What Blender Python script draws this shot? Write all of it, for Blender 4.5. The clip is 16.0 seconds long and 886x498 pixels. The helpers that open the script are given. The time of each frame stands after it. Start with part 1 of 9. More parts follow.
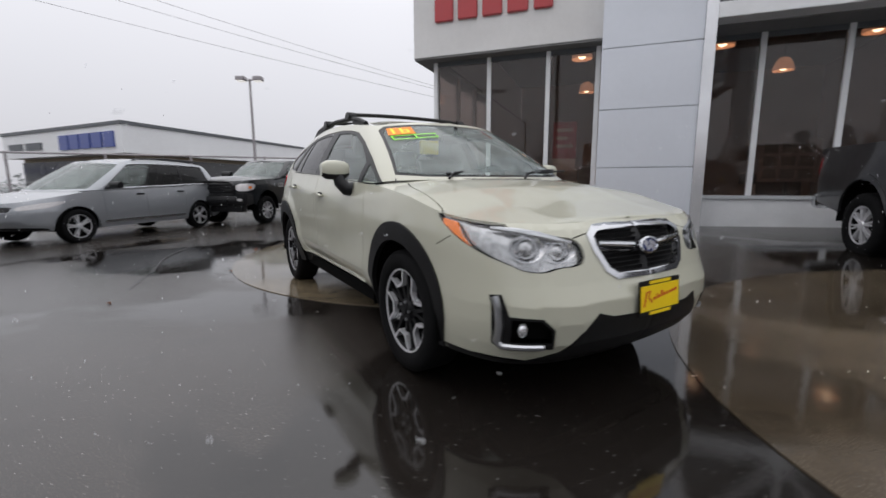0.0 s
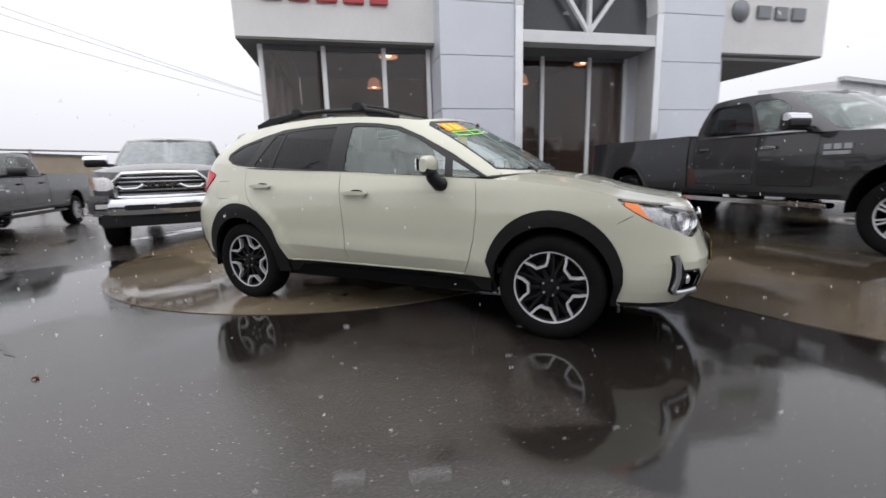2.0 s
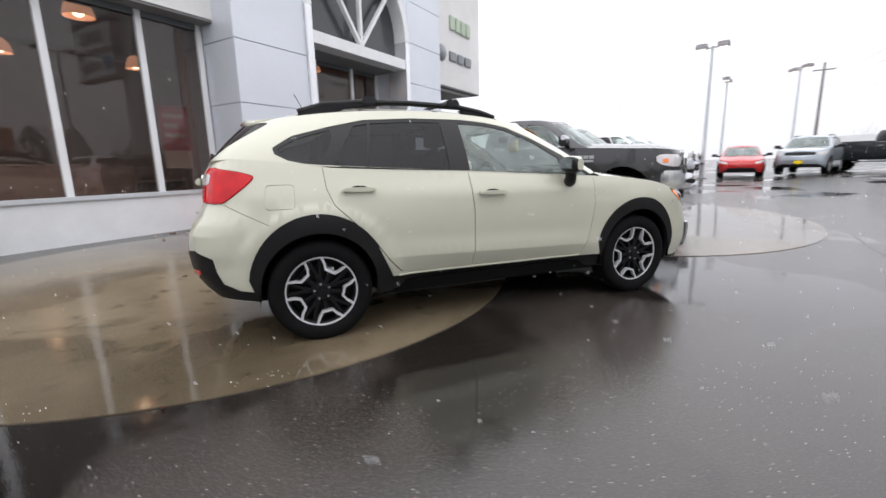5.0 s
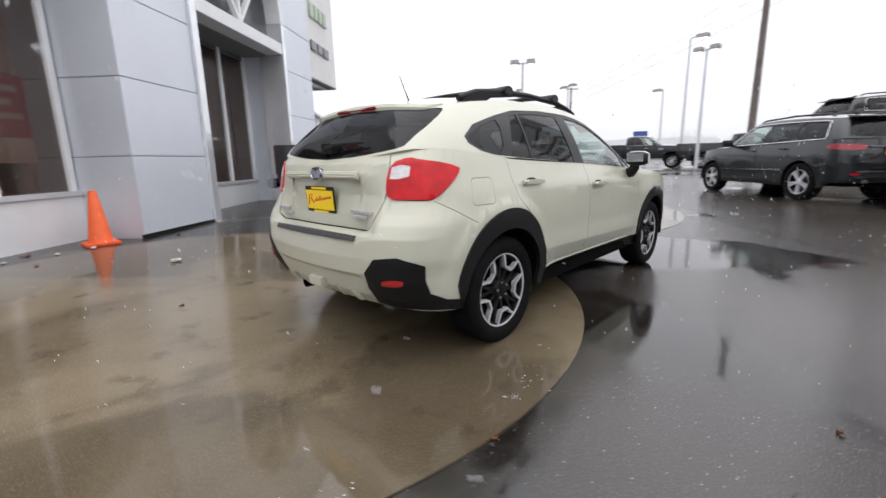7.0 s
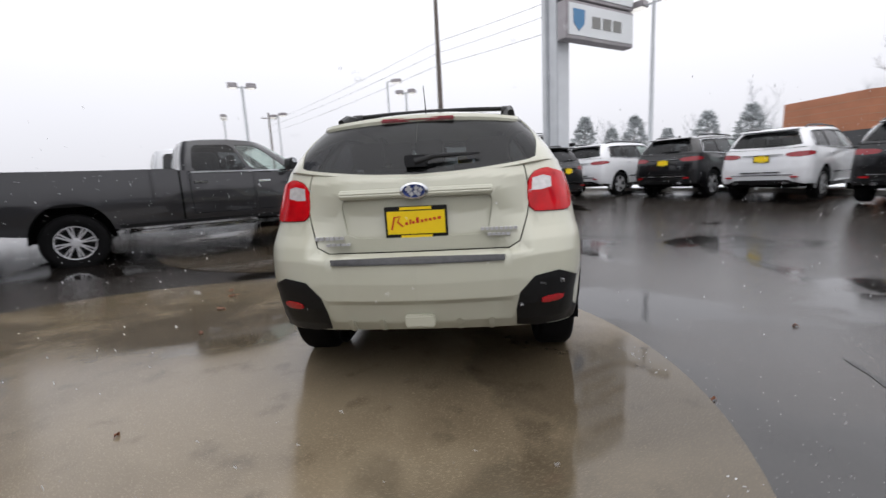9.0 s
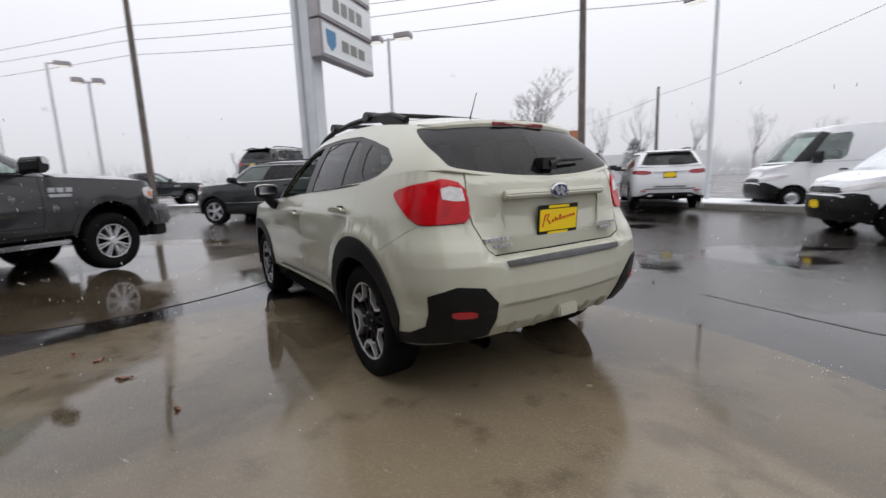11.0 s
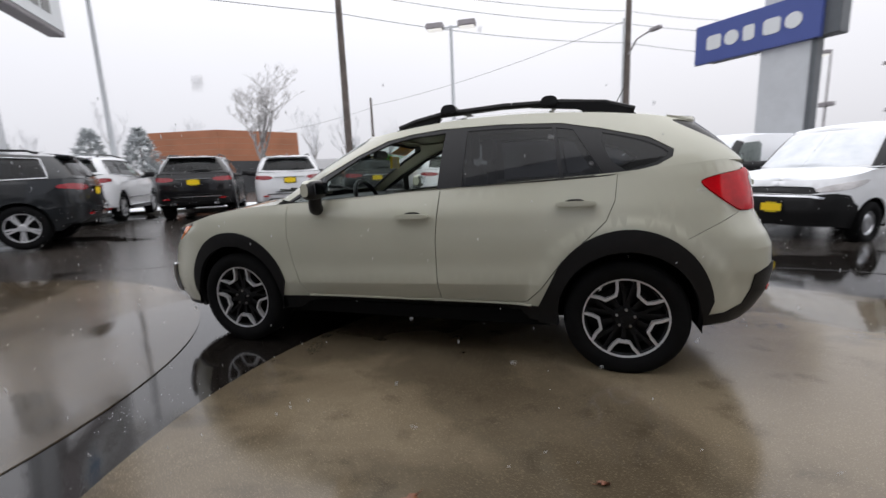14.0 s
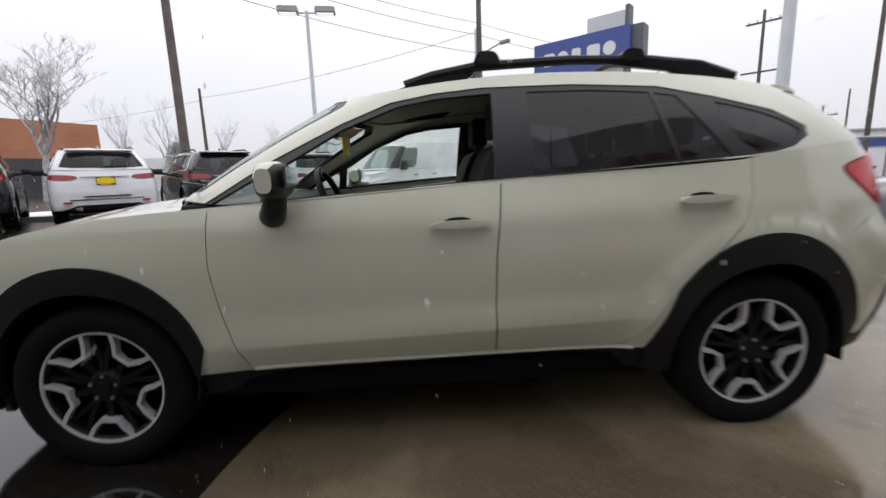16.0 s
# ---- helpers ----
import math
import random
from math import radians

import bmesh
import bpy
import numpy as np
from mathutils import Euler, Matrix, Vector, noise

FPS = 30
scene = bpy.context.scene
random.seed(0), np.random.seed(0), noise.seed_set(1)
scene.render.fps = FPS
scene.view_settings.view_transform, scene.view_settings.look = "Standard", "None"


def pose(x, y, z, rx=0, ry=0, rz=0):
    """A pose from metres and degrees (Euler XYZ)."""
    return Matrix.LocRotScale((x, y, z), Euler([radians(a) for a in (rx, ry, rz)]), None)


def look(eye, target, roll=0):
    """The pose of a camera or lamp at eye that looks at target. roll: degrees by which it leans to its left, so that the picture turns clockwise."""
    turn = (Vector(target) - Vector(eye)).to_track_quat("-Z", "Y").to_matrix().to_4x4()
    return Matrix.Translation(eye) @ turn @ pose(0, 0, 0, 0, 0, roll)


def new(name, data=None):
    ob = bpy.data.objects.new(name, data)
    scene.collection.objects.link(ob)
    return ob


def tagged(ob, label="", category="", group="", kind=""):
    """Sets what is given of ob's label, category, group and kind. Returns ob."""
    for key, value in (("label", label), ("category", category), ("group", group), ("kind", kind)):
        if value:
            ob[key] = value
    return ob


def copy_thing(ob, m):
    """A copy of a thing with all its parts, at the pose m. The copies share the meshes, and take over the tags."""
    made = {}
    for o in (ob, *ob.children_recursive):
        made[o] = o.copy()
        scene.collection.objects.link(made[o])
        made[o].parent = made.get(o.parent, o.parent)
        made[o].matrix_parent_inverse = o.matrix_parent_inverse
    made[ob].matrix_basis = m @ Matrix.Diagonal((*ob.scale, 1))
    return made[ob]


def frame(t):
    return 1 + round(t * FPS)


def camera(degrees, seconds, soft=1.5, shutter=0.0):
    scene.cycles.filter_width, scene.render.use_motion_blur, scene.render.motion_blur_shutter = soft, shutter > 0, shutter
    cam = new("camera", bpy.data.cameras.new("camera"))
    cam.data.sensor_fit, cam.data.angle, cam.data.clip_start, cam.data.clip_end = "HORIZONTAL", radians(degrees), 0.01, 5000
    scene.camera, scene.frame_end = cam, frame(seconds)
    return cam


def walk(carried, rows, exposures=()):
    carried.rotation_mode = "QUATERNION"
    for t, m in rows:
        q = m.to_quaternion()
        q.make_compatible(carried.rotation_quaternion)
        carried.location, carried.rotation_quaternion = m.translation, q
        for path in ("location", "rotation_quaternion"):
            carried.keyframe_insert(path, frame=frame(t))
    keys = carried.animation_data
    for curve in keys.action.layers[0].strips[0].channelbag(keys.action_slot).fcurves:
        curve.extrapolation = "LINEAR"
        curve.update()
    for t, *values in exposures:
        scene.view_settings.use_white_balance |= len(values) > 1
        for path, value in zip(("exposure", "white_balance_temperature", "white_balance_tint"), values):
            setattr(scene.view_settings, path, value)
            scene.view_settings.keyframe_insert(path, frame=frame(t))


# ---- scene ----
cam = camera(92.1, 16.0, 1.5, 0.5)
PATH = [
    (0, (3.36, -1.855, 1.034), (1.677, -0.82, 0.722), -0.2),
    (0.5, (3.006, -2.282, 1.06), (1.489, -1.033, 0.687), -1.4),
    (1, (2.699, -2.746, 1.064), (1.464, -1.206, 0.742), -1.1),
    (1.5, (2.25, -3.112, 1.064), (1.164, -1.471, 0.708), -1.8),
    (2, (1.814, -3.472, 1.085), (0.979, -1.692, 0.718), -1.6),
    (2.5, (1.299, -3.663, 1.078), (0.689, -1.81, 0.641), -2.9),
    (3, (0.768, -3.817, 1.093), (0.389, -1.888, 0.725), -2.7),
    (3.5, (0.203, -3.883, 1.095), (0.063, -1.929, 0.693), -3.3),
    (4, (-0.392, -3.857, 1.113), (-0.268, -1.889, 0.783), -1.7),
    (4.2, (-0.629, -3.868, 1.118), (-0.376, -1.917, 0.758), -1.6),
    (6.3, (-2.858, -2.886, 1.129), (-1.659, -1.324, 0.779), -2.0),
    (6.5, (-3.04, -2.761, 1.156), (-1.78, -1.253, 0.785), -2.0),
    (7, (-3.422, -2.33, 1.135), (-1.997, -0.988, 0.726), -1.2),
    (7.5, (-3.772, -1.896, 1.137), (-2.127, -0.822, 0.762), -2.3),
    (8, (-3.954, -1.373, 1.127), (-2.144, -0.598, 0.773), -2.3),
    (8.5, (-4.087, -0.831, 1.126), (-2.177, -0.308, 0.849), -1.6),
    (9, (-4.145, -0.302, 1.123), (-2.179, -0.14, 0.795), -3.0),
    (9.5, (-4.12, 0.26, 1.13), (-2.148, 0.148, 0.813), -0.7),
    (10, (-4.088, 0.786, 1.144), (-2.17, 0.312, 0.834), -1.7),
    (10.2, (-4.017, 1.009, 1.124), (-2.142, 0.394, 0.8), -2.0),
    (12.3, (-2.598, 2.714, 1.17), (-1.471, 1.096, 0.839), -2.1),
    (12.5, (-2.389, 2.801, 1.153), (-1.342, 1.134, 0.797), -1.9),
    (13, (-1.926, 3.077, 1.145), (-0.978, 1.337, 0.874), -2.6),
    (13.5, (-1.468, 3.272, 1.152), (-0.716, 1.454, 0.794), -3.1),
    (14, (-1.038, 3.336, 1.187), (-0.45, 1.458, 0.835), -2.4),
    (14.5, (-0.648, 3.397, 1.167), (-0.349, 1.441, 0.874), -1.4),
    (15, (-0.372, 3.177, 1.153), (-0.149, 1.211, 0.861), 1.5),
    (15.5, (-0.111, 2.898, 1.134), (-0.245, 0.936, 0.768), 0.1),
    (16, (0.06, 2.467, 1.124), (-0.043, 0.501, 0.767), -1.9),
]
walk(cam, [(t, look(eye, target, roll)) for t, eye, target, roll in PATH], [(0.0, -0.04), (0.5, 0.0), (1.2, 0.18), (2.0, 0.34), (3.5, 0.56), (4.5, 0.62), (7.0, 0.54), (9.0, 0.28), (12.5, 0.02), (14.0, 0.16), (15.3, 0.19), (16.0, 0.2)])

# ---- world, sun ----
world = bpy.data.worlds.new("overcast")
scene.world = world
world.use_nodes = True
wn, wl = world.node_tree.nodes, world.node_tree.links
wn.clear()
w_out = wn.new("ShaderNodeOutputWorld")
w_bg = wn.new("ShaderNodeBackground")
w_sky = wn.new("ShaderNodeTexSky")
w_sky.sky_type = "NISHITA"
w_sky.sun_disc = False
w_sky.sun_elevation, w_sky.sun_rotation = radians(50), radians(200)
w_sky.air_density, w_sky.dust_density = 1.0, 6.0
w_dim = wn.new("ShaderNodeVectorMath")
w_dim.operation = "SCALE"
w_dim.inputs["Scale"].default_value = 0.05
w_tc = wn.new("ShaderNodeTexCoord")
w_sep = wn.new("ShaderNodeSeparateXYZ")
w_ramp = wn.new("ShaderNodeValToRGB")
cr = w_ramp.color_ramp
cr.elements[0].position, cr.elements[0].color = 0.0, (0.715, 0.717, 0.768, 1)
cr.elements[1].position, cr.elements[1].color = 1.0, (1.85, 1.85, 1.94, 1)
e = cr.elements.new(0.10)
e.color = (0.805, 0.807, 0.865, 1)
e = cr.elements.new(0.34)
e.color = (1.035, 1.036, 1.10, 1)
e = cr.elements.new(0.60)
e.color = (1.42, 1.42, 1.49, 1)
w_noise = wn.new("ShaderNodeTexNoise")
w_noise.inputs["Scale"].default_value = 1.6
w_noise.inputs["Detail"].default_value = 3
w_cl = wn.new("ShaderNodeMapRange")
w_cl.inputs["To Min"].default_value, w_cl.inputs["To Max"].default_value = 0.95, 1.05
w_mul = wn.new("ShaderNodeVectorMath")
w_mul.operation = "SCALE"
w_mix = wn.new("ShaderNodeMixRGB")
w_mix.inputs["Fac"].default_value = 0.88
wl.new(w_tc.outputs["Generated"], w_sep.inputs[0])
wl.new(w_sep.outputs["Z"], w_ramp.inputs["Fac"])
wl.new(w_tc.outputs["Generated"], w_noise.inputs["Vector"])
wl.new(w_noise.outputs["Fac"], w_cl.inputs["Value"])
wl.new(w_ramp.outputs["Color"], w_mul.inputs[0])
wl.new(w_cl.outputs["Result"], w_mul.inputs["Scale"])
wl.new(w_sky.outputs["Color"], w_dim.inputs[0])
wl.new(w_dim.outputs[0], w_mix.inputs["Color1"])
wl.new(w_mul.outputs[0], w_mix.inputs["Color2"])
wl.new(w_mix.outputs["Color"], w_bg.inputs["Color"])
w_bg.inputs["Strength"].default_value = 1.0
wl.new(w_bg.outputs[0], w_out.inputs["Surface"])

sun = bpy.data.lights.new("sun", "SUN")
sun.energy, sun.angle, sun.color = 0.28, radians(60), (1.0, 0.995, 0.985)
sun_ob = new("sun", sun)
sun_ob.matrix_world = look((-9, 2, 24), (0, 0, 0))


# ---- materials ----
def material(name, color, rough=0.5, metal=0.0, coat=0.0, spread=0.0, scale=8.0, bump=0.0, bump_scale=60.0, rough_spread=0.0,
             color2=None, trans=0.0, emit=None, spec=0.5, detail=5.0, ior=1.5, coords="Object", rough_scale=0.0):
    """A procedural surface: base colour varied at two scales, roughness varied, fine relief."""
    m = bpy.data.materials.new(name)
    m.use_nodes = True
    n, l = m.node_tree.nodes, m.node_tree.links
    b = n["Principled BSDF"]
    b.inputs["Base Color"].default_value = (*color, 1)
    b.inputs["Roughness"].default_value = rough
    b.inputs["Metallic"].default_value = metal
    b.inputs["Coat Weight"].default_value = coat
    b.inputs["Coat Roughness"].default_value = 0.04
    b.inputs["Specular IOR Level"].default_value = spec
    b.inputs["IOR"].default_value = ior
    b.inputs["Transmission Weight"].default_value = trans
    if emit:
        b.inputs["Emission Color"].default_value = (*emit[0], 1)
        b.inputs["Emission Strength"].default_value = emit[1]
    tc = n.new("ShaderNodeTexCoord")

    def noise_at(s, d=detail):
        t = n.new("ShaderNodeTexNoise")
        t.inputs["Scale"].default_value = s
        t.inputs["Detail"].default_value = d
        l.new(tc.outputs[coords], t.inputs["Vector"])
        return t

    if spread > 0 or color2:
        big, small = noise_at(scale), noise_at(scale * 11)
        add = n.new("ShaderNodeMath")
        add.operation = "MULTIPLY_ADD"
        add.inputs[1].default_value = 0.35
        l.new(small.outputs["Fac"], add.inputs[0])
        l.new(big.outputs["Fac"], add.inputs[2])
        rg = n.new("ShaderNodeMapRange")
        rg.inputs["From Min"].default_value, rg.inputs["From Max"].default_value = 0.42, 0.93
        l.new(add.outputs[0], rg.inputs["Value"])
        mx = n.new("ShaderNodeMixRGB")
        c2 = color2 or tuple(c * (1 + spread) for c in color)
        c1 = color if color2 else tuple(c * (1 - spread) for c in color)
        mx.inputs["Color1"].default_value, mx.inputs["Color2"].default_value = (*c1, 1), (*c2, 1)
        l.new(rg.outputs["Result"], mx.inputs["Fac"])
        l.new(mx.outputs["Color"], b.inputs["Base Color"])
    if rough_spread > 0:
        rn = noise_at(rough_scale or scale * 1.7)
        rr = n.new("ShaderNodeMapRange")
        rr.inputs["From Min"].default_value, rr.inputs["From Max"].default_value = 0.38, 0.66
        rr.inputs["To Min"].default_value, rr.inputs["To Max"].default_value = max(0.01, rough - rough_spread), rough + rough_spread
        l.new(rn.outputs["Fac"], rr.inputs["Value"])
        l.new(rr.outputs["Result"], b.inputs["Roughness"])
    if bump > 0:
        bn = noise_at(bump_scale, 3.0)
        bp = n.new("ShaderNodeBump")
        bp.inputs["Strength"].default_value = bump
        bp.inputs["Distance"].default_value = 0.01
        l.new(bn.outputs["Fac"], bp.inputs["Height"])
        l.new(bp.outputs["Normal"], b.inputs["Normal"])
    return m


def glass(name, tint, rough=0.0, film=0.0, film_color=(0.62, 0.72, 0.69), gloss=0.045):
    """A thin pane: see-through with a tint, and a real mirror reflection by Fresnel."""
    m = bpy.data.materials.new(name)
    m.use_nodes = True
    n, l = m.node_tree.nodes, m.node_tree.links
    n.clear()
    out = n.new("ShaderNodeOutputMaterial")
    tr = n.new("ShaderNodeBsdfTransparent")
    tr.inputs["Color"].default_value = (*tint, 1)
    gl = n.new("ShaderNodeBsdfGlossy")
    gl.inputs["Roughness"].default_value = rough
    lw = n.new("ShaderNodeLayerWeight")
    lw.inputs["Blend"].default_value = 0.5
    steep = n.new("ShaderNodeMath")
    steep.operation = "POWER"
    steep.inputs[1].default_value = 5.0
    fr = n.new("ShaderNodeMath")
    fr.operation = "MULTIPLY_ADD"
    fr.inputs[1].default_value, fr.inputs[2].default_value = 0.93, gloss
    l.new(lw.outputs["Facing"], steep.inputs[0])
    l.new(steep.outputs[0], fr.inputs[0])
    mx = n.new("ShaderNodeMixShader")
    l.new(fr.outputs[0], mx.inputs[0])
    l.new(tr.outputs[0], mx.inputs[1])
    l.new(gl.outputs[0], mx.inputs[2])
    # pale diffuse veil: wetness on the pane, plus brightness of what it mirrors
    if film > 0:
        wet = n.new("ShaderNodeBsdfDiffuse")
        wet.inputs["Color"].default_value = (*film_color, 1)
        tc = n.new("ShaderNodeTexCoord")
        veil_noise = n.new("ShaderNodeTexNoise")
        veil_noise.inputs["Scale"].default_value = 9.0
        veil_noise.inputs["Detail"].default_value = 8.0
        l.new(tc.outputs["Object"], veil_noise.inputs["Vector"])
        amount = n.new("ShaderNodeMapRange")
        amount.inputs["From Min"].default_value, amount.inputs["From Max"].default_value = 0.35, 0.7
        amount.inputs["To Min"].default_value, amount.inputs["To Max"].default_value = film * (0.6 if film < 0.3 else 0.85), film * (1.5 if film < 0.3 else 1.2)
        l.new(veil_noise.outputs["Fac"], amount.inputs["Value"])
        fm = n.new("ShaderNodeMixShader")
        l.new(amount.outputs["Result"], fm.inputs[0])
        l.new(tr.outputs[0], fm.inputs[1])
        l.new(wet.outputs[0], fm.inputs[2])
        l.new(fm.outputs[0], mx.inputs[1])
    l.new(mx.outputs[0], out.inputs["Surface"])
    return m


def ground_material(name, dark, light, wet_lo, wet_hi, scale, puddle, bump, grain, stones=0.06, dry=1.15, ior=1.62, flecks=0.6,
                    level=(0.45, 0.53), pools=()):
    """Wet paving: tone at two scales, stains, and puddles that lie smooth among rougher, grainy patches."""
    m = bpy.data.materials.new(name)
    m.use_nodes = True
    n, l = m.node_tree.nodes, m.node_tree.links
    b = n["Principled BSDF"]
    geo = n.new("ShaderNodeNewGeometry")

    def noise_at(s, d=5.0, dist=0.0):
        t = n.new("ShaderNodeTexNoise")
        t.inputs["Scale"].default_value = s
        t.inputs["Detail"].default_value = d
        t.inputs["Distortion"].default_value = dist
        l.new(geo.outputs["Position"], t.inputs["Vector"])
        return t.outputs["Fac"]

    def span(v, a, c, lo, hi):
        r = n.new("ShaderNodeMapRange")
        r.interpolation_type = "SMOOTHSTEP"
        for key, value in (("From Min", a), ("From Max", c), ("To Min", lo), ("To Max", hi)):
            r.inputs[key].default_value = value
        l.new(v, r.inputs["Value"])
        return r.outputs["Result"]

    def mix(f, a, c):
        x = n.new("ShaderNodeMixRGB")
        l.new(f, x.inputs["Fac"])
        for key, v in (("Color1", a), ("Color2", c)):
            if isinstance(v, tuple):
                x.inputs[key].default_value = (*v, 1)
            else:
                l.new(v, x.inputs[key])
        return x.outputs["Color"]

    wide, mid, fine = noise_at(scale, 6.0, 0.6), noise_at(scale * 6), noise_at(grain, 2.0)
    tone = mix(span(wide, 0.35, 0.68, 0, 1), dark, light)
    worn = tuple(0.6 * c for c in dark)
    tone = mix(span(mid, 0.55, 0.75, 0, 0.6), tone, worn)
    speck = tuple(min(1, 2.8 * c) for c in light)
    tone = mix(span(fine, 0.54, 0.70, 0, flecks), tone, speck)
    vo = n.new("ShaderNodeTexVoronoi")
    vo.inputs["Scale"].default_value = grain * 0.9
    l.new(geo.outputs["Position"], vo.inputs["Vector"])
    pick = n.new("ShaderNodeSeparateColor")
    l.new(vo.outputs["Color"], pick.inputs[0])
    chosen = n.new("ShaderNodeMath")
    chosen.operation = "MULTIPLY"
    l.new(span(pick.outputs[0], 1.0 - stones, 1.0 - stones * 0.9, 0, 1), chosen.inputs[0])
    l.new(span(vo.outputs["Distance"], 0.22, 0.38, 1, 0), chosen.inputs[1])
    tone = mix(chosen.outputs[0], tone, (0.19, 0.186, 0.18))
    lie = noise_at(puddle, 8.0, 0.5)
    for (px, py, rx, ry, deep) in pools:
        off = n.new("ShaderNodeVectorMath")
        off.operation = "SUBTRACT"
        l.new(geo.outputs["Position"], off.inputs[0])
        off.inputs[1].default_value = (px, py, 0)
        squash = n.new("ShaderNodeVectorMath")
        squash.operation = "MULTIPLY"
        l.new(off.outputs[0], squash.inputs[0])
        squash.inputs[1].default_value = (1 / rx, 1 / ry, 0)
        far = n.new("ShaderNodeVectorMath")
        far.operation = "LENGTH"
        l.new(squash.outputs[0], far.inputs[0])
        low = n.new("ShaderNodeMath")
        low.operation = "SUBTRACT"
        l.new(lie, low.inputs[0])
        l.new(span(far.outputs["Value"], 0.45, 1.0, deep, 0), low.inputs[1])
        lie = low.outputs[0]
    wet = span(lie, level[0], level[1], 0, 1)
    soak = n.new("ShaderNodeVectorMath")
    soak.operation = "SCALE"
    l.new(tone, soak.inputs[0])
    l.new(span(wet, 0, 1, 0.7, dry), soak.inputs["Scale"])
    l.new(soak.outputs[0], b.inputs["Base Color"])
    r = n.new("ShaderNodeMapRange")
    r.inputs["To Min"].default_value, r.inputs["To Max"].default_value = wet_lo, wet_hi
    l.new(wet, r.inputs["Value"])
    l.new(r.outputs["Result"], b.inputs["Roughness"])
    b.inputs["IOR"].default_value = ior
    bp = n.new("ShaderNodeBump")
    bp.inputs["Distance"].default_value = 0.004
    bs = n.new("ShaderNodeMath")
    bs.operation = "MULTIPLY_ADD"
    bs.inputs[1].default_value, bs.inputs[2].default_value = bump * 0.75, bump * 0.25
    l.new(wet, bs.inputs[0])
    l.new(bs.outputs[0], bp.inputs["Strength"])
    l.new(fine, bp.inputs["Height"])
    bp2 = n.new("ShaderNodeBump")
    bp2.inputs["Distance"].default_value = 0.02
    bp2.inputs["Strength"].default_value = 0.10
    l.new(noise_at(2.2, 4.5), bp2.inputs["Height"])
    l.new(bp2.outputs["Normal"], bp.inputs["Normal"])
    l.new(bp.outputs["Normal"], b.inputs["Normal"])
    return m


M = {}
M["asphalt"] = ground_material("wet_asphalt", (0.0105, 0.0088, 0.0076), (0.023, 0.0194, 0.0168), 0.055, 0.26, 0.35, 0.42, 0.13, 110.0, 0.02, 1.5, 1.62,
                               level=(0.375, 0.45), pools=((0.6, -1.0, 3.2, 1.9, 0.125), (2.6, -0.6, 1.6, 1.5, 0.15), (-4.5, -2.0, 2.6, 1.6, 0.10), (1.2, 1.6, 1.3, 1.6, 0.18), (2.6, 5.2, 2.6, 1.6, 0.13)))
# darker copy of the wet concrete: the dark showroom's reflection put into its tone
M["concrete_dimmed"] = ground_material("dimmed_wet_concrete", (0.055, 0.042, 0.028), (0.110, 0.087, 0.060), 0.06, 0.20, 0.8, 0.45, 0.05, 160.0, 0.004, 1.1, 1.65, 0.25)
M["concrete"] = ground_material("wet_concrete", (0.102, 0.080, 0.051), (0.168, 0.135, 0.090), 0.04, 0.15, 0.8, 0.45, 0.06, 160.0, 0.004, 1.1, 1.47, 0.25)
M["khaki"] = material("khaki_paint", (0.478, 0.475, 0.384), 0.42, 0.0, 1.0, 0.015, 6, rough_spread=0.03, spec=0.25)
M["cladding"] = material("black_cladding", (0.0085, 0.0085, 0.009), 0.45, spec=0.22, spread=0.15, scale=20, bump=0.08, bump_scale=500)
M["gap"] = material("shut_line", (0.004, 0.004, 0.004), 0.9, spec=0.05)
M["rubber"] = material("tyre_rubber", (0.006, 0.006, 0.0064), 0.75, spec=0.09, spread=0.25, scale=15, bump=0.15, bump_scale=200)
M["rim_dark"] = material("dark_alloy", (0.006, 0.006, 0.0066), 0.5, 0.0, 0.0, 0.1, 30, spec=0.18)
M["rim_silver"] = material("machined_alloy", (0.60, 0.60, 0.62), 0.34, 0.45, spread=0.06, scale=40)
M["chrome"] = material("chrome", (0.60, 0.61, 0.63), 0.10, 1.0)
M["chrome_dull"] = material("satin_metal", (0.52, 0.53, 0.55), 0.3, 1.0, spread=0.08, scale=12)
M["black"] = material("black_plastic", (0.010, 0.010, 0.011), 0.38, spec=0.3, spread=0.1, scale=20)
M["cabin"] = material("dark_cabin", (0.03, 0.03, 0.032), 0.7, spread=0.2, scale=20)
M["seat"] = material("black_seat_cloth", (0.022, 0.022, 0.024), 0.85, spread=0.25, scale=30, bump=0.2, bump_scale=300)
# film here is water on the glass and added paleness for mirrored sky
M["glass"] = glass("wet_green_glass", (0.84, 0.91, 0.87), film=0.16)
M["screen"] = glass("windscreen_glass", (0.66, 0.76, 0.72), film=0.20)
M["screen_frost"] = glass("frosted_wet_screen", (0.5, 0.58, 0.57), film=0.42, film_color=(0.55, 0.61, 0.62))
# grey film put in for the surroundings mirrored in dark panes
M["privacy"] = glass("privacy_glass", (0.11, 0.114, 0.122), film=0.012, film_color=(0.5, 0.52, 0.55), gloss=0.03)
M["lens"] = glass("clear_lens", (0.9, 0.9, 0.9))
M["red_lens"] = material("red_lens", (0.44, 0.002, 0.006), 0.09, 0, 0.0, 0.30, 14, spec=0.35, emit=((0.8, 0.01, 0.02), 0.04))
M["red_dark"] = material("dark_red_lens", (0.24, 0.006, 0.012), 0.2, 0, 0.5, 0.3, 25)
M["reflector_red"] = material("red_reflector", (0.38, 0.008, 0.012), 0.15, coat=0.6, spread=0.15, scale=60)
M["white_lens"] = material("white_lens", (0.60, 0.58, 0.58), 0.12, 0.2, 1.0, 0.2, 40, bump=0.2, bump_scale=180)
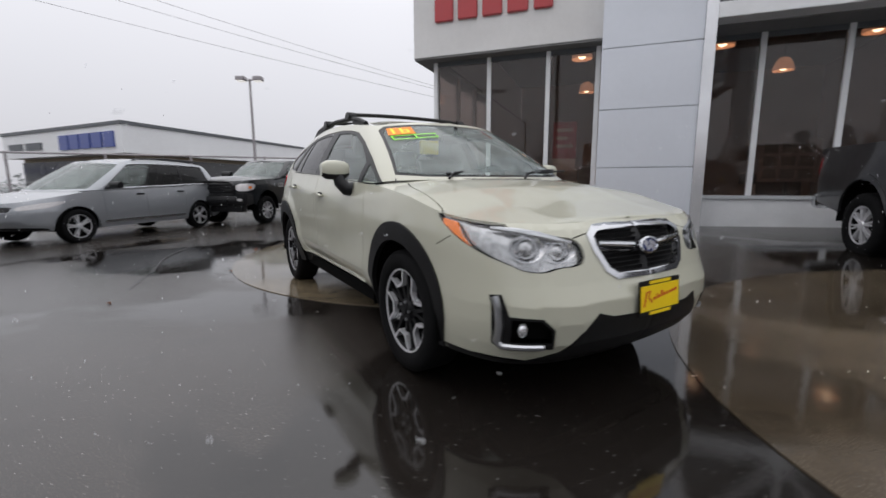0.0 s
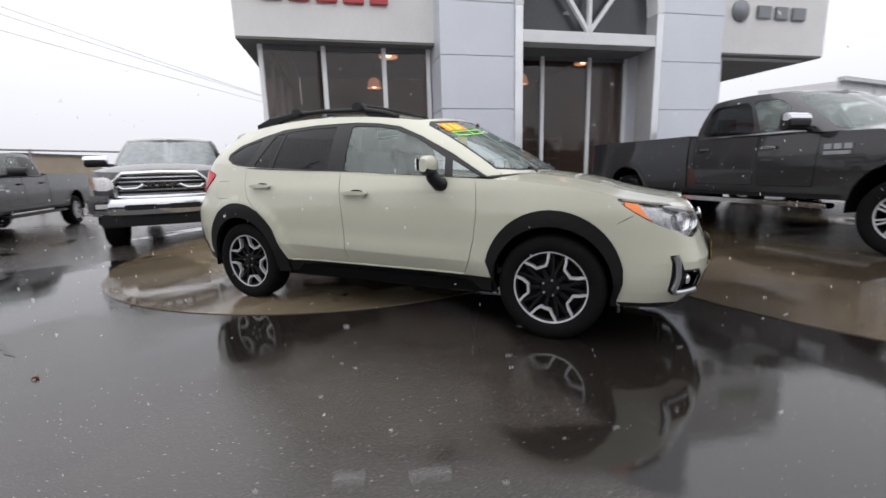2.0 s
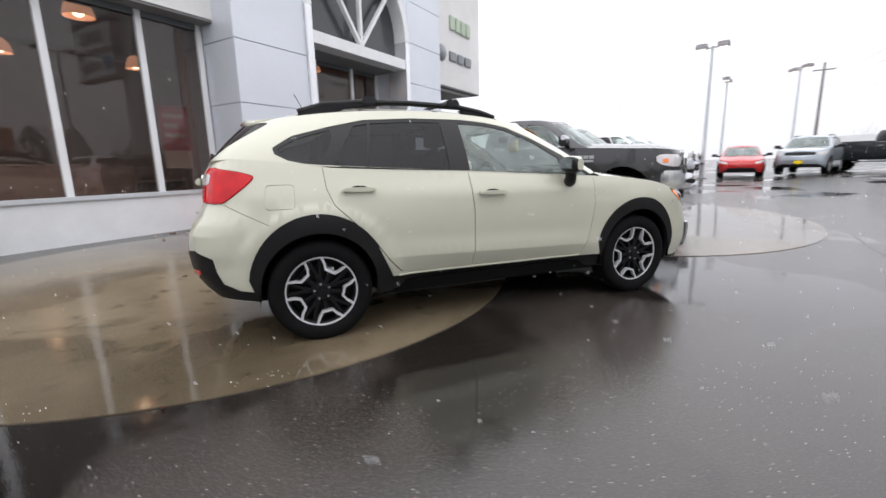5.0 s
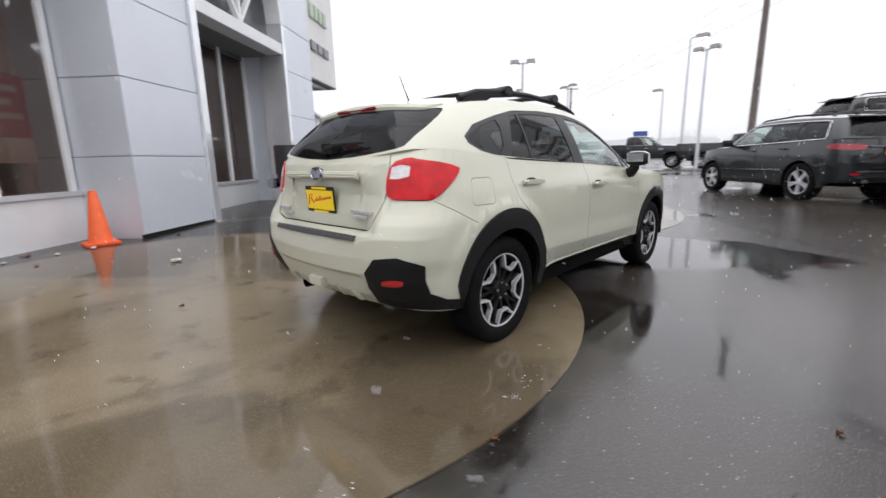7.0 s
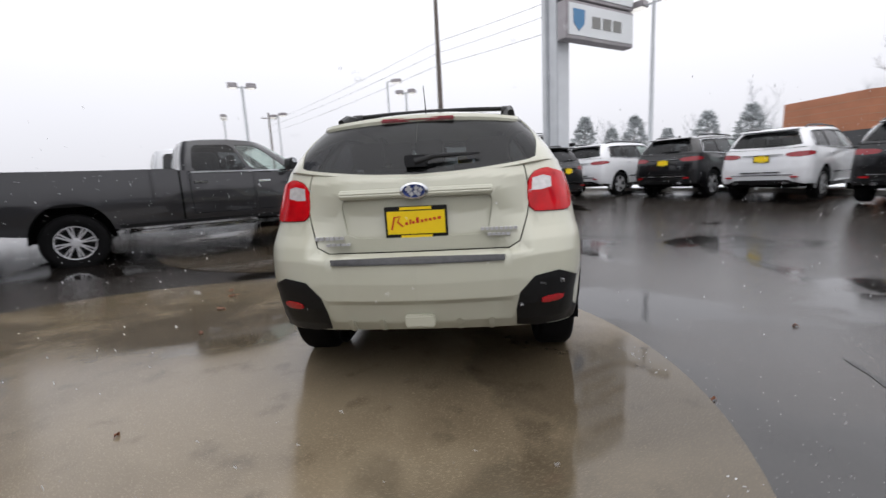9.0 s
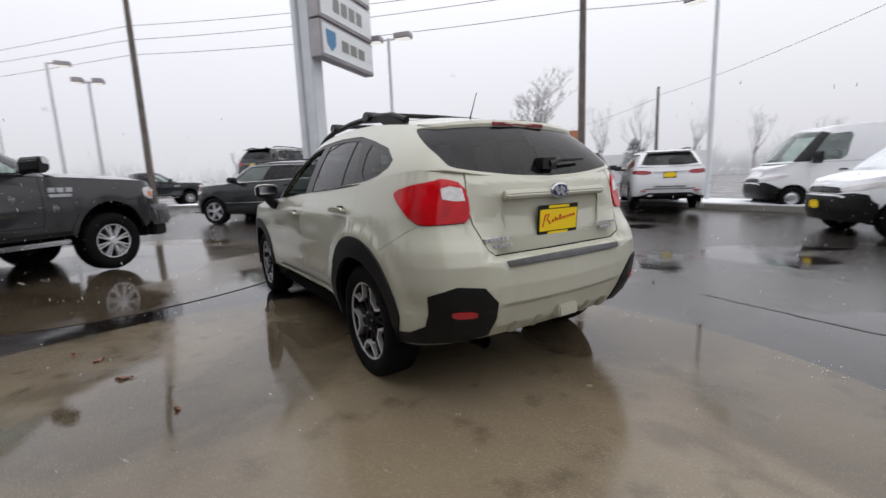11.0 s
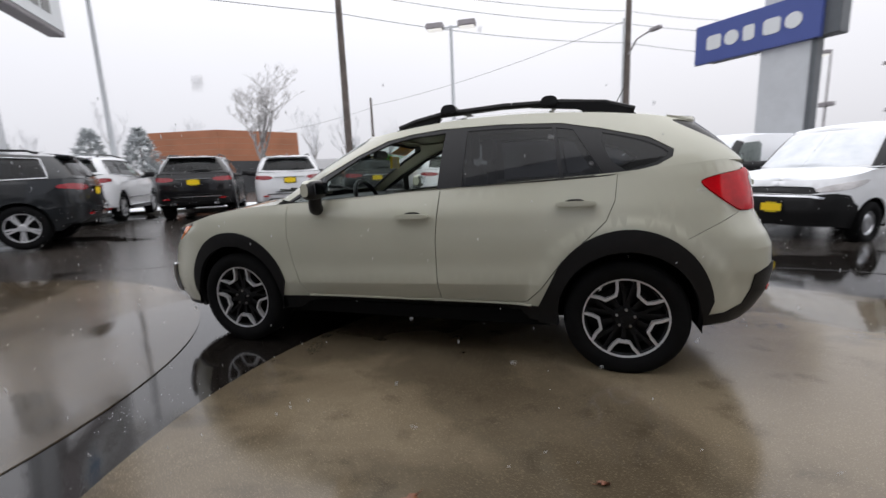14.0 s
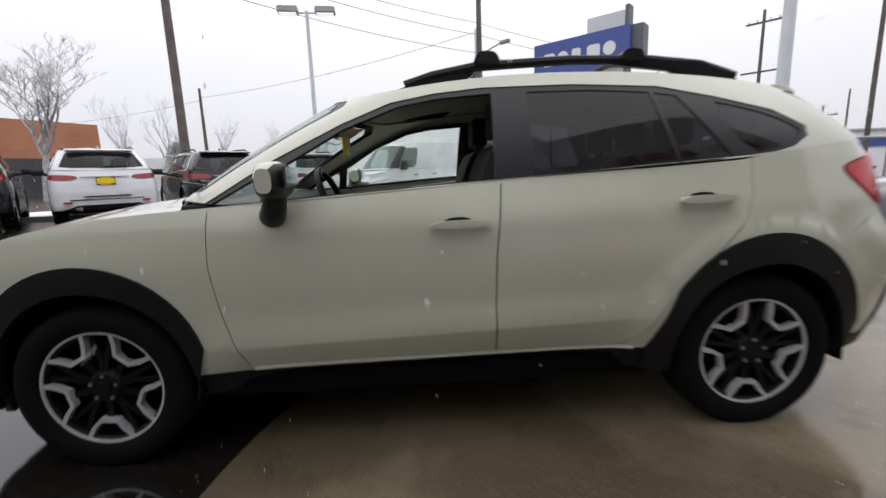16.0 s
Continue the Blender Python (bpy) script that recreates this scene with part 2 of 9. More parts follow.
M["amber"] = material("amber_lens", (0.85, 0.20, 0.02), 0.1, 0, 1.0, 0.12, 60)
M["lamp_bezel"] = material("smoked_lamp_bezel", (0.55, 0.56, 0.57), 0.22, 0.75, spread=0.25, scale=25)
M["step_pad"] = material("ribbed_grey_rubber", (0.046, 0.046, 0.048), 0.38, spec=0.5, spread=0.3, scale=40, bump=0.3, bump_scale=160)
M["reflector"] = material("lamp_reflector", (0.78, 0.79, 0.81), 0.16, 0.85, spread=0.1, scale=30)
M["plate_yellow"] = material("yellow_plate", (0.88, 0.62, 0.012), 0.4, spread=0.03, scale=20)
M["plate_red"] = material("red_lettering", (0.55, 0.03, 0.02), 0.4)
M["badge_blue"] = material("blue_badge", (0.012, 0.03, 0.16), 0.15, 0.2, 1.0)
M["sticker_orange"] = material("orange_sticker", (0.9, 0.28, 0.02), 0.6)
M["sticker_yellow"] = material("yellow_sticker", (0.95, 0.80, 0.05), 0.6)
M["sticker_green"] = material("green_sticker", (0.30, 0.90, 0.05), 0.6)
M["white_paint"] = material("white_frame_paint", (0.74, 0.75, 0.76), 0.4, spread=0.05, scale=3, bump=0.03)
M["polished"] = material("polished_pale_metal", (0.78, 0.79, 0.81), 0.16, 0.55, spread=0.05, scale=3, rough_spread=0.05)
M["joint"] = material("panel_joint", (0.10, 0.105, 0.11), 0.7, spread=0.1, scale=5)
M["panel"] = material("pale_blue_grey_panel", (0.635, 0.665, 0.718), 0.42, 0.2, spread=0.04, scale=0.9, rough_spread=0.06)
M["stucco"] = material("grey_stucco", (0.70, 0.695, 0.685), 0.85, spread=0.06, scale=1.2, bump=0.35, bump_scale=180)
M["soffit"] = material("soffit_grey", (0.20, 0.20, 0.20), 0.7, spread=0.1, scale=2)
# brown film put in for the room's tone and its reflections
M["shop_glass"] = glass("shop_glass", (0.64, 0.60, 0.58), film=0.03, film_color=(0.46, 0.38, 0.34))
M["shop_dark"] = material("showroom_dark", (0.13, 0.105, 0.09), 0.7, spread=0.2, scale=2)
M["shop_floor"] = material("showroom_floor", (0.34, 0.27, 0.23), 0.3, spread=0.1, scale=3)
M["shop_wall"] = material("showroom_wall", (0.55, 0.43, 0.36), 0.8, spread=0.12, scale=1.5)
M["lamp_copper"] = material("pendant_shade", (0.46, 0.28, 0.19), 0.3, 0.0, spread=0.2, scale=12, emit=((1.0, 0.50, 0.30), 0.5))
M["bulb"] = material("pendant_glow", (1, 0.85, 0.6), 0.5, emit=((1.0, 0.76, 0.50), 8.0))
M["cone"] = material("cone_orange", (0.85, 0.13, 0.03), 0.5, spread=0.1, scale=9)
M["steel"] = material("galvanised_pole", (0.33, 0.31, 0.32), 0.5, 0.4, spread=0.12, scale=2.5)
M["pole_white"] = material("pale_pole", (0.55, 0.57, 0.59), 0.45, 0.1, spread=0.06, scale=2)
M["wood_pole"] = material("weathered_pole", (0.12, 0.10, 0.088), 0.85, spread=0.35, scale=2.2, bump=0.4, bump_scale=40)
M["wire"] = material("cable_black", (0.05, 0.05, 0.055), 0.6)
M["sign_white"] = material("sign_white", (0.70, 0.72, 0.73), 0.4, spread=0.04, scale=1.5)
M["sign_blue"] = material("sign_blue", (0.055, 0.085, 0.30), 0.35, spread=0.04, scale=1.5)
M["sign_dark"] = material("sign_dark", (0.10, 0.11, 0.12), 0.5, spread=0.1, scale=2)
M["red_letter"] = material("red_letter", (0.42, 0.03, 0.035), 0.35, coat=0.3)
M["steel_letter"] = material("steel_letter", (0.20, 0.21, 0.22), 0.35, 0.6)
M["green_letter"] = material("green_letter", (0.42, 0.50, 0.38), 0.5)
M["letter_grey"] = material("grey_badge", (0.20, 0.20, 0.19), 0.3, 0.5)
M["snow"] = material("thin_snow", (0.78, 0.80, 0.83), 0.75, spread=0.05, scale=6, bump=0.3, bump_scale=30)
M["snow_film"] = material("snow_dusted_glass", (0.62, 0.66, 0.70), 0.5, color2=(0.80, 0.82, 0.85), scale=5, bump=0.2, bump_scale=40)
# orange paled a little for the hazy air in front
M["brick_orange"] = material("orange_cladding", (0.42, 0.175, 0.095), 0.75, spread=0.15, scale=0.7, bump=0.2, bump_scale=20)
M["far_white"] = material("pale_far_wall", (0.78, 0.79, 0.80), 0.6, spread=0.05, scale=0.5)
M["far_tan"] = material("tan_wall", (0.34, 0.28, 0.21), 0.8, spread=0.1, scale=0.6)
M["far_dark"] = material("dark_far_glass", (0.05, 0.052, 0.055), 0.2, spread=0.2, scale=0.8)
# bark made paler than wood to carry the haze
M["bark"] = material("haze_pale_bark", (0.34, 0.325, 0.32), 0.9, spread=0.35, scale=6, bump=0.3, bump_scale=50)
# needle greens lightened for snow and for the haze over distant trees
M["needle"] = material("hazy_snowy_needles", (0.34, 0.37, 0.37), 0.9, color2=(0.64, 0.66, 0.68), scale=1.4)
# twigs near sky white: distance haze put into the colour, with some snow
M["hazed_twig"] = material("hazy_snowy_twigs", (0.74, 0.75, 0.77), 0.95, spread=0.06, scale=3)
# twigs lightened likewise, haze included in the base colour
M["twig"] = material("pale_twigs", (0.55, 0.54, 0.54), 0.95, spread=0.2, scale=3)
M["hedge"] = material("russet_leaves", (0.22, 0.12, 0.09), 0.9, color2=(0.42, 0.38, 0.36), scale=1.2)
M["leaf_brown"] = material("wet_brown_leaf", (0.19, 0.070, 0.032), 0.35, spread=0.25, scale=20)
M["litter"] = material("pale_litter", (0.55, 0.50, 0.44), 0.7, spread=0.1, scale=30)
M["beige_panel"] = material("beige_panel", (0.46, 0.33, 0.28), 0.6, spread=0.06, scale=3)
M["cabinet_green"] = material("grey_green_steel", (0.20, 0.21, 0.18), 0.6, spread=0.15, scale=3, bump=0.1)
M["block"] = material("concrete_block", (0.26, 0.235, 0.20), 0.85, spread=0.2, scale=3, bump=0.3, bump_scale=60)
M["crack"] = material("sealed_crack", (0.012, 0.012, 0.012), 0.25)
M["curb"] = material("wet_kerb", (0.20, 0.19, 0.175), 0.4, spread=0.15, scale=2.5, bump=0.2)


def car_paint(name, color, metal=0.0):
    key = "paint_" + name
    if key not in M:
        M[key] = material(key, color, 0.35, metal, 1.0, 0.02, 5, rough_spread=0.03, spec=0.12)
    return M[key]


# ---- building blocks ----
from mathutils.geometry import delaunay_2d_cdt


def part(name, bm, mat, parent=None, label="", smooth=False, bevel=0.0):
    """Links a bmesh as one mesh object, under a parent if given."""
    if bevel > 0:
        sharp = [e for e in bm.edges if len(e.link_faces) == 2 and e.calc_face_angle(0) > 0.5]
        bmesh.ops.bevel(bm, geom=sharp, offset=bevel, segments=2, affect="EDGES", clamp_overlap=True)
    me = bpy.data.meshes.new(name)
    bm.to_mesh(me)
    bm.free()
    if smooth:
        me.polygons.foreach_set("use_smooth", [True] * len(me.polygons))
        me.set_sharp_from_angle(angle=radians(38))
    for m in (mat if isinstance(mat, (list, tuple)) else [mat]):
        me.materials.append(m)
    ob = new(name, me)
    if parent:
        ob.parent = parent
    return tagged(ob, label)


def thing(name, label, category, m=None, group="", kind=""):
    ob = new(name)
    if m is not None:
        ob.matrix_world = m
    return tagged(ob, label, category, group, kind)


def box(bm, x0, x1, y0, y1, z0, z1, m=None):
    r = bmesh.ops.create_cube(bm, size=1)
    t = Matrix.Translation(((x0 + x1) / 2, (y0 + y1) / 2, (z0 + z1) / 2)) @ Matrix.Diagonal((x1 - x0, y1 - y0, z1 - z0, 1))
    bmesh.ops.transform(bm, matrix=(m @ t) if m else t, verts=r["verts"])
    return r["verts"]


def boxed(x0, x1, y0, y1, z0, z1, m=None):
    bm = bmesh.new()
    box(bm, x0, x1, y0, y1, z0, z1, m)
    return bm


def tube(bm, pts, r, n=8, caps=True):
    """A round bar along points; r is one radius or one for each point."""
    pts = [Vector(p) for p in pts]
    rs = r if isinstance(r, (list, tuple)) else [r] * len(pts)
    rings = []
    ref = None
    for i, p in enumerate(pts):
        d = (pts[min(i + 1, len(pts) - 1)] - pts[max(i - 1, 0)]).normalized()
        if ref is None:
            ref = Vector((0, 0, 1)) if abs(d.z) < 0.9 else Vector((1, 0, 0))
        a = (ref - d * ref.dot(d)).normalized()
        ref = a
        b = d.cross(a)
        rings.append([bm.verts.new(p + (a * math.cos(k * math.tau / n) + b * math.sin(k * math.tau / n)) * rs[i]) for k in range(n)])
    for r0, r1 in zip(rings, rings[1:]):
        for k in range(n):
            bm.faces.new((r0[k], r0[(k + 1) % n], r1[(k + 1) % n], r1[k]))
    if caps:
        bm.faces.new(rings[0][::-1])
        bm.faces.new(rings[-1])
    return bm


def lathe(bm, prof, n=32, axis="Y", closed=False):
    """Turns a profile of (radius, along) about an axis."""
    rings = []
    for r, a in prof:
        ring = []
        for k in range(n):
            c, s = math.cos(k * math.tau / n) * r, math.sin(k * math.tau / n) * r
            ring.append(bm.verts.new((c, a, s) if axis == "Y" else (c, s, a)))
        rings.append(ring)
    pairs = list(zip(rings, rings[1:])) + ([(rings[-1], rings[0])] if closed else [])
    for r0, r1 in pairs:
        for k in range(n):
            bm.faces.new((r0[k], r0[(k + 1) % n], r1[(k + 1) % n], r1[k]))
    bmesh.ops.recalc_face_normals(bm, faces=bm.faces[:])
    return bm


def prism(bm, poly, lo, hi, m=None):
    """A flat polygon (x, z) pulled from y = lo to y = hi."""
    a = [bm.verts.new((x, lo, z)) for x, z in poly]
    b = [bm.verts.new((x, hi, z)) for x, z in poly]
    made = [bm.faces.new(a), bm.faces.new(b[::-1])]
    k = len(poly)
    for i in range(k):
        made.append(bm.faces.new((a[i], b[i], b[(i + 1) % k], a[(i + 1) % k])))
    bmesh.ops.recalc_face_normals(bm, faces=made)
    if m:
        bmesh.ops.transform(bm, matrix=m, verts=a + b)
    return bm


def spline(pts):
    """A smooth curve through rows of numbers, read at s in 0 .. len - 1."""
    p = np.array(pts, float)
    k = len(p)

    def at(s):
        s = min(max(s, 0.0), k - 1.0)
        i = min(int(s), k - 2)
        f = s - i
        a, b, c, d = p[max(i - 1, 0)], p[i], p[i + 1], p[min(i + 2, k - 1)]
        if i == 0:
            a = 2 * b - c
        if i + 2 > k - 1:
            d = 2 * c - b
        return 0.5 * (2 * b + (c - a) * f + (2 * a - 5 * b + 4 * c - d) * f * f + (3 * b - a - 3 * c + d) * f ** 3)

    return at


def rounded(poly, times=2, q=0.25):
    """Cuts the corners of a closed polygon."""
    for _ in range(times):
        out = []
        for i, a in enumerate(poly):
            b = poly[(i + 1) % len(poly)]
            out.append(tuple(u + (v - u) * q for u, v in zip(a, b)))
            out.append(tuple(u + (v - u) * (1 - q) for u, v in zip(a, b)))
        poly = out
    return poly


def densed(poly, step):
    out = []
    for i, a in enumerate(poly):
        b = poly[(i + 1) % len(poly)]
        k = max(1, int(math.dist(a, b) / step))
        out += [tuple(u + (v - u) * j / k for u, v in zip(a, b)) for j in range(k)]
    return out


def shrunk(poly, d):
    """The polygon moved inwards by d."""
    area = sum(a[0] * b[1] - b[0] * a[1] for a, b in zip(poly, poly[1:] + poly[:1]))
    sg = 1 if area > 0 else -1
    out = []
    k = len(poly)
    for i in range(k):
        p, c, q = poly[i - 1], poly[i], poly[(i + 1) % k]
        e1, e2 = (c[0] - p[0], c[1] - p[1]), (q[0] - c[0], q[1] - c[1])
        l1, l2 = math.hypot(*e1) or 1e-9, math.hypot(*e2) or 1e-9
        nx = -e1[1] / l1 - e2[1] / l2
        ny = e1[0] / l1 + e2[0] / l2
        ln = math.hypot(nx, ny) or 1e-9
        f = d / max(0.35, ln / 2)
        out.append((c[0] + sg * nx / ln * f, c[1] + sg * ny / ln * f))
    return out


def inside(poly, pts):
    """Which of the points lie in the polygon."""
    x, y = pts[:, 0], pts[:, 1]
    hit = np.zeros(len(pts), bool)
    k = len(poly)
    for i in range(k):
        (x0, y0), (x1, y1) = poly[i], poly[(i + 1) % k]
        if y0 == y1:
            continue
        hit ^= ((y0 > y) != (y1 > y)) & (x < (x1 - x0) * (y - y0) / (y1 - y0) + x0)
    return hit


class Skin:
    """A sheet in (u, v), cut into named regions along loops; regions become parts with thickness."""

    def __init__(self, surface, u, v, loops, outline=None):
        self.surface = surface
        pts, edges = [], []
        for a in u:
            for b in v:
                pts.append((a, b))

        def ring(poly):
            s = len(pts)
            pts.extend(poly)
            edges.extend((s + i, s + (i + 1) % len(poly)) for i in range(len(poly)))

        if outline:
            keep = inside(outline, np.array(pts))
            pts[:] = [p for p, k in zip(pts, keep) if k]
            ring(outline)
        for _, poly in loops:
            ring(poly)
        vs, _, fs, *_ = delaunay_2d_cdt([Vector(p) for p in pts], edges, [], 0, 1e-6)
        self.uv = np.array([tuple(p) for p in vs])
        tri = np.array([tuple(f) for f in fs])
        mid = self.uv[tri].mean(1)
        names = np.array(["body"] * len(tri), dtype=object)
        for name, poly in loops:
            names[inside(poly, mid)] = name
        if outline:
            ok = inside(outline, mid)
            tri, names = tri[ok], names[ok]
        self.tri, self.names = tri, names
        self.pos = np.array([surface(a, b) for a, b in self.uv])
        h = 1e-3
        du = np.array([np.array(surface(a + h, b)) - np.array(surface(a - h, b)) for a, b in self.uv])
        dv = np.array([np.array(surface(a, b + h)) - np.array(surface(a, b - h)) for a, b in self.uv])
        nn = np.cross(du, dv)
        nn /= np.maximum(np.linalg.norm(nn, axis=1, keepdims=True), 1e-12)
        mid3 = self.pos - np.array([self.pos[:, 0].mean(), 0, 0.4])
        flip = np.sign((nn * mid3).sum(1).sum()) or 1
        self.nrm = nn * flip

    def region(self, name):
        return self.tri[self.names == name]

    def mesh(self, name, regions, sides, off=0.0, depth=0.012):
        """Mesh data of regions, on the given sides (1: as built, -1: mirrored across y)."""
        tri = np.concatenate([self.region(r) for r in ([regions] if isinstance(regions, str) else regions)])
        if not len(tri):
            return None
        used = np.unique(tri)
        remap = {v: i for i, v in enumerate(used)}
        base_p = self.pos[used] + self.nrm[used] * off
        base_n = self.nrm[used]
        t = np.array([[remap[v] for v in f] for f in tri])
        p = base_p[t]
        fn = np.cross(p[:, 1] - p[:, 0], p[:, 2] - p[:, 0])
        wrong = (fn * base_n[t].mean(1)).sum(1) < 0
        t[wrong] = t[wrong][:, ::-1]
        count = {}
        for f in t:
            for i in range(3):
                a, b = f[i], f[(i + 1) % 3]
                count[(min(a, b), max(a, b))] = count.get((min(a, b), max(a, b)), 0) + 1
        rim = []
        for f in t:
            for i in range(3):
                a, b = f[i], f[(i + 1) % 3]
                if count[(min(a, b), max(a, b))] == 1 and not (abs(base_p[a][1]) < 2e-3 and abs(base_p[b][1]) < 2e-3):
                    rim.append((a, b))
        verts, faces, norms = [], [], []
        for side in sides:
            s = np.array([1, side, 1])
            o = len(verts)
            verts += list(base_p * s)
            for f in t:
                g = f if side > 0 else f[::-1]
                faces.append([o + v for v in g])
                norms += [tuple(base_n[v] * s) for v in g]
            if depth > 0:
                low = {}
                for a, b in rim:
                    for v in (a, b):
                        if v not in low:
                            low[v] = len(verts)
                            verts.append((base_p[v] - base_n[v] * depth) * s)
                    q = [o + b, o + a, low[a], low[b]]
                    e = np.cross(base_n[a], base_p[b] - base_p[a]) * s * -1
                    if side < 0:
                        q = q[::-1]
                    e /= max(np.linalg.norm(e), 1e-9)
                    faces.append(q)
                    norms += [tuple(e)] * 4
        me = bpy.data.meshes.new(name)
        me.from_pydata([tuple(v) for v in verts], [], [list(map(int, f)) for f in faces])
        me.polygons.foreach_set("use_smooth", [True] * len(faces))
        me.normals_split_custom_set(norms)
        return me

    def put(self, name, regions, mat, parent, sides=(1, -1), off=0.0, depth=0.012, label="", each=False):
        """Parts from regions: one for both sides, or one for each side."""
        made = []
        for sd in ([(s,) for s in sides] if each else [sides]):
            me = self.mesh(name, regions, sd, off, depth)
            if me is None:
                continue
            me.materials.append(mat)
            ob = new(name, me)
            ob.parent = parent
            made.append(tagged(ob, label))
        return made


class Shell:
    """The lower body of a vehicle: a plan outline at every height, from the nose's middle round one side to the tail's middle."""

    def __init__(self, plan, front, rear, width, xa, xb, bulge=None, corner=None):
        self.at = spline(plan)
        self.top = len(plan) - 1
        self.f0, self.r0 = plan[0][0], plan[-1][0]
        self.fz, self.rz, self.wz = (np.array(sorted(a)).T for a in (front, rear, width))
        zz = np.linspace(self.wz[0][0] - 0.05, self.wz[0][-1] + 0.05, 300)
        soft_k = np.hanning(33) / np.hanning(33).sum()
        self.wz = (zz, np.convolve(np.pad(np.interp(zz, *self.wz), 16, mode="edge"), soft_k, mode="valid"))
        self.xa, self.xb, self.bulge = xa, xb, bulge
        self.cz = np.array(sorted(corner)).T if corner else self.rz

    def xy(self, t, z):
        x, y = self.at(t)[:2]
        if x > self.xa:
            x = self.xa + (x - self.xa) * (np.interp(z, *self.fz) - self.xa) / (self.f0 - self.xa)
        elif x < self.xb:
            q = min(max((y - 0.40) / 0.16, 0.0), 1.0)
            back = np.interp(z, *self.rz) * (1 - q) + np.interp(z, *self.cz) * q
            x = self.xb + (x - self.xb) * (back - self.xb) / (self.r0 - self.xb)
        y = y * np.interp(z, *self.wz)
        if self.bulge:
            y = y + self.bulge(x, z) * min(1.0, y / 0.5)
        return x, y

    def span(self, t):
        r = self.at(t)
        return r[2], r[3]

    def __call__(self, t, v):
        t = abs(t) if t < 0 else t
        lo, hi = self.span(t)
        z = lo + (hi - lo) * v
        x, y = self.xy(t, z)
        return x, y, z

    def uv(self, kind, a, z):
        """The place in (u, v) of a point given as s: (x, z) on the side, f: (y, z) on the front, r: (y, z) on the rear."""
        half = self.top / 2
        lo, hi = {"s": (0, self.top), "f": (0, half), "r": (half, self.top)}[kind]
        for _ in range(40):
            m = (lo + hi) / 2
            x, y = self.xy(m, z)
            less = x > a if kind == "s" else (y < a if kind == "f" else y > a)
            lo, hi = (m, hi) if less else (lo, m)
        t = (lo + hi) / 2
        if kind == "f" and a <= 0:
            t = 0.0
        if kind == "r" and a <= 0:
            t = float(self.top)
        b, c = self.span(t)
        return t, min(max((z - b) / (c - b), 0), 1)

    def loop(self, kind, poly, smooth=0, step=0.05):
        """A polygon in source places, as a loop in (u, v). Points may carry their own kind."""
        if len(poly[0]) == 3:
            out = [self.uv(k, a, z) for k, a, z in poly]
            return rounded(out, smooth) if smooth else out
        if smooth:
            poly = rounded(poly, smooth)
        return [self.uv(kind, a, z) for a, z in densed(poly, step)]


class House:
    """The glasshouse of a vehicle: between a base curve and a roof curve that share their stations."""

    def __init__(self, base, roof, bow=0.03):
        self.b, self.r = spline(base), spline(roof)
        self.top, self.bow = len(base) - 1, bow

    def __call__(self, t, h):
        t = abs(t) if t < 0 else t
        b, r = self.b(t), self.r(t)
        p = b + (r - b) * h
        d = self.b(min(t + 0.02, self.top)) - self.b(max(t - 0.02, 0))
        o = np.array([d[1], -d[0], 0.0])
        o = -o / max(np.linalg.norm(o), 1e-9)
        s = 1 if o[1] >= 0 else -1
        o = np.array([-d[1], d[0], 0.0]) / max(np.hypot(d[0], d[1]), 1e-9)
        if o @ np.array([0, 1, 0]) < 0 and 0.25 * self.top < t < 0.75 * self.top:
            o = -o
        if t <= 0.25 * self.top and o[0] < 0 or t >= 0.75 * self.top and o[0] > 0:
            o = -o
        p = p + o * self.bow * 4 * h * (1 - h)
        return tuple(p)

    def uv(self, kind, a, z, guess=None):
        """Newton's way back from (x, z) on the side or (y, z) on screen and rear window."""
        t, h = guess or {"s": (self.top * 0.5, 0.5), "f": (self.top * 0.08, 0.5), "r": (self.top * 0.93, 0.5)}[kind]
        k = 0 if kind == "s" else 1

        def val(t, h):
            p = self(t, h)
            return np.array([p[k], p[2]])

        for _ in range(40):
            t, h = min(max(t, 0.0), self.top), min(max(h, -0.2), 1.2)
            f = val(t, h) - (a, z)
            if abs(f).max() < 1e-5:
                break
            e = 1e-4
            j = np.array([(val(t + e, h) - val(t - e, h)) / (2 * e), (val(t, h + e) - val(t, h - e)) / (2 * e)]).T
            step = np.linalg.solve(j + np.eye(2) * 1e-9, -f)
            step = np.clip(step, (-0.6, -0.3), (0.6, 0.3))
            t, h = t + step[0], h + step[1]
        return min(max(t, 0.0), self.top), min(max(h, 0.0), 1.0)

    def loop(self, kind, poly, smooth=0, step=0.06):
        if smooth:
            poly = rounded(poly, smooth)
        return [self.uv(kind, a, z) for a, z in densed(poly, step)]


def lid(edge, crown, step, power=2.0):
    """A domed cover over a half outline: rows of (x, y, z) from one middle round the side to the other middle, x falling."""
    e = np.array(edge)
    order = np.argsort(e[:, 0])
    xs, ys, zs = e[order, 0], np.maximum(e[order, 1], 1e-4), e[order, 2]

    def surface(x, y):
        ye, ze = np.interp(x, xs, ys), np.interp(x, xs, zs)
        f = min(abs(y) / ye, 1.0)
        c = crown(x) if callable(crown) else crown
        return x, y, ze + c * (1 - f ** power)

    out = [(float(a), float(b)) for a, b, _ in edge]
    u = np.arange(xs[0] + step / 2, xs[-1], step)
    v = np.arange(0.0, ys.max(), step)
    return surface, u, v, out


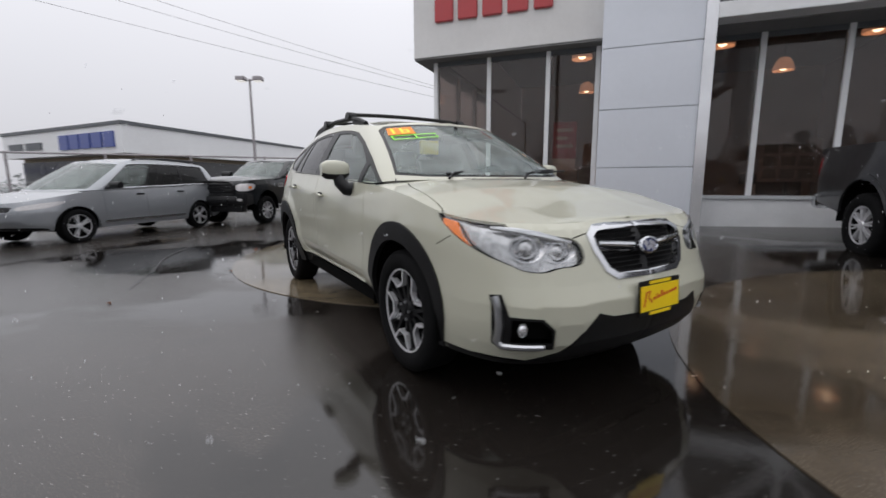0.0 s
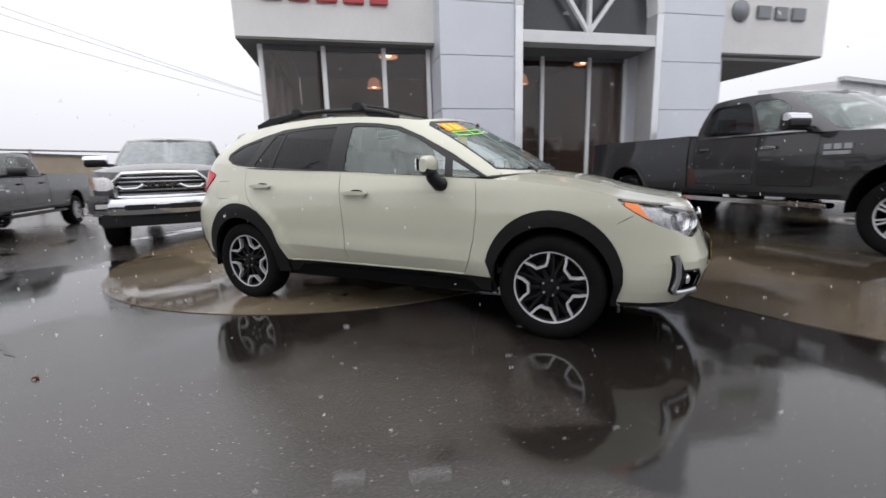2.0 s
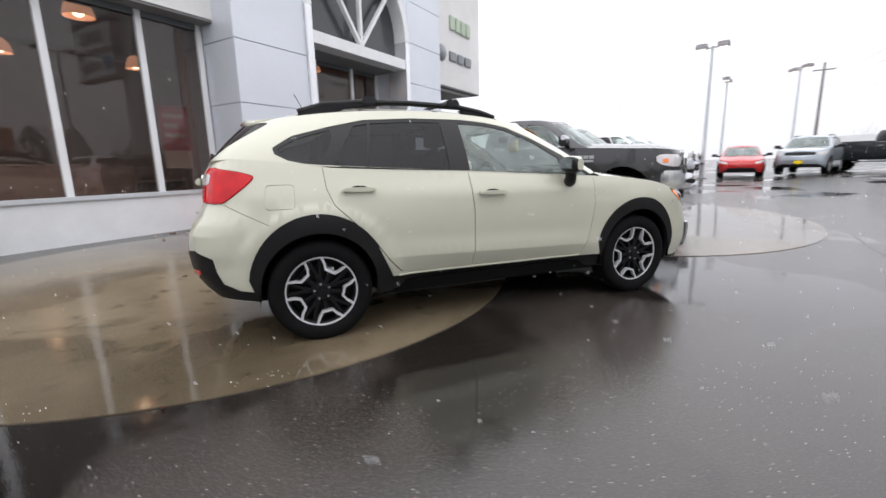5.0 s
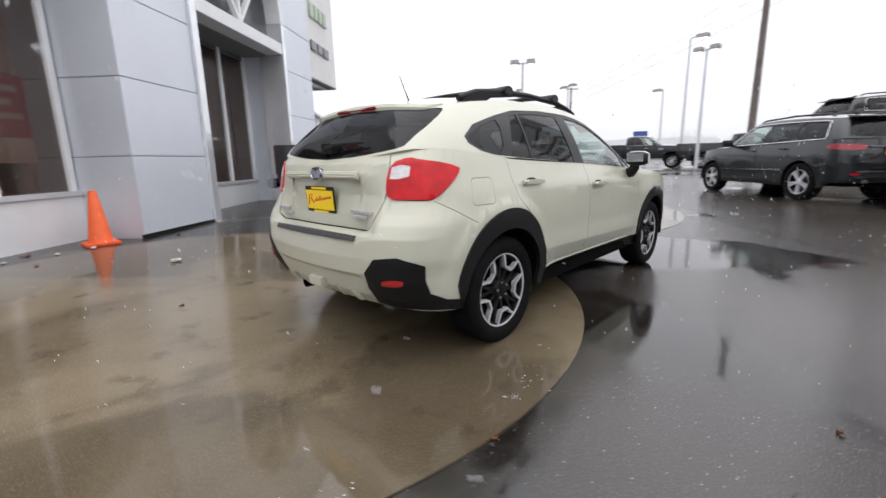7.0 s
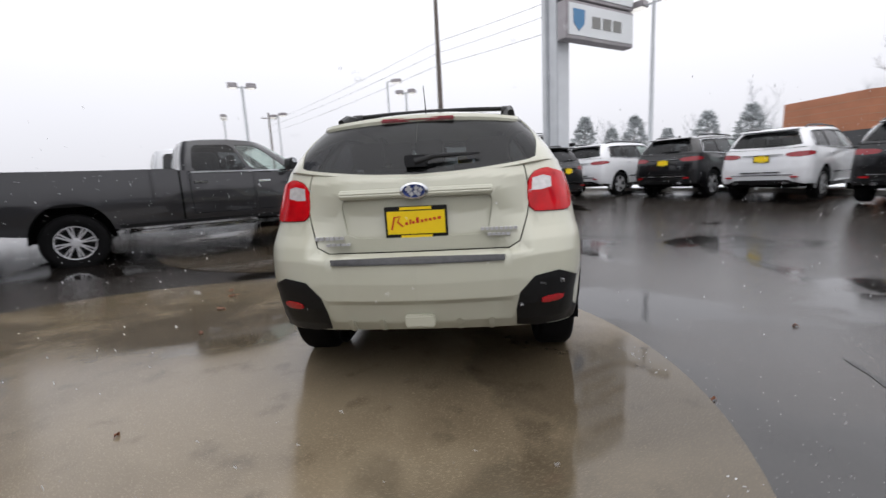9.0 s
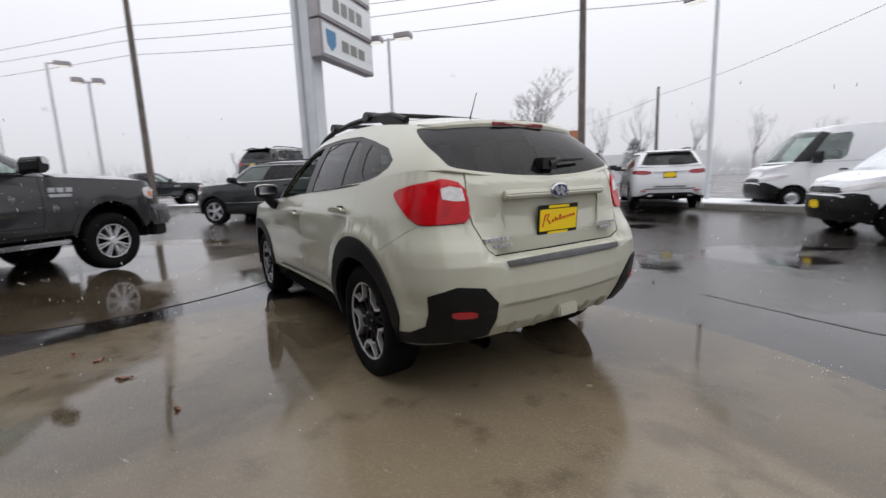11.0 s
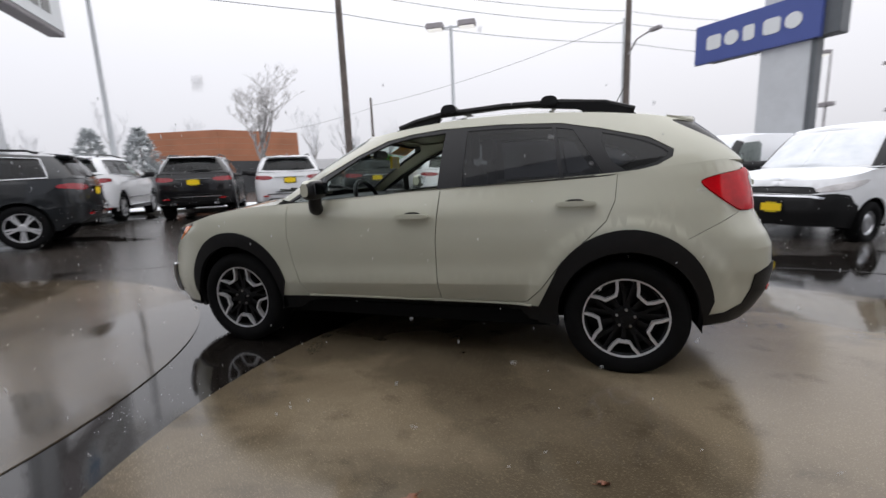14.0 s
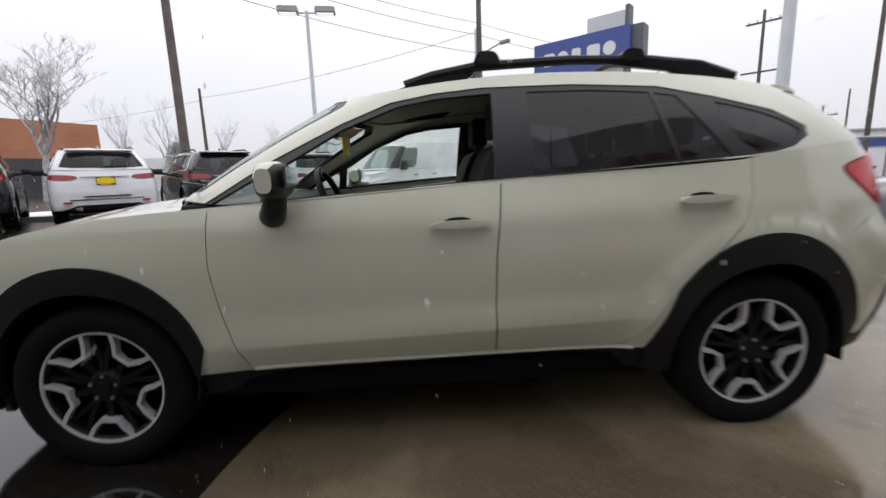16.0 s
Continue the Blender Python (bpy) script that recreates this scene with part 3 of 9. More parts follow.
def shell_lid(name, edge, crown, step, mat, parent, label="", off=0.0, power=2.0, depth=0.01):
    surface, u, v, out = lid(edge, crown, step, power)
    sk = Skin(surface, u, v, [], outline=out)
    up = sk.nrm[:, 2].mean()
    if up < 0:
        sk.nrm = -sk.nrm
    return sk.put(name, "body", mat, parent, off=off, depth=depth, label=label)


# ---- wheels ----
def strip(bm, path, w, lo, hi):
    """A flat bar of width w along a path in (x, z), from y = lo to y = hi."""
    left, right = [], []
    for i, p in enumerate(path):
        a, b = path[max(i - 1, 0)], path[min(i + 1, len(path) - 1)]
        dx, dz = b[0] - a[0], b[1] - a[1]
        ln = math.hypot(dx, dz) or 1
        ox, oz = -dz / ln * w / 2, dx / ln * w / 2
        left.append((p[0] + ox, p[1] + oz))
        right.append((p[0] - ox, p[1] - oz))
    prism(bm, left + right[::-1], lo, hi)


def make_wheel(name, parent, m, radius, width, rim, style, spokes=5, face=None, seg=40):
    """A wheel under its vehicle: tyre, rim and disc. Its outer face looks along +y."""
    w = thing(name, "", "")
    w.parent = parent
    w.matrix_local = m
    h = width / 2
    bm = bmesh.new()
    sw = radius - rim
    lathe(bm, [(rim - 0.004, -h * 0.8), (rim + 0.15 * sw, -h * 0.96), (rim + 0.55 * sw, -h), (radius - 0.18 * sw, -h * 0.93), (radius - 0.03 * sw, -h * 0.76),
               (radius, -h * 0.6), (radius, h * 0.6), (radius - 0.03 * sw, h * 0.76), (radius - 0.18 * sw, h * 0.93), (rim + 0.55 * sw, h),
               (rim + 0.15 * sw, h * 0.96), (rim - 0.004, h * 0.8)], seg, closed=True)
    part("tyre", bm, M["rubber"], w, smooth=True)
    bm = bmesh.new()
    lathe(bm, [(rim, -h * 0.8), (rim, h * 0.76), (rim - 0.012, h * 0.76), (rim - 0.02, h * 0.70), (rim - 0.03, -h * 0.3), (0.06, -h * 0.35), (0.0, -h * 0.35)], seg)
    part("barrel", bm, M["rim_dark"], w, smooth=True)
    bm = bmesh.new()
    lathe(bm, [(0.0, -0.02), (rim * 0.72, -0.02), (rim * 0.72, 0.0), (0.0, 0.0)], 24)
    part("brake_disc", bm, M["rim_dark"], w, smooth=True)
    f = h * 0.80
    if style == "trim":
        bm = bmesh.new()
        for k in range(5):
            a = radians(90 + 36 + 72 * k)
            for da in (-0.17, 0.17):
                c, s = math.cos(a + da), math.sin(a + da)
                c2, s2 = math.cos(a + da * 0.55), math.sin(a + da * 0.55)
                strip(bm, [(c2 * 0.03, s2 * 0.03), (c2 * rim * 0.5, s2 * rim * 0.5), (c * rim * 0.96, s * rim * 0.96)], 0.018, f - 0.06, f - 0.018)
        for k in range(5):
            a = radians(90 + 72 * k)
            strip(bm, [(math.cos(a) * 0.03, math.sin(a) * 0.03), (math.cos(a) * rim * 0.66, math.sin(a) * rim * 0.66)], 0.024, f - 0.060, f - 0.022)
        lathe(bm, [(0.0, f - 0.004), (0.055, f - 0.006), (0.07, f - 0.03), (0.07, f - 0.06)], 20)
        part("spokes", bm, M["rim_dark"], w, "dark painted spokes", bevel=0.0)
        for k in range(5):
            a0 = 90 + 72 * k

            def pt(r, d):
                return rim * r * math.cos(radians(a0 + d)), rim * r * math.sin(radians(a0 + d))
            bm = bmesh.new()
            strip(bm, [pt(0.97, -24), pt(0.79, -18.5), pt(0.63, -14), pt(0.61, 11), pt(0.76, 17.5), pt(0.97, 20)], 0.0155, f - 0.03, f)
            part("spoke_edge", bm, M["rim_silver"], w, "bright machined spoke edge")
        bm = bmesh.new()
        lathe(bm, [(rim * 0.955, f - 0.02), (rim * 0.96, f + 0.002), (rim * 1.0, f + 0.004), (rim * 1.0, f - 0.02)], seg)
        part("rim_ring", bm, M["rim_silver"], w, "bright machined rim edge", smooth=True)
        bm = bmesh.new()
        lathe(bm, [(0.0, f + 0.004), (0.024, f + 0.003), (0.028, f - 0.01)], 16)
        part("hub_cap", bm, M["rim_dark"], w, smooth=True)
        for k in range(5):
            bm = bmesh.new()
            a = radians(90 + 36 + 72 * k)
            tube(bm, [(0.05 * math.cos(a), f - 0.02, 0.05 * math.sin(a)), (0.05 * math.cos(a), f + 0.002, 0.05 * math.sin(a))], 0.008, 6)
            part("wheel_nut", bm, M["chrome_dull"], w)
    elif style == "steel":
        bm = bmesh.new()
        lathe(bm, [(rim * 0.98, f - 0.01), (rim * 0.85, f - 0.02), (rim * 0.78, f - 0.05), (rim * 0.62, f - 0.02), (rim * 0.35, f - 0.01), (0.03, f - 0.02), (0.0, f - 0.02)], 28)
        part("hub_cover", bm, M["chrome_dull"], w, smooth=True)
    else:
        bm = bmesh.new()
        for k in range(spokes):
            a = radians(90 + 360 / spokes * k)
            for da in ((-0.13, 0.13) if spokes < 8 else (-0.11, 0.11)):
                c, s = math.cos(a + da), math.sin(a + da)
                c2, s2 = math.cos(a + da * 0.8), math.sin(a + da * 0.8)
                strip(bm, [(c2 * 0.04, s2 * 0.04), (c * rim * 0.6, s * rim * 0.6), (c * rim * 0.97, s * rim * 0.97)], (0.030 if spokes < 8 else 0.017) * rim / 0.23, f - 0.04, f)
        lathe(bm, [(0.0, f + 0.012), (rim * 0.2, f + 0.01), (rim * 0.28, f - 0.01), (rim * 0.28, f - 0.05)], 20)
        part("spokes", bm, face or M["rim_silver"], w)
        bm = bmesh.new()
        lathe(bm, [(rim * 0.93, f - 0.02), (rim * 0.94, f + 0.002), (rim * 1.0, f + 0.004), (rim * 1.0, f - 0.02)], seg)
        part("rim_ring", bm, face or M["rim_silver"], w, smooth=True)
    return w


def wheel_well(parent, x, r, y0, y1, zc):
    """A dark arched liner over a wheel, on one side."""
    bm = bmesh.new()
    ring = []
    n = 14
    for k in range(n + 1):
        a = math.pi * k / n
        ring.append((x + r * math.cos(a), zc + r * math.sin(a)))
    ring = [(ring[0][0], zc - 0.08)] + ring + [(ring[-1][0], zc - 0.08)]
    a = [bm.verts.new((p, y0, q)) for p, q in ring]
    b = [bm.verts.new((p, y1, q)) for p, q in ring]
    for i in range(len(ring) - 1):
        bm.faces.new((a[i], b[i], b[i + 1], a[i + 1]))
    bm.faces.new(a)
    part("wheel_liner", bm, M["gap"], parent)


def seat_mesh(w, h=0.62):
    bm = bmesh.new()
    prism(bm, rounded([(-0.28, 0.0), (0.25, 0.0), (0.27, 0.17), (-0.16, 0.12), (-0.30, h), (-0.42, h), (-0.38, 0.1)], 2), -w / 2, w / 2)
    box(bm, -0.43, -0.34, -w * 0.27, w * 0.27, h + 0.03, h + 0.20)
    box(bm, -0.40, -0.37, -w * 0.12, w * 0.12, h - 0.02, h + 0.05)
    return bm


def plate(name, parent, m, bars=True):
    """A yellow dealer plate in a dark frame with red script strokes and small bars."""
    p = thing(name, "", "")
    p.parent = parent
    p.matrix_local = m
    bm = bmesh.new()
    box(bm, -0.158, 0.158, -0.006, 0.0, -0.082, 0.082)
    part("plate_frame", bm, M["black"], p, "dark plate frame", bevel=0.003)
    bm = bmesh.new()
    box(bm, -0.146, 0.146, -0.009, -0.0062, -0.058, 0.058)
    part("plate_face", bm, M["plate_yellow"], p, "bright yellow plate")
    bm = bmesh.new()
    box(bm, -0.08, 0.08, -0.0085, -0.0062, 0.064, 0.078)
    part("caption_bar", bm, M["plate_yellow"], p)
    part("caption_bar", boxed(-0.08, 0.08, -0.0085, -0.0062, -0.078, -0.064), M["plate_yellow"], p)
    if bars:
        bm = bmesh.new()
        strip(bm, [(-0.125, -0.035), (-0.108, 0.028), (-0.08, 0.032), (-0.092, 0.004), (-0.066, -0.02)], 0.009, -0.0105, -0.0092)
        xk = -0.055
        for k, wd in enumerate((0.022, 0.014, 0.020, 0.024, 0.020, 0.020, 0.022, 0.022, 0.028)):
            hh = (0.014, 0.024, 0.013, 0.028, 0.014, 0.014, 0.013, 0.014, 0.014)[k]
            box(bm, xk, xk + wd * 0.62, -0.0105, -0.0092, -0.012 + k * 0.003, -0.012 + k * 0.003 + hh)
            xk += wd
        part("script_bars", bm, M["plate_red"], p)
    return p


# ---- the khaki crossover ----
CAR = thing("crossover_car", "khaki crossover with black cladding and roof rails on wet paving", "car")

car_plan = [  # x, y, bottom z, top z
    (2.240, 0.0, 0.215, 0.855), (2.234, 0.20, 0.215, 0.855), (2.206, 0.42, 0.22, 0.850), (2.150, 0.60, 0.23, 0.855), (2.035, 0.748, 0.245, 0.866),
    (1.83, 0.838, 0.255, 0.893), (1.58, 0.873, 0.26, 0.940), (1.30, 0.884, 0.26, 0.980), (1.08, 0.884, 0.26, 1.005), (0.86, 0.882, 0.27, 1.017),
    (0.55, 0.884, 0.282, 1.034), (0.20, 0.886, 0.29, 1.056), (-0.20, 0.886, 0.29, 1.084), (-0.60, 0.886, 0.29, 1.106), (-0.95, 0.886, 0.28, 1.124),
    (-1.20, 0.886, 0.285, 1.138), (-1.42, 0.880, 0.295, 1.160), (-1.62, 0.862, 0.31, 1.180), (-1.81, 0.825, 0.32, 1.195), (-1.948, 0.745, 0.33, 1.200),
    (-2.02, 0.60, 0.34, 1.186), (-2.062, 0.40, 0.345, 1.160), (-2.08, 0.20, 0.35, 1.138), (-2.085, 0.0, 0.35, 1.130)]
car_front = [(0.20, 2.06), (0.26, 2.14), (0.34, 2.205), (0.44, 2.235), (0.52, 2.235), (0.60, 2.20), (0.70, 2.165), (0.78, 2.135), (0.83, 2.10), (0.87, 2.04), (0.95, 1.95)]
car_rear = [(0.30, -1.98), (0.40, -2.065), (0.505, -2.10), (0.535, -2.130), (0.62, -2.137), (0.72, -2.128), (0.745, -2.115), (0.765, -2.030), (0.85, -2.03), (0.95, -2.01), (1.06, -2.02), (1.12, -2.0), (1.20, -1.945)]
car_corner = [(0.30, -1.98), (0.40, -2.075), (0.50, -2.138), (0.62, -2.155), (0.74, -2.145), (0.80, -2.115), (0.86, -2.07), (0.93, -2.03), (1.06, -2.01), (1.12, -2.0), (1.20, -1.945)]
car_width = [(0.20, 0.955), (0.28, 0.965), (0.36, 0.985), (0.42, 0.995), (0.55, 1.0), (0.70, 1.0), (0.80, 0.998), (0.90, 0.99), (0.96, 0.984), (1.02, 0.966), (1.08, 0.945), (1.14, 0.925), (1.21, 0.895)]


def door_crease(x):
    """Height of the sharp crease along the lower doors."""
    return 0.500 - 0.028 * x


def car_bulge(x, z):
    """Flared shoulders over the wheels, a crease along the doors and a tucked lower door."""
    b = 0.0
    for xw in (1.3175, -1.3175):
        b += 0.018 * math.exp(-(((x - xw) / 0.42) ** 2)) * math.exp(-(((z - 0.80) / 0.16) ** 2))
    b += 0.022 * math.exp(-(((x + 1.86) / 0.17) ** 2)) * math.exp(-(((z - 0.72) / 0.15) ** 4))
    rr = math.hypot(x + 1.3175, z - 0.36)
    b += 0.014 / (1 + math.exp((rr - 0.535) / 0.012))
    doors = math.exp(-((x / 0.88) ** 6))
    fall, rise = 0.030 * (0.93 - z), 0.115 * (z - 0.93)
    b += doors * max(0.0, 0.018 - 0.002 * math.log(math.exp(fall / 0.002) + math.exp(rise / 0.002)))
    low = door_crease(x) - z
    b -= doors * (0.48 * 0.003 * math.log1p(math.exp(min(low / 0.003, 60.0))) + 0.006 * math.exp(-(((low + 0.12) / 0.075) ** 2)))
    return b


shell = Shell(car_plan, car_front, car_rear, car_width, 1.45, -1.5, car_bulge, car_corner)
XW, RW = 1.3175, 0.336


def arch_line(x, r, z, a0, a1, n=16, sq=1.0):
    return [(x + r * math.cos(radians(a0 + (a1 - a0) * k / n)), z + sq * r * math.sin(radians(a0 + (a1 - a0) * k / n))) for k in range(n + 1)]


def gapped(loops, name, poly, d=0.0058):
    """A panel with a dark shut line round it."""
    loops.append(("gap", poly))
    loops.append((name, poly_in(poly, d)))


def poly_in(poly, d):
    k = 0.42
    p = [(a * k, b * 0.75) for a, b in poly]
    q = shrunk(p, d)
    return [(a / k, b / 0.75) for a, b in q]


loops = []
# doors
front_door = [(0.824, 1.10), (0.842, 0.95), (0.846, 0.80), (0.820, 0.62), (0.784, 0.48), (0.748, 0.394), (0.66, 0.381), (-0.236, 0.389), (-0.228, 0.60), (-0.232, 0.80), (-0.252, 1.0), (-0.27, 1.12)]
rear_door = [(-0.262, 1.20), (-0.244, 1.0), (-0.224, 0.80), (-0.220, 0.60), (-0.228, 0.389), (-0.70, 0.392), (-0.775, 0.41), (-0.86, 0.50), (-0.97, 0.66), (-1.10, 0.79), (-1.20, 0.89), (-1.245, 1.0), (-1.262, 1.20)]
gapped(loops, "front_door", shell.loop("s", front_door, step=0.04))
gapped(loops, "rear_door", shell.loop("s", rear_door, step=0.04))
for nm, x0, x1 in (("front_door", 0.775, -0.222), ("rear_door", -0.234, -0.855)):
    run = [x0 + (x1 - x0) * k / 24 for k in range(25)]
    loops.append((nm, shell.loop("s", [(x, door_crease(x) + 0.004) for x in run] + [(x, door_crease(x) - 0.004) for x in run[::-1]])))
fuel_poly = shell.loop("s", rounded([(-1.44, 0.885), (-1.615, 0.885), (-1.60, 1.035), (-1.435, 1.035)], 2, 0.10))
loops.append(("fuel_gap", fuel_poly))
loops.append(("fuel_door", poly_in(fuel_poly, 0.0025)))
# seams between the bumpers and the wings
loops.append(("gap", shell.loop("s", [(-1.845, 0.928), (-1.60, 0.795), (-1.6005, 0.7920), (-1.846, 0.925)])))
loops.append(("gap", shell.loop("s", [(1.775, 0.800), (1.690, 0.752), (1.6905, 0.7485), (1.776, 0.7960)])))
loops.append(("gap", shell.loop("s", [("f", 0.425, 0.792), ("f", 0.340, 0.809), ("f", 0.340, 0.804), ("f", 0.425, 0.787)])))
# black cladding: rocker, arches, bumper bases
loops.append(("rocker", shell.loop("s", [(0.98, 0.2), (0.98, 0.372), (-0.78, 0.385), (-0.85, 0.385), (-0.85, 0.2)])))
loops.append(("front_base", shell.loop("s", [("f", 0.0, 0.20), ("f", 0.0, 0.44), ("f", 0.28, 0.452), ("f", 0.36, 0.475), ("f", 0.42, 0.40), ("f", 0.50, 0.30), ("f", 0.62, 0.258), ("s", 1.85, 0.275), ("s", 1.70, 0.28), ("s", 1.70, 0.2), ("f", 0.5, 0.2)])))
loops.append(("rear_base", shell.loop("s", [("r", 0.49, 0.36), ("r", 0.485, 0.46), ("r", 0.50, 0.55), ("r", 0.575, 0.632), ("r", 0.70, 0.648), ("s", -1.935, 0.60), ("s", -1.925, 0.52), ("s", -1.89, 0.44), ("s", -1.80, 0.395), ("s", -1.66, 0.372), ("s", -1.66, 0.31), ("r", 0.6, 0.34)])))
loops.append(("front_arch", shell.loop("s", [(0.985, 0.2)] + [(0.93, 0.40)] + arch_line(XW, 0.425, 0.395, 168, 12, 20, 1.02) + [(1.735, 0.40), (1.70, 0.28), (1.68, 0.2)])))
loops.append(("rear_arch", shell.loop("s", [(-0.84, 0.2), (-0.84, 0.390)] + arch_line(-XW - 0.0, 0.430, 0.40, 30, 172, 20, 1.045) + [(-1.725, 0.40), (-1.69, 0.31), (-1.66, 0.2)])))
loops.append(("front_open", shell.loop("s", [(0.985, 0.2)] + arch_line(XW, 0.368, 0.362, 180, 0, 22) + [(1.66, 0.2)])))
loops.append(("rear_open", shell.loop("s", [(-0.955, 0.2)] + arch_line(-XW, 0.368, 0.362, 0, 180, 22) + [(-1.68, 0.2)])))
# front: headlight, grille, fog lamp
head = [("s", 1.675, 0.908), ("s", 1.83, 0.882), ("s", 1.95, 0.858), ("f", 0.68, 0.842), ("f", 0.60, 0.826), ("f", 0.50, 0.802), ("f", 0.42, 0.790), ("f", 0.385, 0.755), ("f", 0.385, 0.690), ("f", 0.44, 0.672), ("f", 0.52, 0.672), ("f", 0.58, 0.654),
        ("f", 0.66, 0.660), ("f", 0.71, 0.690), ("s", 1.93, 0.728), ("s", 1.80, 0.795), ("s", 1.70, 0.865)]
loops.append(("head_gap", shell.loop("s", head, 1)))
loops.append(("headlight", poly_in(shell.loop("s", head, 1), 0.006)))
amber_poly = [("s", 1.715, 0.880), ("s", 1.790, 0.866), ("s", 1.840, 0.80), ("s", 1.885, 0.752), ("s", 1.80, 0.798), ("s", 1.722, 0.849)]
loops.append(("amber", poly_in(shell.loop("s", amber_poly), 0.008)))
grille_poly = [("f", -0.001, 0.600), ("f", -0.001, 0.845), ("f", 0.20, 0.842), ("f", 0.285, 0.838), ("f", 0.345, 0.800), ("f", 0.335, 0.735), ("f", 0.285, 0.640), ("f", 0.225, 0.604)]
loops.append(("grille_frame", shell.loop("s", grille_poly)))
inner = [("f", -0.001, 0.627), ("f", -0.001, 0.820), ("f", 0.20, 0.818), ("f", 0.275, 0.812), ("f", 0.312, 0.790), ("f", 0.304, 0.738), ("f", 0.262, 0.658), ("f", 0.213, 0.630)]
loops.append(("grille_hole", shell.loop("s", inner)))
fog = [("f", 0.545, 0.325), ("f", 0.735, 0.330), ("f", 0.760, 0.352), ("f", 0.775, 0.565), ("f", 0.745, 0.568), ("f", 0.728, 0.478), ("f", 0.615, 0.470), ("f", 0.565, 0.42)]
loops.append(("fog_trim", shell.loop("s", fog)))
loops.append(("fog_pocket", poly_in(shell.loop("s", [("f", 0.558, 0.352), ("f", 0.712, 0.355), ("f", 0.722, 0.465), ("f", 0.622, 0.460), ("f", 0.575, 0.415)]), 0.0)))
# rear: hatch seam, tail light, plate well, bumper pad
hatch_side = [("r", 0.0, 0.762), ("r", 0.46, 0.764), ("r", 0.515, 0.80), ("r", 0.56, 0.925), ("r", 0.575, 1.02), ("r", 0.560, 1.14), ("r", 0.545, 1.21), ("r", 0.0, 1.21)]
loops.append(("hatch_gap", shell.loop("s", hatch_side)))
hatch_in = [("r", 0.0, 0.767), ("r", 0.457, 0.769), ("r", 0.509, 0.803), ("r", 0.553, 0.925), ("r", 0.568, 1.02), ("r", 0.553, 1.14), ("r", 0.538, 1.21), ("r", 0.0, 1.21)]
loops.append(("hatch", shell.loop("s", hatch_in)))
well_poly = [("r", 0.0, 0.835), ("r", 0.31, 0.838), ("r", 0.36, 0.86), ("r", 0.385, 1.0), ("r", 0.37, 1.035), ("r", 0.0, 1.035)]
loops.append(("plate_well", shell.loop("s", well_poly)))
tail = [("r", 0.572, 0.935), ("r", 0.555, 1.02), ("r", 0.572, 1.125), ("r", 0.66, 1.155), ("s", -1.86, 1.140), ("s", -1.76, 1.125), ("s", -1.665, 1.10), ("s", -1.66, 1.075), ("s", -1.72, 1.02), ("s", -1.82, 0.945), ("s", -1.87, 0.926), ("r", 0.66, 0.930)]
loops.append(("tail_gap", shell.loop("s", tail, 1)))
loops.append(("tail_light", poly_in(shell.loop("s", tail, 1), 0.004)))
loops.append(("tail_white", shell.loop("s", [("r", 0.580, 1.040), ("r", 0.586, 1.100), ("r", 0.64, 1.112), ("r", 0.680, 1.102), ("r", 0.682, 1.052), ("r", 0.63, 1.040)])))
loops.append(("bumper_pad", shell.loop("s", [("r", 0.0, 0.717), ("r", 0.43, 0.717), ("r", 0.435, 0.742), ("r", 0.0, 0.745)])))
loops.append(("rear_reflector", shell.loop("s", [("r", 0.605, 0.49), ("r", 0.715, 0.495), ("r", 0.72, 0.527), ("r", 0.61, 0.522)], 1)))
skin = Skin(shell, np.linspace(0, shell.top, 120), np.linspace(0, 1, 64), loops)
skin.put("body", "body", M["khaki"], CAR, label="glossy khaki painted body sides")
for nm in ("front_door", "rear_door"):
    skin.put(nm, nm, M["khaki"], CAR, each=True)
skin.put("fuel_door", "fuel_door", M["khaki"], CAR, sides=(-1,))
skin.put("quarter_panel", ["fuel_door", "fuel_gap"], M["khaki"], CAR, sides=(1,), depth=0)
skin.put("fuel_door_seam", "fuel_gap", M["gap"], CAR, sides=(-1,), off=-0.012, depth=0)
skin.put("shut_line", ["gap", "head_gap", "hatch_gap", "tail_gap"], M["gap"], CAR, off=-0.012, depth=0)
skin.put("hatch", "hatch", M["khaki"], CAR, label="khaki painted tailgate")
skin.put("plate_well", "plate_well", M["khaki"], CAR, off=-0.010, depth=0)
skin.put("rocker_cladding", "rocker", M["cladding"], CAR, off=-0.010, each=True, label="black plastic sill cladding")
skin.put("front_bumper_base", "front_base", M["cladding"], CAR, off=0.004, label="black lower front bumper")
skin.put("rear_bumper_corner", "rear_base", M["cladding"], CAR, off=0.006, each=True, label="black rear bumper corner")
skin.put("front_arch_cladding", "front_arch", M["cladding"], CAR, off=0.012, depth=0.03, each=True, label="black wheel arch cladding")
skin.put("rear_arch_cladding", "rear_arch", M["cladding"], CAR, off=0.012, depth=0.03, each=True, label="black wheel arch cladding")
skin.put("grille_surround", "grille_frame", M["chrome"], CAR, off=0.006, depth=0.03, label="chrome grille surround")
skin.put("grille_mesh", "grille_hole", M["black"], CAR, off=-0.03, depth=0, label="black honeycomb grille")
skin.put("fog_lamp_trim", "fog_trim", M["cladding"], CAR, off=0.004, each=True, label="black fog lamp surround")
skin.put("fog_lamp_pocket", "fog_pocket", M["gap"], CAR, off=-0.04, depth=0, each=True)
skin.put("headlight_bezel", "headlight", M["lamp_bezel"], CAR, off=-0.030, depth=0, each=True, label="dark inner headlight bezel")
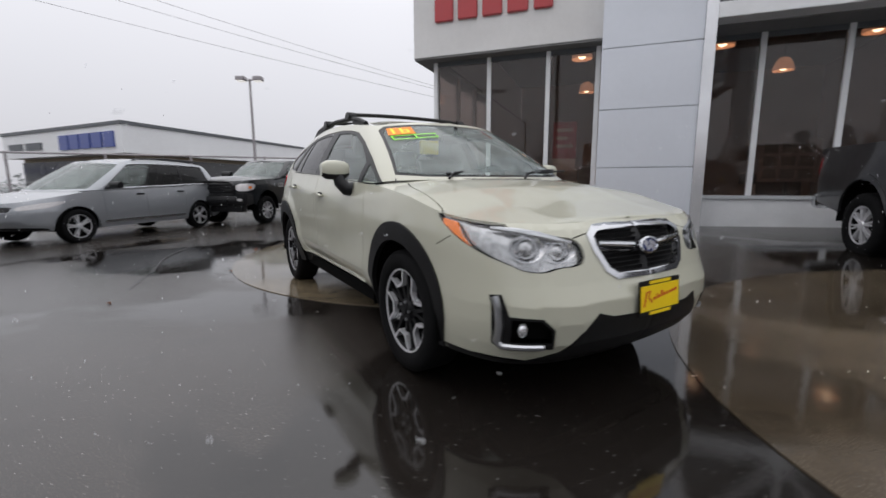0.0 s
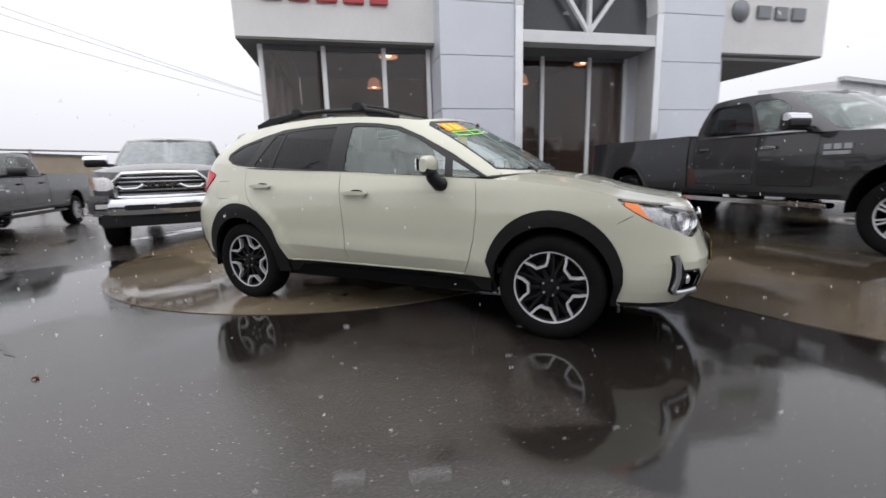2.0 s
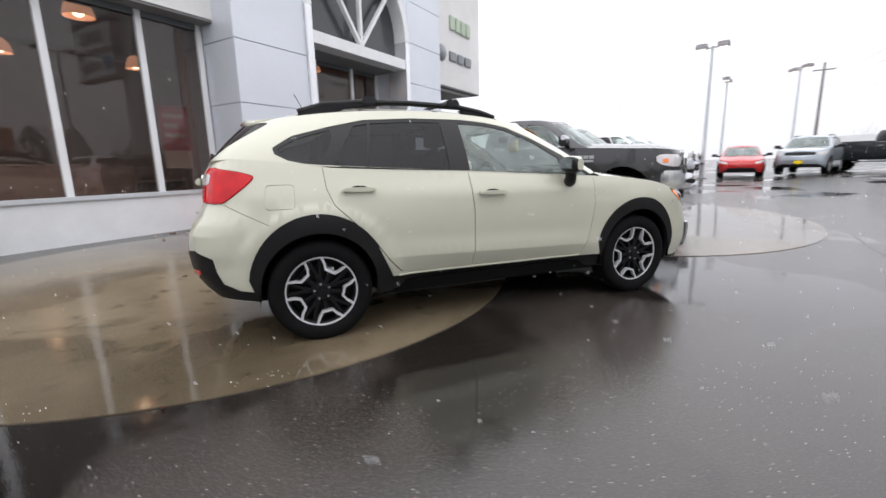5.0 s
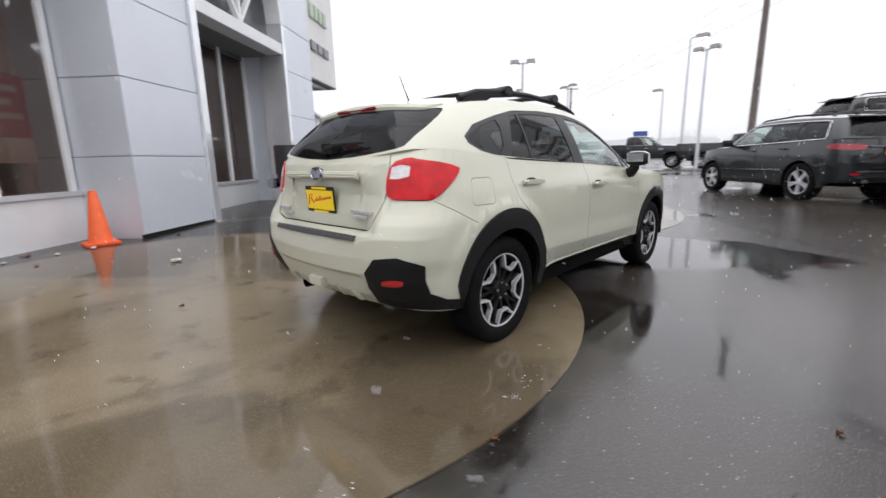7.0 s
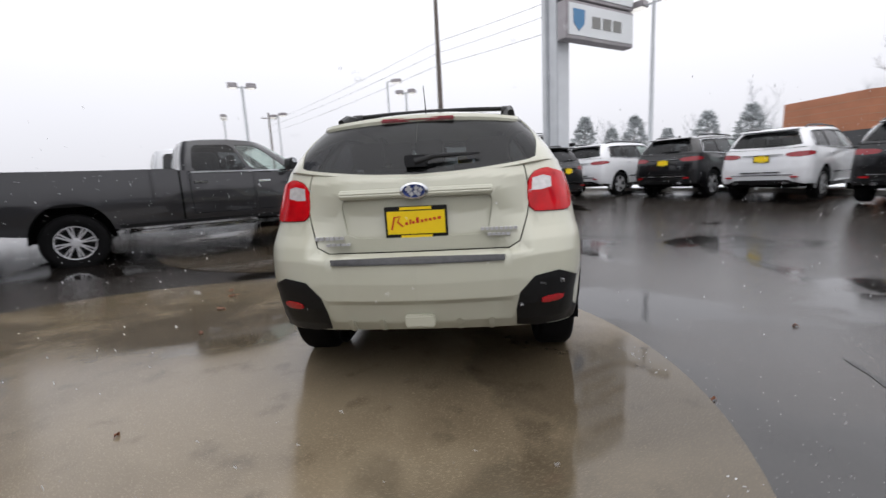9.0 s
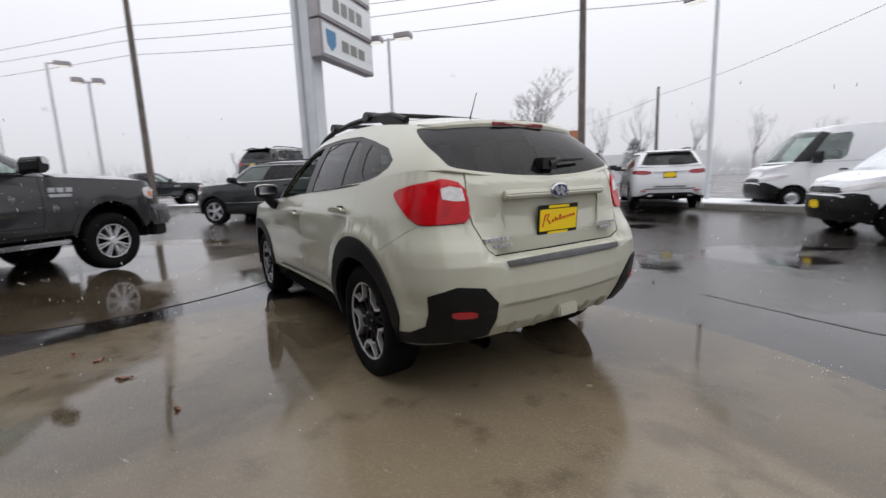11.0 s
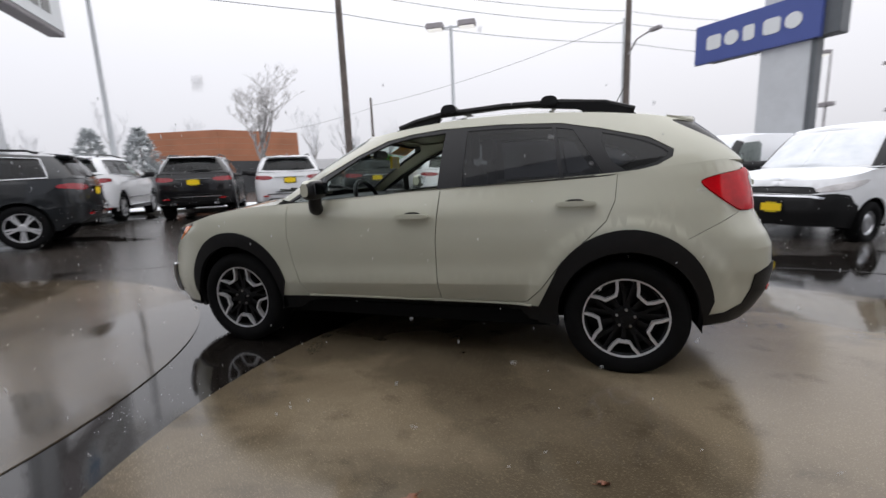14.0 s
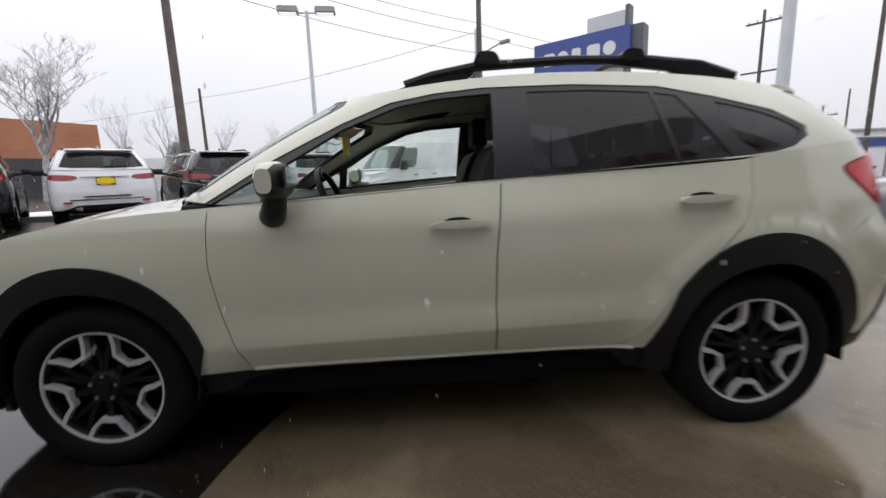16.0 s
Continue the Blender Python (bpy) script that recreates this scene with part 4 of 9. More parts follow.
skin.put("headlight_lens", ["headlight"], M["lens"], CAR, off=0.002, depth=0.0, each=True, label="clear headlight lens")
skin.put("turn_signal", "amber", M["amber"], CAR, off=0.003, depth=0.02, each=True, label="amber turn signal")
skin.put("tail_light", "tail_light", M["red_lens"], CAR, off=0.008, depth=0.03, each=True, label="glossy red tail light")
skin.put("reversing_light", "tail_white", M["white_lens"], CAR, off=0.010, depth=0.02, each=True, label="clear reversing light section")
skin.put("bumper_pad", "bumper_pad", M["step_pad"], CAR, off=0.010, depth=0.02, label="black ribbed bumper step pad")
skin.put("rear_reflector", "rear_reflector", M["reflector_red"], CAR, off=0.012, depth=0.02, each=True, label="red rear reflector")

# painted lip along the sill
for s in (1, -1):
    bm = bmesh.new()
    line = []
    for k in range(20):
        x = 0.735 - 1.53 * k / 19
        z = 0.381 + 0.006 * k / 19
        line.append((x, s * (shell.xy(shell.uv("s", x, z)[0], z)[1] + 0.006), z))
    tube(bm, line, 0.007, 6)
    part("sill_lip", bm, M["khaki"], CAR, "khaki lip along the sill", smooth=True)

# glasshouse
car_base = [(1.17, 0.0, 1.045), (1.14, 0.32, 1.045), (1.06, 0.56, 1.045), (0.955, 0.725, 1.040), (0.72, 0.820, 1.027), (0.30, 0.838, 1.050), (-0.25, 0.838, 1.086), (-0.80, 0.834, 1.116), (-1.22, 0.822, 1.138),
            (-1.50, 0.795, 1.166), (-1.73, 0.745, 1.187), (-1.875, 0.655, 1.190), (-1.935, 0.50, 1.168), (-1.960, 0.26, 1.142), (-1.970, 0.0, 1.130)]
car_roof = [(0.440, 0.000, 1.481), (0.420, 0.260, 1.476), (0.370, 0.430, 1.464), (0.285, 0.535, 1.452), (0.130, 0.580, 1.468), (-0.100, 0.598, 1.494), (-0.400, 0.604, 1.514), (-0.800, 0.602, 1.516),
            (-1.150, 0.592, 1.496), (-1.400, 0.580, 1.468), (-1.540, 0.564, 1.446), (-1.635, 0.528, 1.432), (-1.680, 0.420, 1.442), (-1.700, 0.240, 1.455), (-1.710, 0.000, 1.462)]
house = House(car_base, car_roof, 0.022)
hl = []
hl.append(("trim", house.loop("s", [(0.905, 1.018), (0.62, 1.192), (0.36, 1.325), (0.16, 1.408), (-0.02, 1.440), (-0.22, 1.458), (-0.60, 1.462), (-0.95, 1.446), (-1.18, 1.398), (-1.42, 1.335), (-1.54, 1.262), (-1.532, 1.222), (-1.455, 1.180), (-1.25, 1.135), (-0.25, 1.084), (0.5, 1.036)])))
hl.append(("front_glass", house.loop("s", [(0.60, 1.040), (0.575, 1.172), (0.35, 1.305), (0.13, 1.392), (-0.03, 1.420), (-0.250, 1.434), (-0.232, 1.092)])))
hl.append(("front_vent", house.loop("s", [(0.865, 1.026), (0.63, 1.156), (0.655, 1.036)])))
hl.append(("rear_glass_a", house.loop("s", [(-0.385, 1.098), (-0.395, 1.436), (-0.65, 1.438), (-0.905, 1.424), (-0.955, 1.130)])))
hl.append(("rear_glass_b", house.loop("s", [(-0.975, 1.131), (-0.925, 1.422), (-1.02, 1.406), (-1.185, 1.145)])))
hl.append(("quarter_glass", house.loop("s", [(-1.255, 1.150), (-1.145, 1.385), (-1.28, 1.353), (-1.41, 1.314), (-1.512, 1.257), (-1.505, 1.228), (-1.435, 1.190)], 1)))
wy = [(0.0, 1.062), (0.30, 1.062), (0.54, 1.064), (0.700, 1.076), (0.566, 1.405), (0.515, 1.438), (0.27, 1.457), (0.0, 1.461)]
hl.append(("screen_seal", house.loop("f", wy, step=0.08)))
hl.append(("screen", house.loop("f", [(0.0, 1.075), (0.30, 1.075), (0.53, 1.078), (0.678, 1.092), (0.553, 1.390), (0.500, 1.424), (0.27, 1.442), (0.0, 1.446)], step=0.08)))
rw = [(14.0, 0.055), (13.0, 0.055), (12.0, 0.06), (11.5, 0.068), (11.25, 0.10), (10.95, 0.33), (10.45, 0.62), (9.95, 0.87), (9.95, 0.92), (10.3, 0.945), (11.0, 0.95), (12.0, 0.95), (13.0, 0.955), (14.0, 0.955)]
hl.append(("rear_window", densed(rw, 0.2)))


def trimmed_centre(poly, top, t_mid):
    """Draws loop points that belong on the middle line onto it."""
    return [((0.0 if t_mid == 0 else float(top)) if abs(a - t_mid) < 0.012 else a, b) for a, b in poly]


hl = [(n, trimmed_centre(p, house.top, 0 if n.startswith("screen") else house.top)) if n.startswith(("screen", "rear_window")) else (n, p) for n, p in hl]
cab = Skin(house, np.linspace(0, house.top, 84), np.linspace(0, 1, 18), hl)
cab.put("upper_body", "body", M["khaki"], CAR, label="khaki painted pillars and roof sides")
cab.put("window_trim", "trim", M["black"], CAR, off=-0.004, each=True, label="black window frame")
cab.put("front_window", "front_glass", M["glass"], CAR, sides=(-1,), off=-0.010, depth=0.0, label="wet front door glass")
cab.put("vent_window", "front_vent", M["glass"], CAR, off=-0.010, depth=0.0, each=True)
for nm in ("rear_glass_a", "rear_glass_b", "quarter_glass"):
    cab.put("rear_side_window" if nm != "quarter_glass" else "quarter_window", nm, M["privacy"], CAR, off=-0.008, depth=0.0, each=True, label="dark tinted glass")
cab.put("screen_seal", "screen_seal", M["black"], CAR, off=-0.003)
cab.put("windscreen", "screen", M["screen"], CAR, off=0.0, depth=0.0, label="wet clear windscreen")
cab.put("rear_window", "rear_window", M["privacy"], CAR, off=-0.004, depth=0.0, label="dark tinted rear window")
# narrow shelf that closes the belt between body and glasshouse
rim_pts = [np.array(shell(t, 1.0)) for t in np.linspace(shell.uv("s", 0.93, 1.0)[0], shell.top, 400)]
bm = bmesh.new()
for s in (1, -1):
    prev = None
    for t in np.linspace(4.2, house.top, 66):
        p = np.array(house(t, 0.0))
        q = min(rim_pts, key=lambda a: float(((a - p) ** 2).sum()))
        pair = [bm.verts.new((v[0], s * v[1], v[2] + dz)) for v, dz in ((p, 0.003), (q, 0.0))]
        if prev:
            bm.faces.new((prev[0], prev[1], pair[1], pair[0]))
        prev = pair
bmesh.ops.recalc_face_normals(bm, faces=bm.faces[:])
part("belt_shelf", bm, M["khaki"], CAR)

# roof and bonnet
roof_edge = [house(t, 1.0) for t in np.linspace(0, house.top, 90)]
shell_lid("roof", roof_edge, lambda x: 0.062 * max(0.0, min(1, (0.50 - x) / 0.6)) * max(0.0, min(1.0, (x + 1.735) / 0.4)) ** 0.5, 0.09, M["khaki"], CAR, "khaki painted roof", power=2.4)
tA = shell.uv("s", 0.93, 1.0)[0]
hood_edge = [shell(t, 1.0) for t in np.linspace(0, tA, 60)]
cowl = [(0.985, 0.735, 1.022), (1.055, 0.60, 1.022), (1.14, 0.38, 1.022), (1.185, 0.18, 1.022), (1.20, 0.0, 1.022)]


def bonnet():
    ed = np.array(hood_edge)
    order = np.argsort(ed[:, 0])
    xs, ys, zs = ed[order, 0], np.maximum(ed[order, 1], 1e-3), ed[order, 2]

    def surface(x, y):
        ye, ze = np.interp(x, xs, ys), np.interp(x, xs, zs)
        f = min(abs(y) / ye, 1.0)
        fwd = max(0.0, min(1.0, (2.20 - x) / 0.95)) ** 0.75
        z = ze + 0.055 * fwd * (1 - f ** 2.2)
        z += 0.003 * fwd * math.exp(-(((abs(y) - 0.52 - 0.10 * (1.2 - x)) / 0.06) ** 2))
        return x, y, z

    outline = [(float(a), float(b)) for a, b, _ in hood_edge] + [(a, b) for a, b, _ in cowl]
    seam = [(2.40, -0.01), (2.40, 1.05), (1.735, 1.05), (1.715, 0.845), (1.66, 0.818), (1.58, 0.800), (1.40, 0.778), (1.20, 0.745), (1.06, 0.690), (1.07, 0.62), (1.145, 0.38), (1.19, 0.18), (1.205, -0.01)]
    sk = Skin(surface, np.arange(0.98, 2.1, 0.05), np.arange(0.0, 0.9, 0.05), [("gap", densed(seam, 0.06)), ("hood", densed(shrunk(seam, 0.007), 0.06))], outline=outline)
    if sk.nrm[:, 2].mean() < 0:
        sk.nrm = -sk.nrm
    sk.put("bonnet", "hood", M["khaki"], CAR, label="khaki painted bonnet", depth=0.012)
    sk.put("wing_top", "body", M["khaki"], CAR, depth=0.008)
    sk.put("bonnet_seam", "gap", M["gap"], CAR, off=-0.010, depth=0)


bonnet()
bm = bmesh.new()
for s in (1, -1):
    vs = [bm.verts.new((x, s * y, z - 0.004)) for x, y, z in cowl] + [bm.verts.new((x, s * y, z + 0.012)) for x, y, z in [(1.165, 0.0, 1.04), (1.14, 0.30, 1.04), (1.06, 0.54, 1.04), (0.95, 0.715, 1.04)]]
    f = bm.faces.new(vs if s > 0 else vs[::-1])
bmesh.ops.recalc_face_normals(bm, faces=bm.faces[:])
part("cowl", bm, M["black"], CAR)

# wipers, spoiler, rails, antenna
for (a, b) in (((1.115, -0.44), (0.985, 0.06)), ((1.13, 0.16), (0.975, 0.60))):
    bm = bmesh.new()
    tube(bm, [(a[0] + 0.02, a[1], 1.055), (a[0] - 0.03, a[1] + 0.06, 1.085), (b[0] + 0.03, (a[1] + b[1]) / 2 + 0.05, 1.108), (b[0], b[1], 1.115)], 0.009, 6)
    tube(bm, [(a[0] - 0.045, a[1] + 0.02, 1.082), (b[0] + 0.02, b[1] + 0.10, 1.112)], 0.007, 6)
    part("front_wiper", bm, M["black"], CAR)
bm = bmesh.new()
half = []
for t in np.linspace(9.9, house.top, 30):
    p, q = np.array(house(t, 1.0)), np.array(house(max(t - 0.05, 0), 1.0)) - np.array(house(min(t + 0.05, house.top), 1.0))
    o = np.array([-q[1], q[0], 0.0]) / max(np.hypot(q[0], q[1]), 1e-9)
    o = o if o[0] < 0 or o[1] > 0 and o[0] < 0.2 else -o
    k = min(max((t - 9.9) / 1.5, 0.0), 1.0)
    k = k * k * (3 - 2 * k)
    e, up = 0.004 + 0.020 * k, np.array([0, 0, 1.0])
    half.append([p - o * 0.09 * k - o * 0.01 + up * (0.012 + 0.014 * k), p + o * e * 0.5 + up * (0.008 + 0.004 * k), p + o * e - up * 0.006 * k, p + o * e * 0.82 - up * (0.006 + 0.030 * k), p - o * 0.01 - up * (0.008 + 0.030 * k)])
rows = [[bm.verts.new((v[0], v[1], v[2])) for v in r] for r in half] + [[bm.verts.new((v[0], -v[1], v[2])) for v in r] for r in half[-2::-1]]
for a, b in zip(rows, rows[1:]):
    for i in range(5):
        bm.faces.new((a[i], a[(i + 1) % 5], b[(i + 1) % 5], b[i]))
bm.faces.new(rows[0][::-1])
bm.faces.new(rows[-1])
bmesh.ops.recalc_face_normals(bm, faces=bm.faces[:])
part("rear_spoiler", bm, M["khaki"], CAR, "khaki roof spoiler", smooth=True)
bm = boxed(-1.738, -1.66, -0.205, 0.205, 1.436, 1.458)
part("high_brake_light", bm, M["red_dark"], CAR, "red high-level brake light", bevel=0.008)
for s in (1, -1):
    rail = thing("roof_rail", "black roof rail", "")
    rail.parent = CAR
    bm = bmesh.new()
    pts = [(0.10, s * 0.555, 1.487), (-0.02, s * 0.555, 1.524), (-0.20, s * 0.555, 1.557), (-0.60, s * 0.553, 1.577), (-0.95, s * 0.55, 1.574), (-1.20, s * 0.545, 1.550), (-1.36, s * 0.54, 1.502)]
    tube(bm, pts, 0.020, 8)
    part("rail_bar", bm, M["cladding"], rail, smooth=True)
    bm = bmesh.new()
    prism(bm, [(0.14, 1.467), (0.0, 1.517), (-0.10, 1.537), (-0.20, 1.532), (-0.12, 1.482)], s * 0.545 - 0.022, s * 0.545 + 0.022)
    part("rail_foot", bm, M["cladding"], rail, bevel=0.006)
    bm = bmesh.new()
    prism(bm, [(-1.38, 1.467), (-1.34, 1.50), (-1.20, 1.562), (-0.82, 1.587), (-0.76, 1.557), (-1.05, 1.527), (-1.15, 1.482)], s * 0.545 - 0.022, s * 0.545 + 0.022)
    part("rail_foot", bm, M["cladding"], rail, bevel=0.006)
    for xf in (-0.25, -0.88):
        bm = bmesh.new()
        prism(bm, rounded([(xf - 0.06, 1.557), (xf + 0.06, 1.557), (xf + 0.045, 1.602), (xf + 0.022, 1.615), (xf - 0.022, 1.615), (xf - 0.045, 1.602)], 1), s * 0.51, s * 0.585)
        part("bar_clamp", bm, M["black"], rail, bevel=0.006)
for xf in (-0.25, -0.88):
    bm = bmesh.new()
    tube(bm, [(xf, -0.52, 1.597), (xf, -0.3, 1.606), (xf, 0, 1.610), (xf, 0.3, 1.606), (xf, 0.52, 1.597)], 0.016, 8)
    part("cross_bar", bm, M["cladding"], CAR, "black roof cross bar", smooth=True)
bm = bmesh.new()
tube(bm, [(-1.26, 0.0, 1.535), (-1.29, 0.0, 1.59), (-1.345, 0.0, 1.70)], [0.006, 0.0035, 0.0025], 6)
part("antenna", bm, M["black"], CAR)
bm = bmesh.new()
tube(bm, [(-1.960, 0.0, 1.21), (-1.950, -0.10, 1.235), (-1.925, -0.33, 1.24)], [0.022, 0.014, 0.008], 8)
box(bm, -1.965, -1.90, -0.06, 0.05, 1.185, 1.245)
part("rear_wiper", bm, M["black"], CAR, bevel=0.004)

# door handles, mirrors
for s in (1, -1):
    for xh, zh in ((-0.085, 0.930), (-1.04, 0.988)):
        bm = bmesh.new()
        yh = s * (shell.xy(shell.uv("s", xh, zh)[0], zh)[1])
        prism(bm, rounded([(xh - 0.115, zh - 0.012), (xh + 0.105, zh - 0.016), (xh + 0.11, zh + 0.008), (xh + 0.04, zh + 0.018), (xh - 0.11, zh + 0.016)], 2), min(yh + s * 0.018, yh + s * 0.042), max(yh + s * 0.018, yh + s * 0.042))
        box(bm, xh - 0.10, xh - 0.07, min(yh - s * 0.01, yh + s * 0.03), max(yh - s * 0.01, yh + s * 0.03), zh - 0.01, zh + 0.012)
        box(bm, xh + 0.07, xh + 0.095, min(yh - s * 0.01, yh + s * 0.03), max(yh - s * 0.01, yh + s * 0.03), zh - 0.01, zh + 0.008)
        part("door_handle", bm, M["khaki"], CAR, "khaki door handle", bevel=0.003)
        # black plate in place of the shade inside the body-coloured handle hollow
        bm = bmesh.new()
        prism(bm, rounded([(xh - 0.065, zh - 0.014), (xh + 0.072, zh - 0.014), (xh + 0.054, zh + 0.024), (xh - 0.044, zh + 0.027)], 2), min(yh - s * 0.02, yh + s * 0.0035), max(yh - s * 0.02, yh + s * 0.0035))
        part("handle_recess_shade", bm, M["cladding"], CAR)
    mir = thing("door_mirror", "khaki door mirror with black base", "")
    mir.parent = CAR
    bm = bmesh.new()
    rows = []
    secs = [(0.872, 0.036, 0.042), (0.900, 0.050, 0.058), (0.960, 0.056, 0.065), (1.022, 0.050, 0.060), (1.055, 0.030, 0.040)]
    for yy, rx, rz in secs:
        rows.append([bm.verts.new((0.545 + 0.012 * (yy - 0.9) / 0.17 + 0.90 * rx * math.copysign(abs(math.cos(a)) ** 0.7, math.cos(a)), s * yy, 1.112 + rz * math.copysign(abs(math.sin(a)) ** 0.75, math.sin(a)))) for a in [math.tau * k / 18 for k in range(18)]])
    for a, b in zip(rows, rows[1:]):
        for i in range(18):
            bm.faces.new((a[i], a[(i + 1) % 18], b[(i + 1) % 18], b[i]))
    bm.faces.new(rows[0])
    bm.faces.new(rows[-1])
    bmesh.ops.recalc_face_normals(bm, faces=bm.faces[:])
    for f in bm.faces:
        f.material_index = 1 if f.calc_center_median().z < 1.092 or f.normal.x < -0.35 else 0
    part("mirror_shell", bm, [M["khaki"], M["black"]], mir, smooth=True)
    bm = bmesh.new()
    prism(bm, rounded([(0.489, 1.085), (0.489, 1.155), (0.497, 1.155), (0.497, 1.085)], 0), min(s * 0.89, s * 1.03), max(s * 0.89, s * 1.03))
    part("mirror_glass", bm, M["chrome"], mir, "mirror glass")
    bm = bmesh.new()
    tube(bm, [(0.550, s * 0.945, 1.090), (0.565, s * 0.935, 1.03), (0.585, s * 0.90, 0.990), (0.60, s * 0.862, 0.985)], [0.040, 0.042, 0.046, 0.048], 12)
    part("mirror_foot", bm, M["black"], mir, smooth=True)

# grille bars, badges, fog lamps, plates
bm = bmesh.new()
for s in (1, -1):
    pts = []
    for k in range(6):
        y = 0.05 + 0.25 * k / 5
        x = shell.xy(shell.uv("f", y, 0.745)[0], 0.745)[0]
        pts.append((x + 0.004, s * y, 0.742 + 0.022 * (k / 5)))
    tube(bm, pts, [0.015, 0.015, 0.014, 0.013, 0.012, 0.010], 8)
    tube(bm, [(p[0] - 0.004, p[1], p[2] - 0.028) for p in pts], [0.008] * 6, 6)
part("grille_bar", bm, M["chrome"], CAR, "chrome wing-shaped grille bar", smooth=True)
for rows_of in (range(0, 5), range(5, 9)):
    bm = bmesh.new()
    for r in rows_of:
        z = 0.64 + 0.021 * r
        for c in range(-15, 16):
            y = c * 0.021 + (0.0105 if r % 2 else 0)
            if abs(y) > 0.27 or abs(z - 0.742) < 0.02:
                continue
            x = shell.xy(shell.uv("f", max(abs(y), 0.001), z)[0], z)[0] - 0.026
            box(bm, x, x + 0.012, y - 0.009, y - 0.0015, z - 0.0085, z + 0.0085)
    part("grille_lattice", bm, M["cladding"], CAR)


def oval_badge(x, z, s, tilt):
    b = thing("badge", "", "")
    b.parent = CAR
    b.matrix_local = pose(x, 0, z, 0, tilt, 0)
    bm = bmesh.new()
    rings = []
    for (q, xo) in ((1.0, 0.0), (1.0, 0.010 * s), (0.80, 0.014 * s), (0.77, 0.010 * s)):
        rings.append([bm.verts.new((xo, 0.072 * q * math.cos(a), 0.041 * q * math.sin(a))) for a in [math.tau * i / 28 for i in range(28)]])
    for p, q in zip(rings, rings[1:]):
        for i in range(28):
            bm.faces.new((p[i], p[(i + 1) % 28], q[(i + 1) % 28], q[i]))
    bmesh.ops.recalc_face_normals(bm, faces=bm.faces[:])
    part("badge_ring", bm, M["chrome"], b, smooth=True)
    bm = bmesh.new()
    vs = [bm.verts.new((0.009 * s, 0.058 * math.cos(a), 0.033 * math.sin(a))) for a in [math.tau * i / 28 for i in range(28)]]
    bm.faces.new(vs if s > 0 else vs[::-1])
    part("badge_field", bm, M["badge_blue"], b, "blue badge field")
    bm = bmesh.new()
    for (y, z2, r) in ((-0.026 * s, 0.008, 0.017), (0.012 * s, 0.014, 0.011), (0.032 * s, 0.004, 0.011), (0.008 * s, -0.004, 0.011), (-0.012 * s, -0.015, 0.011), (0.022 * s, -0.016, 0.011)):
        for k in range(2):
            w = r if k else r * 0.4
            h = r * 0.4 if k else r
            box(bm, min(0.0095 * s, 0.0125 * s), max(0.0095 * s, 0.0125 * s), y - w, y + w, z2 - h, z2 + h)
    part("badge_marks", bm, M["rim_silver"], b)


oval_badge(2.175, 0.738, 1, -14)
oval_badge(-2.032, 1.068, -1, 0)
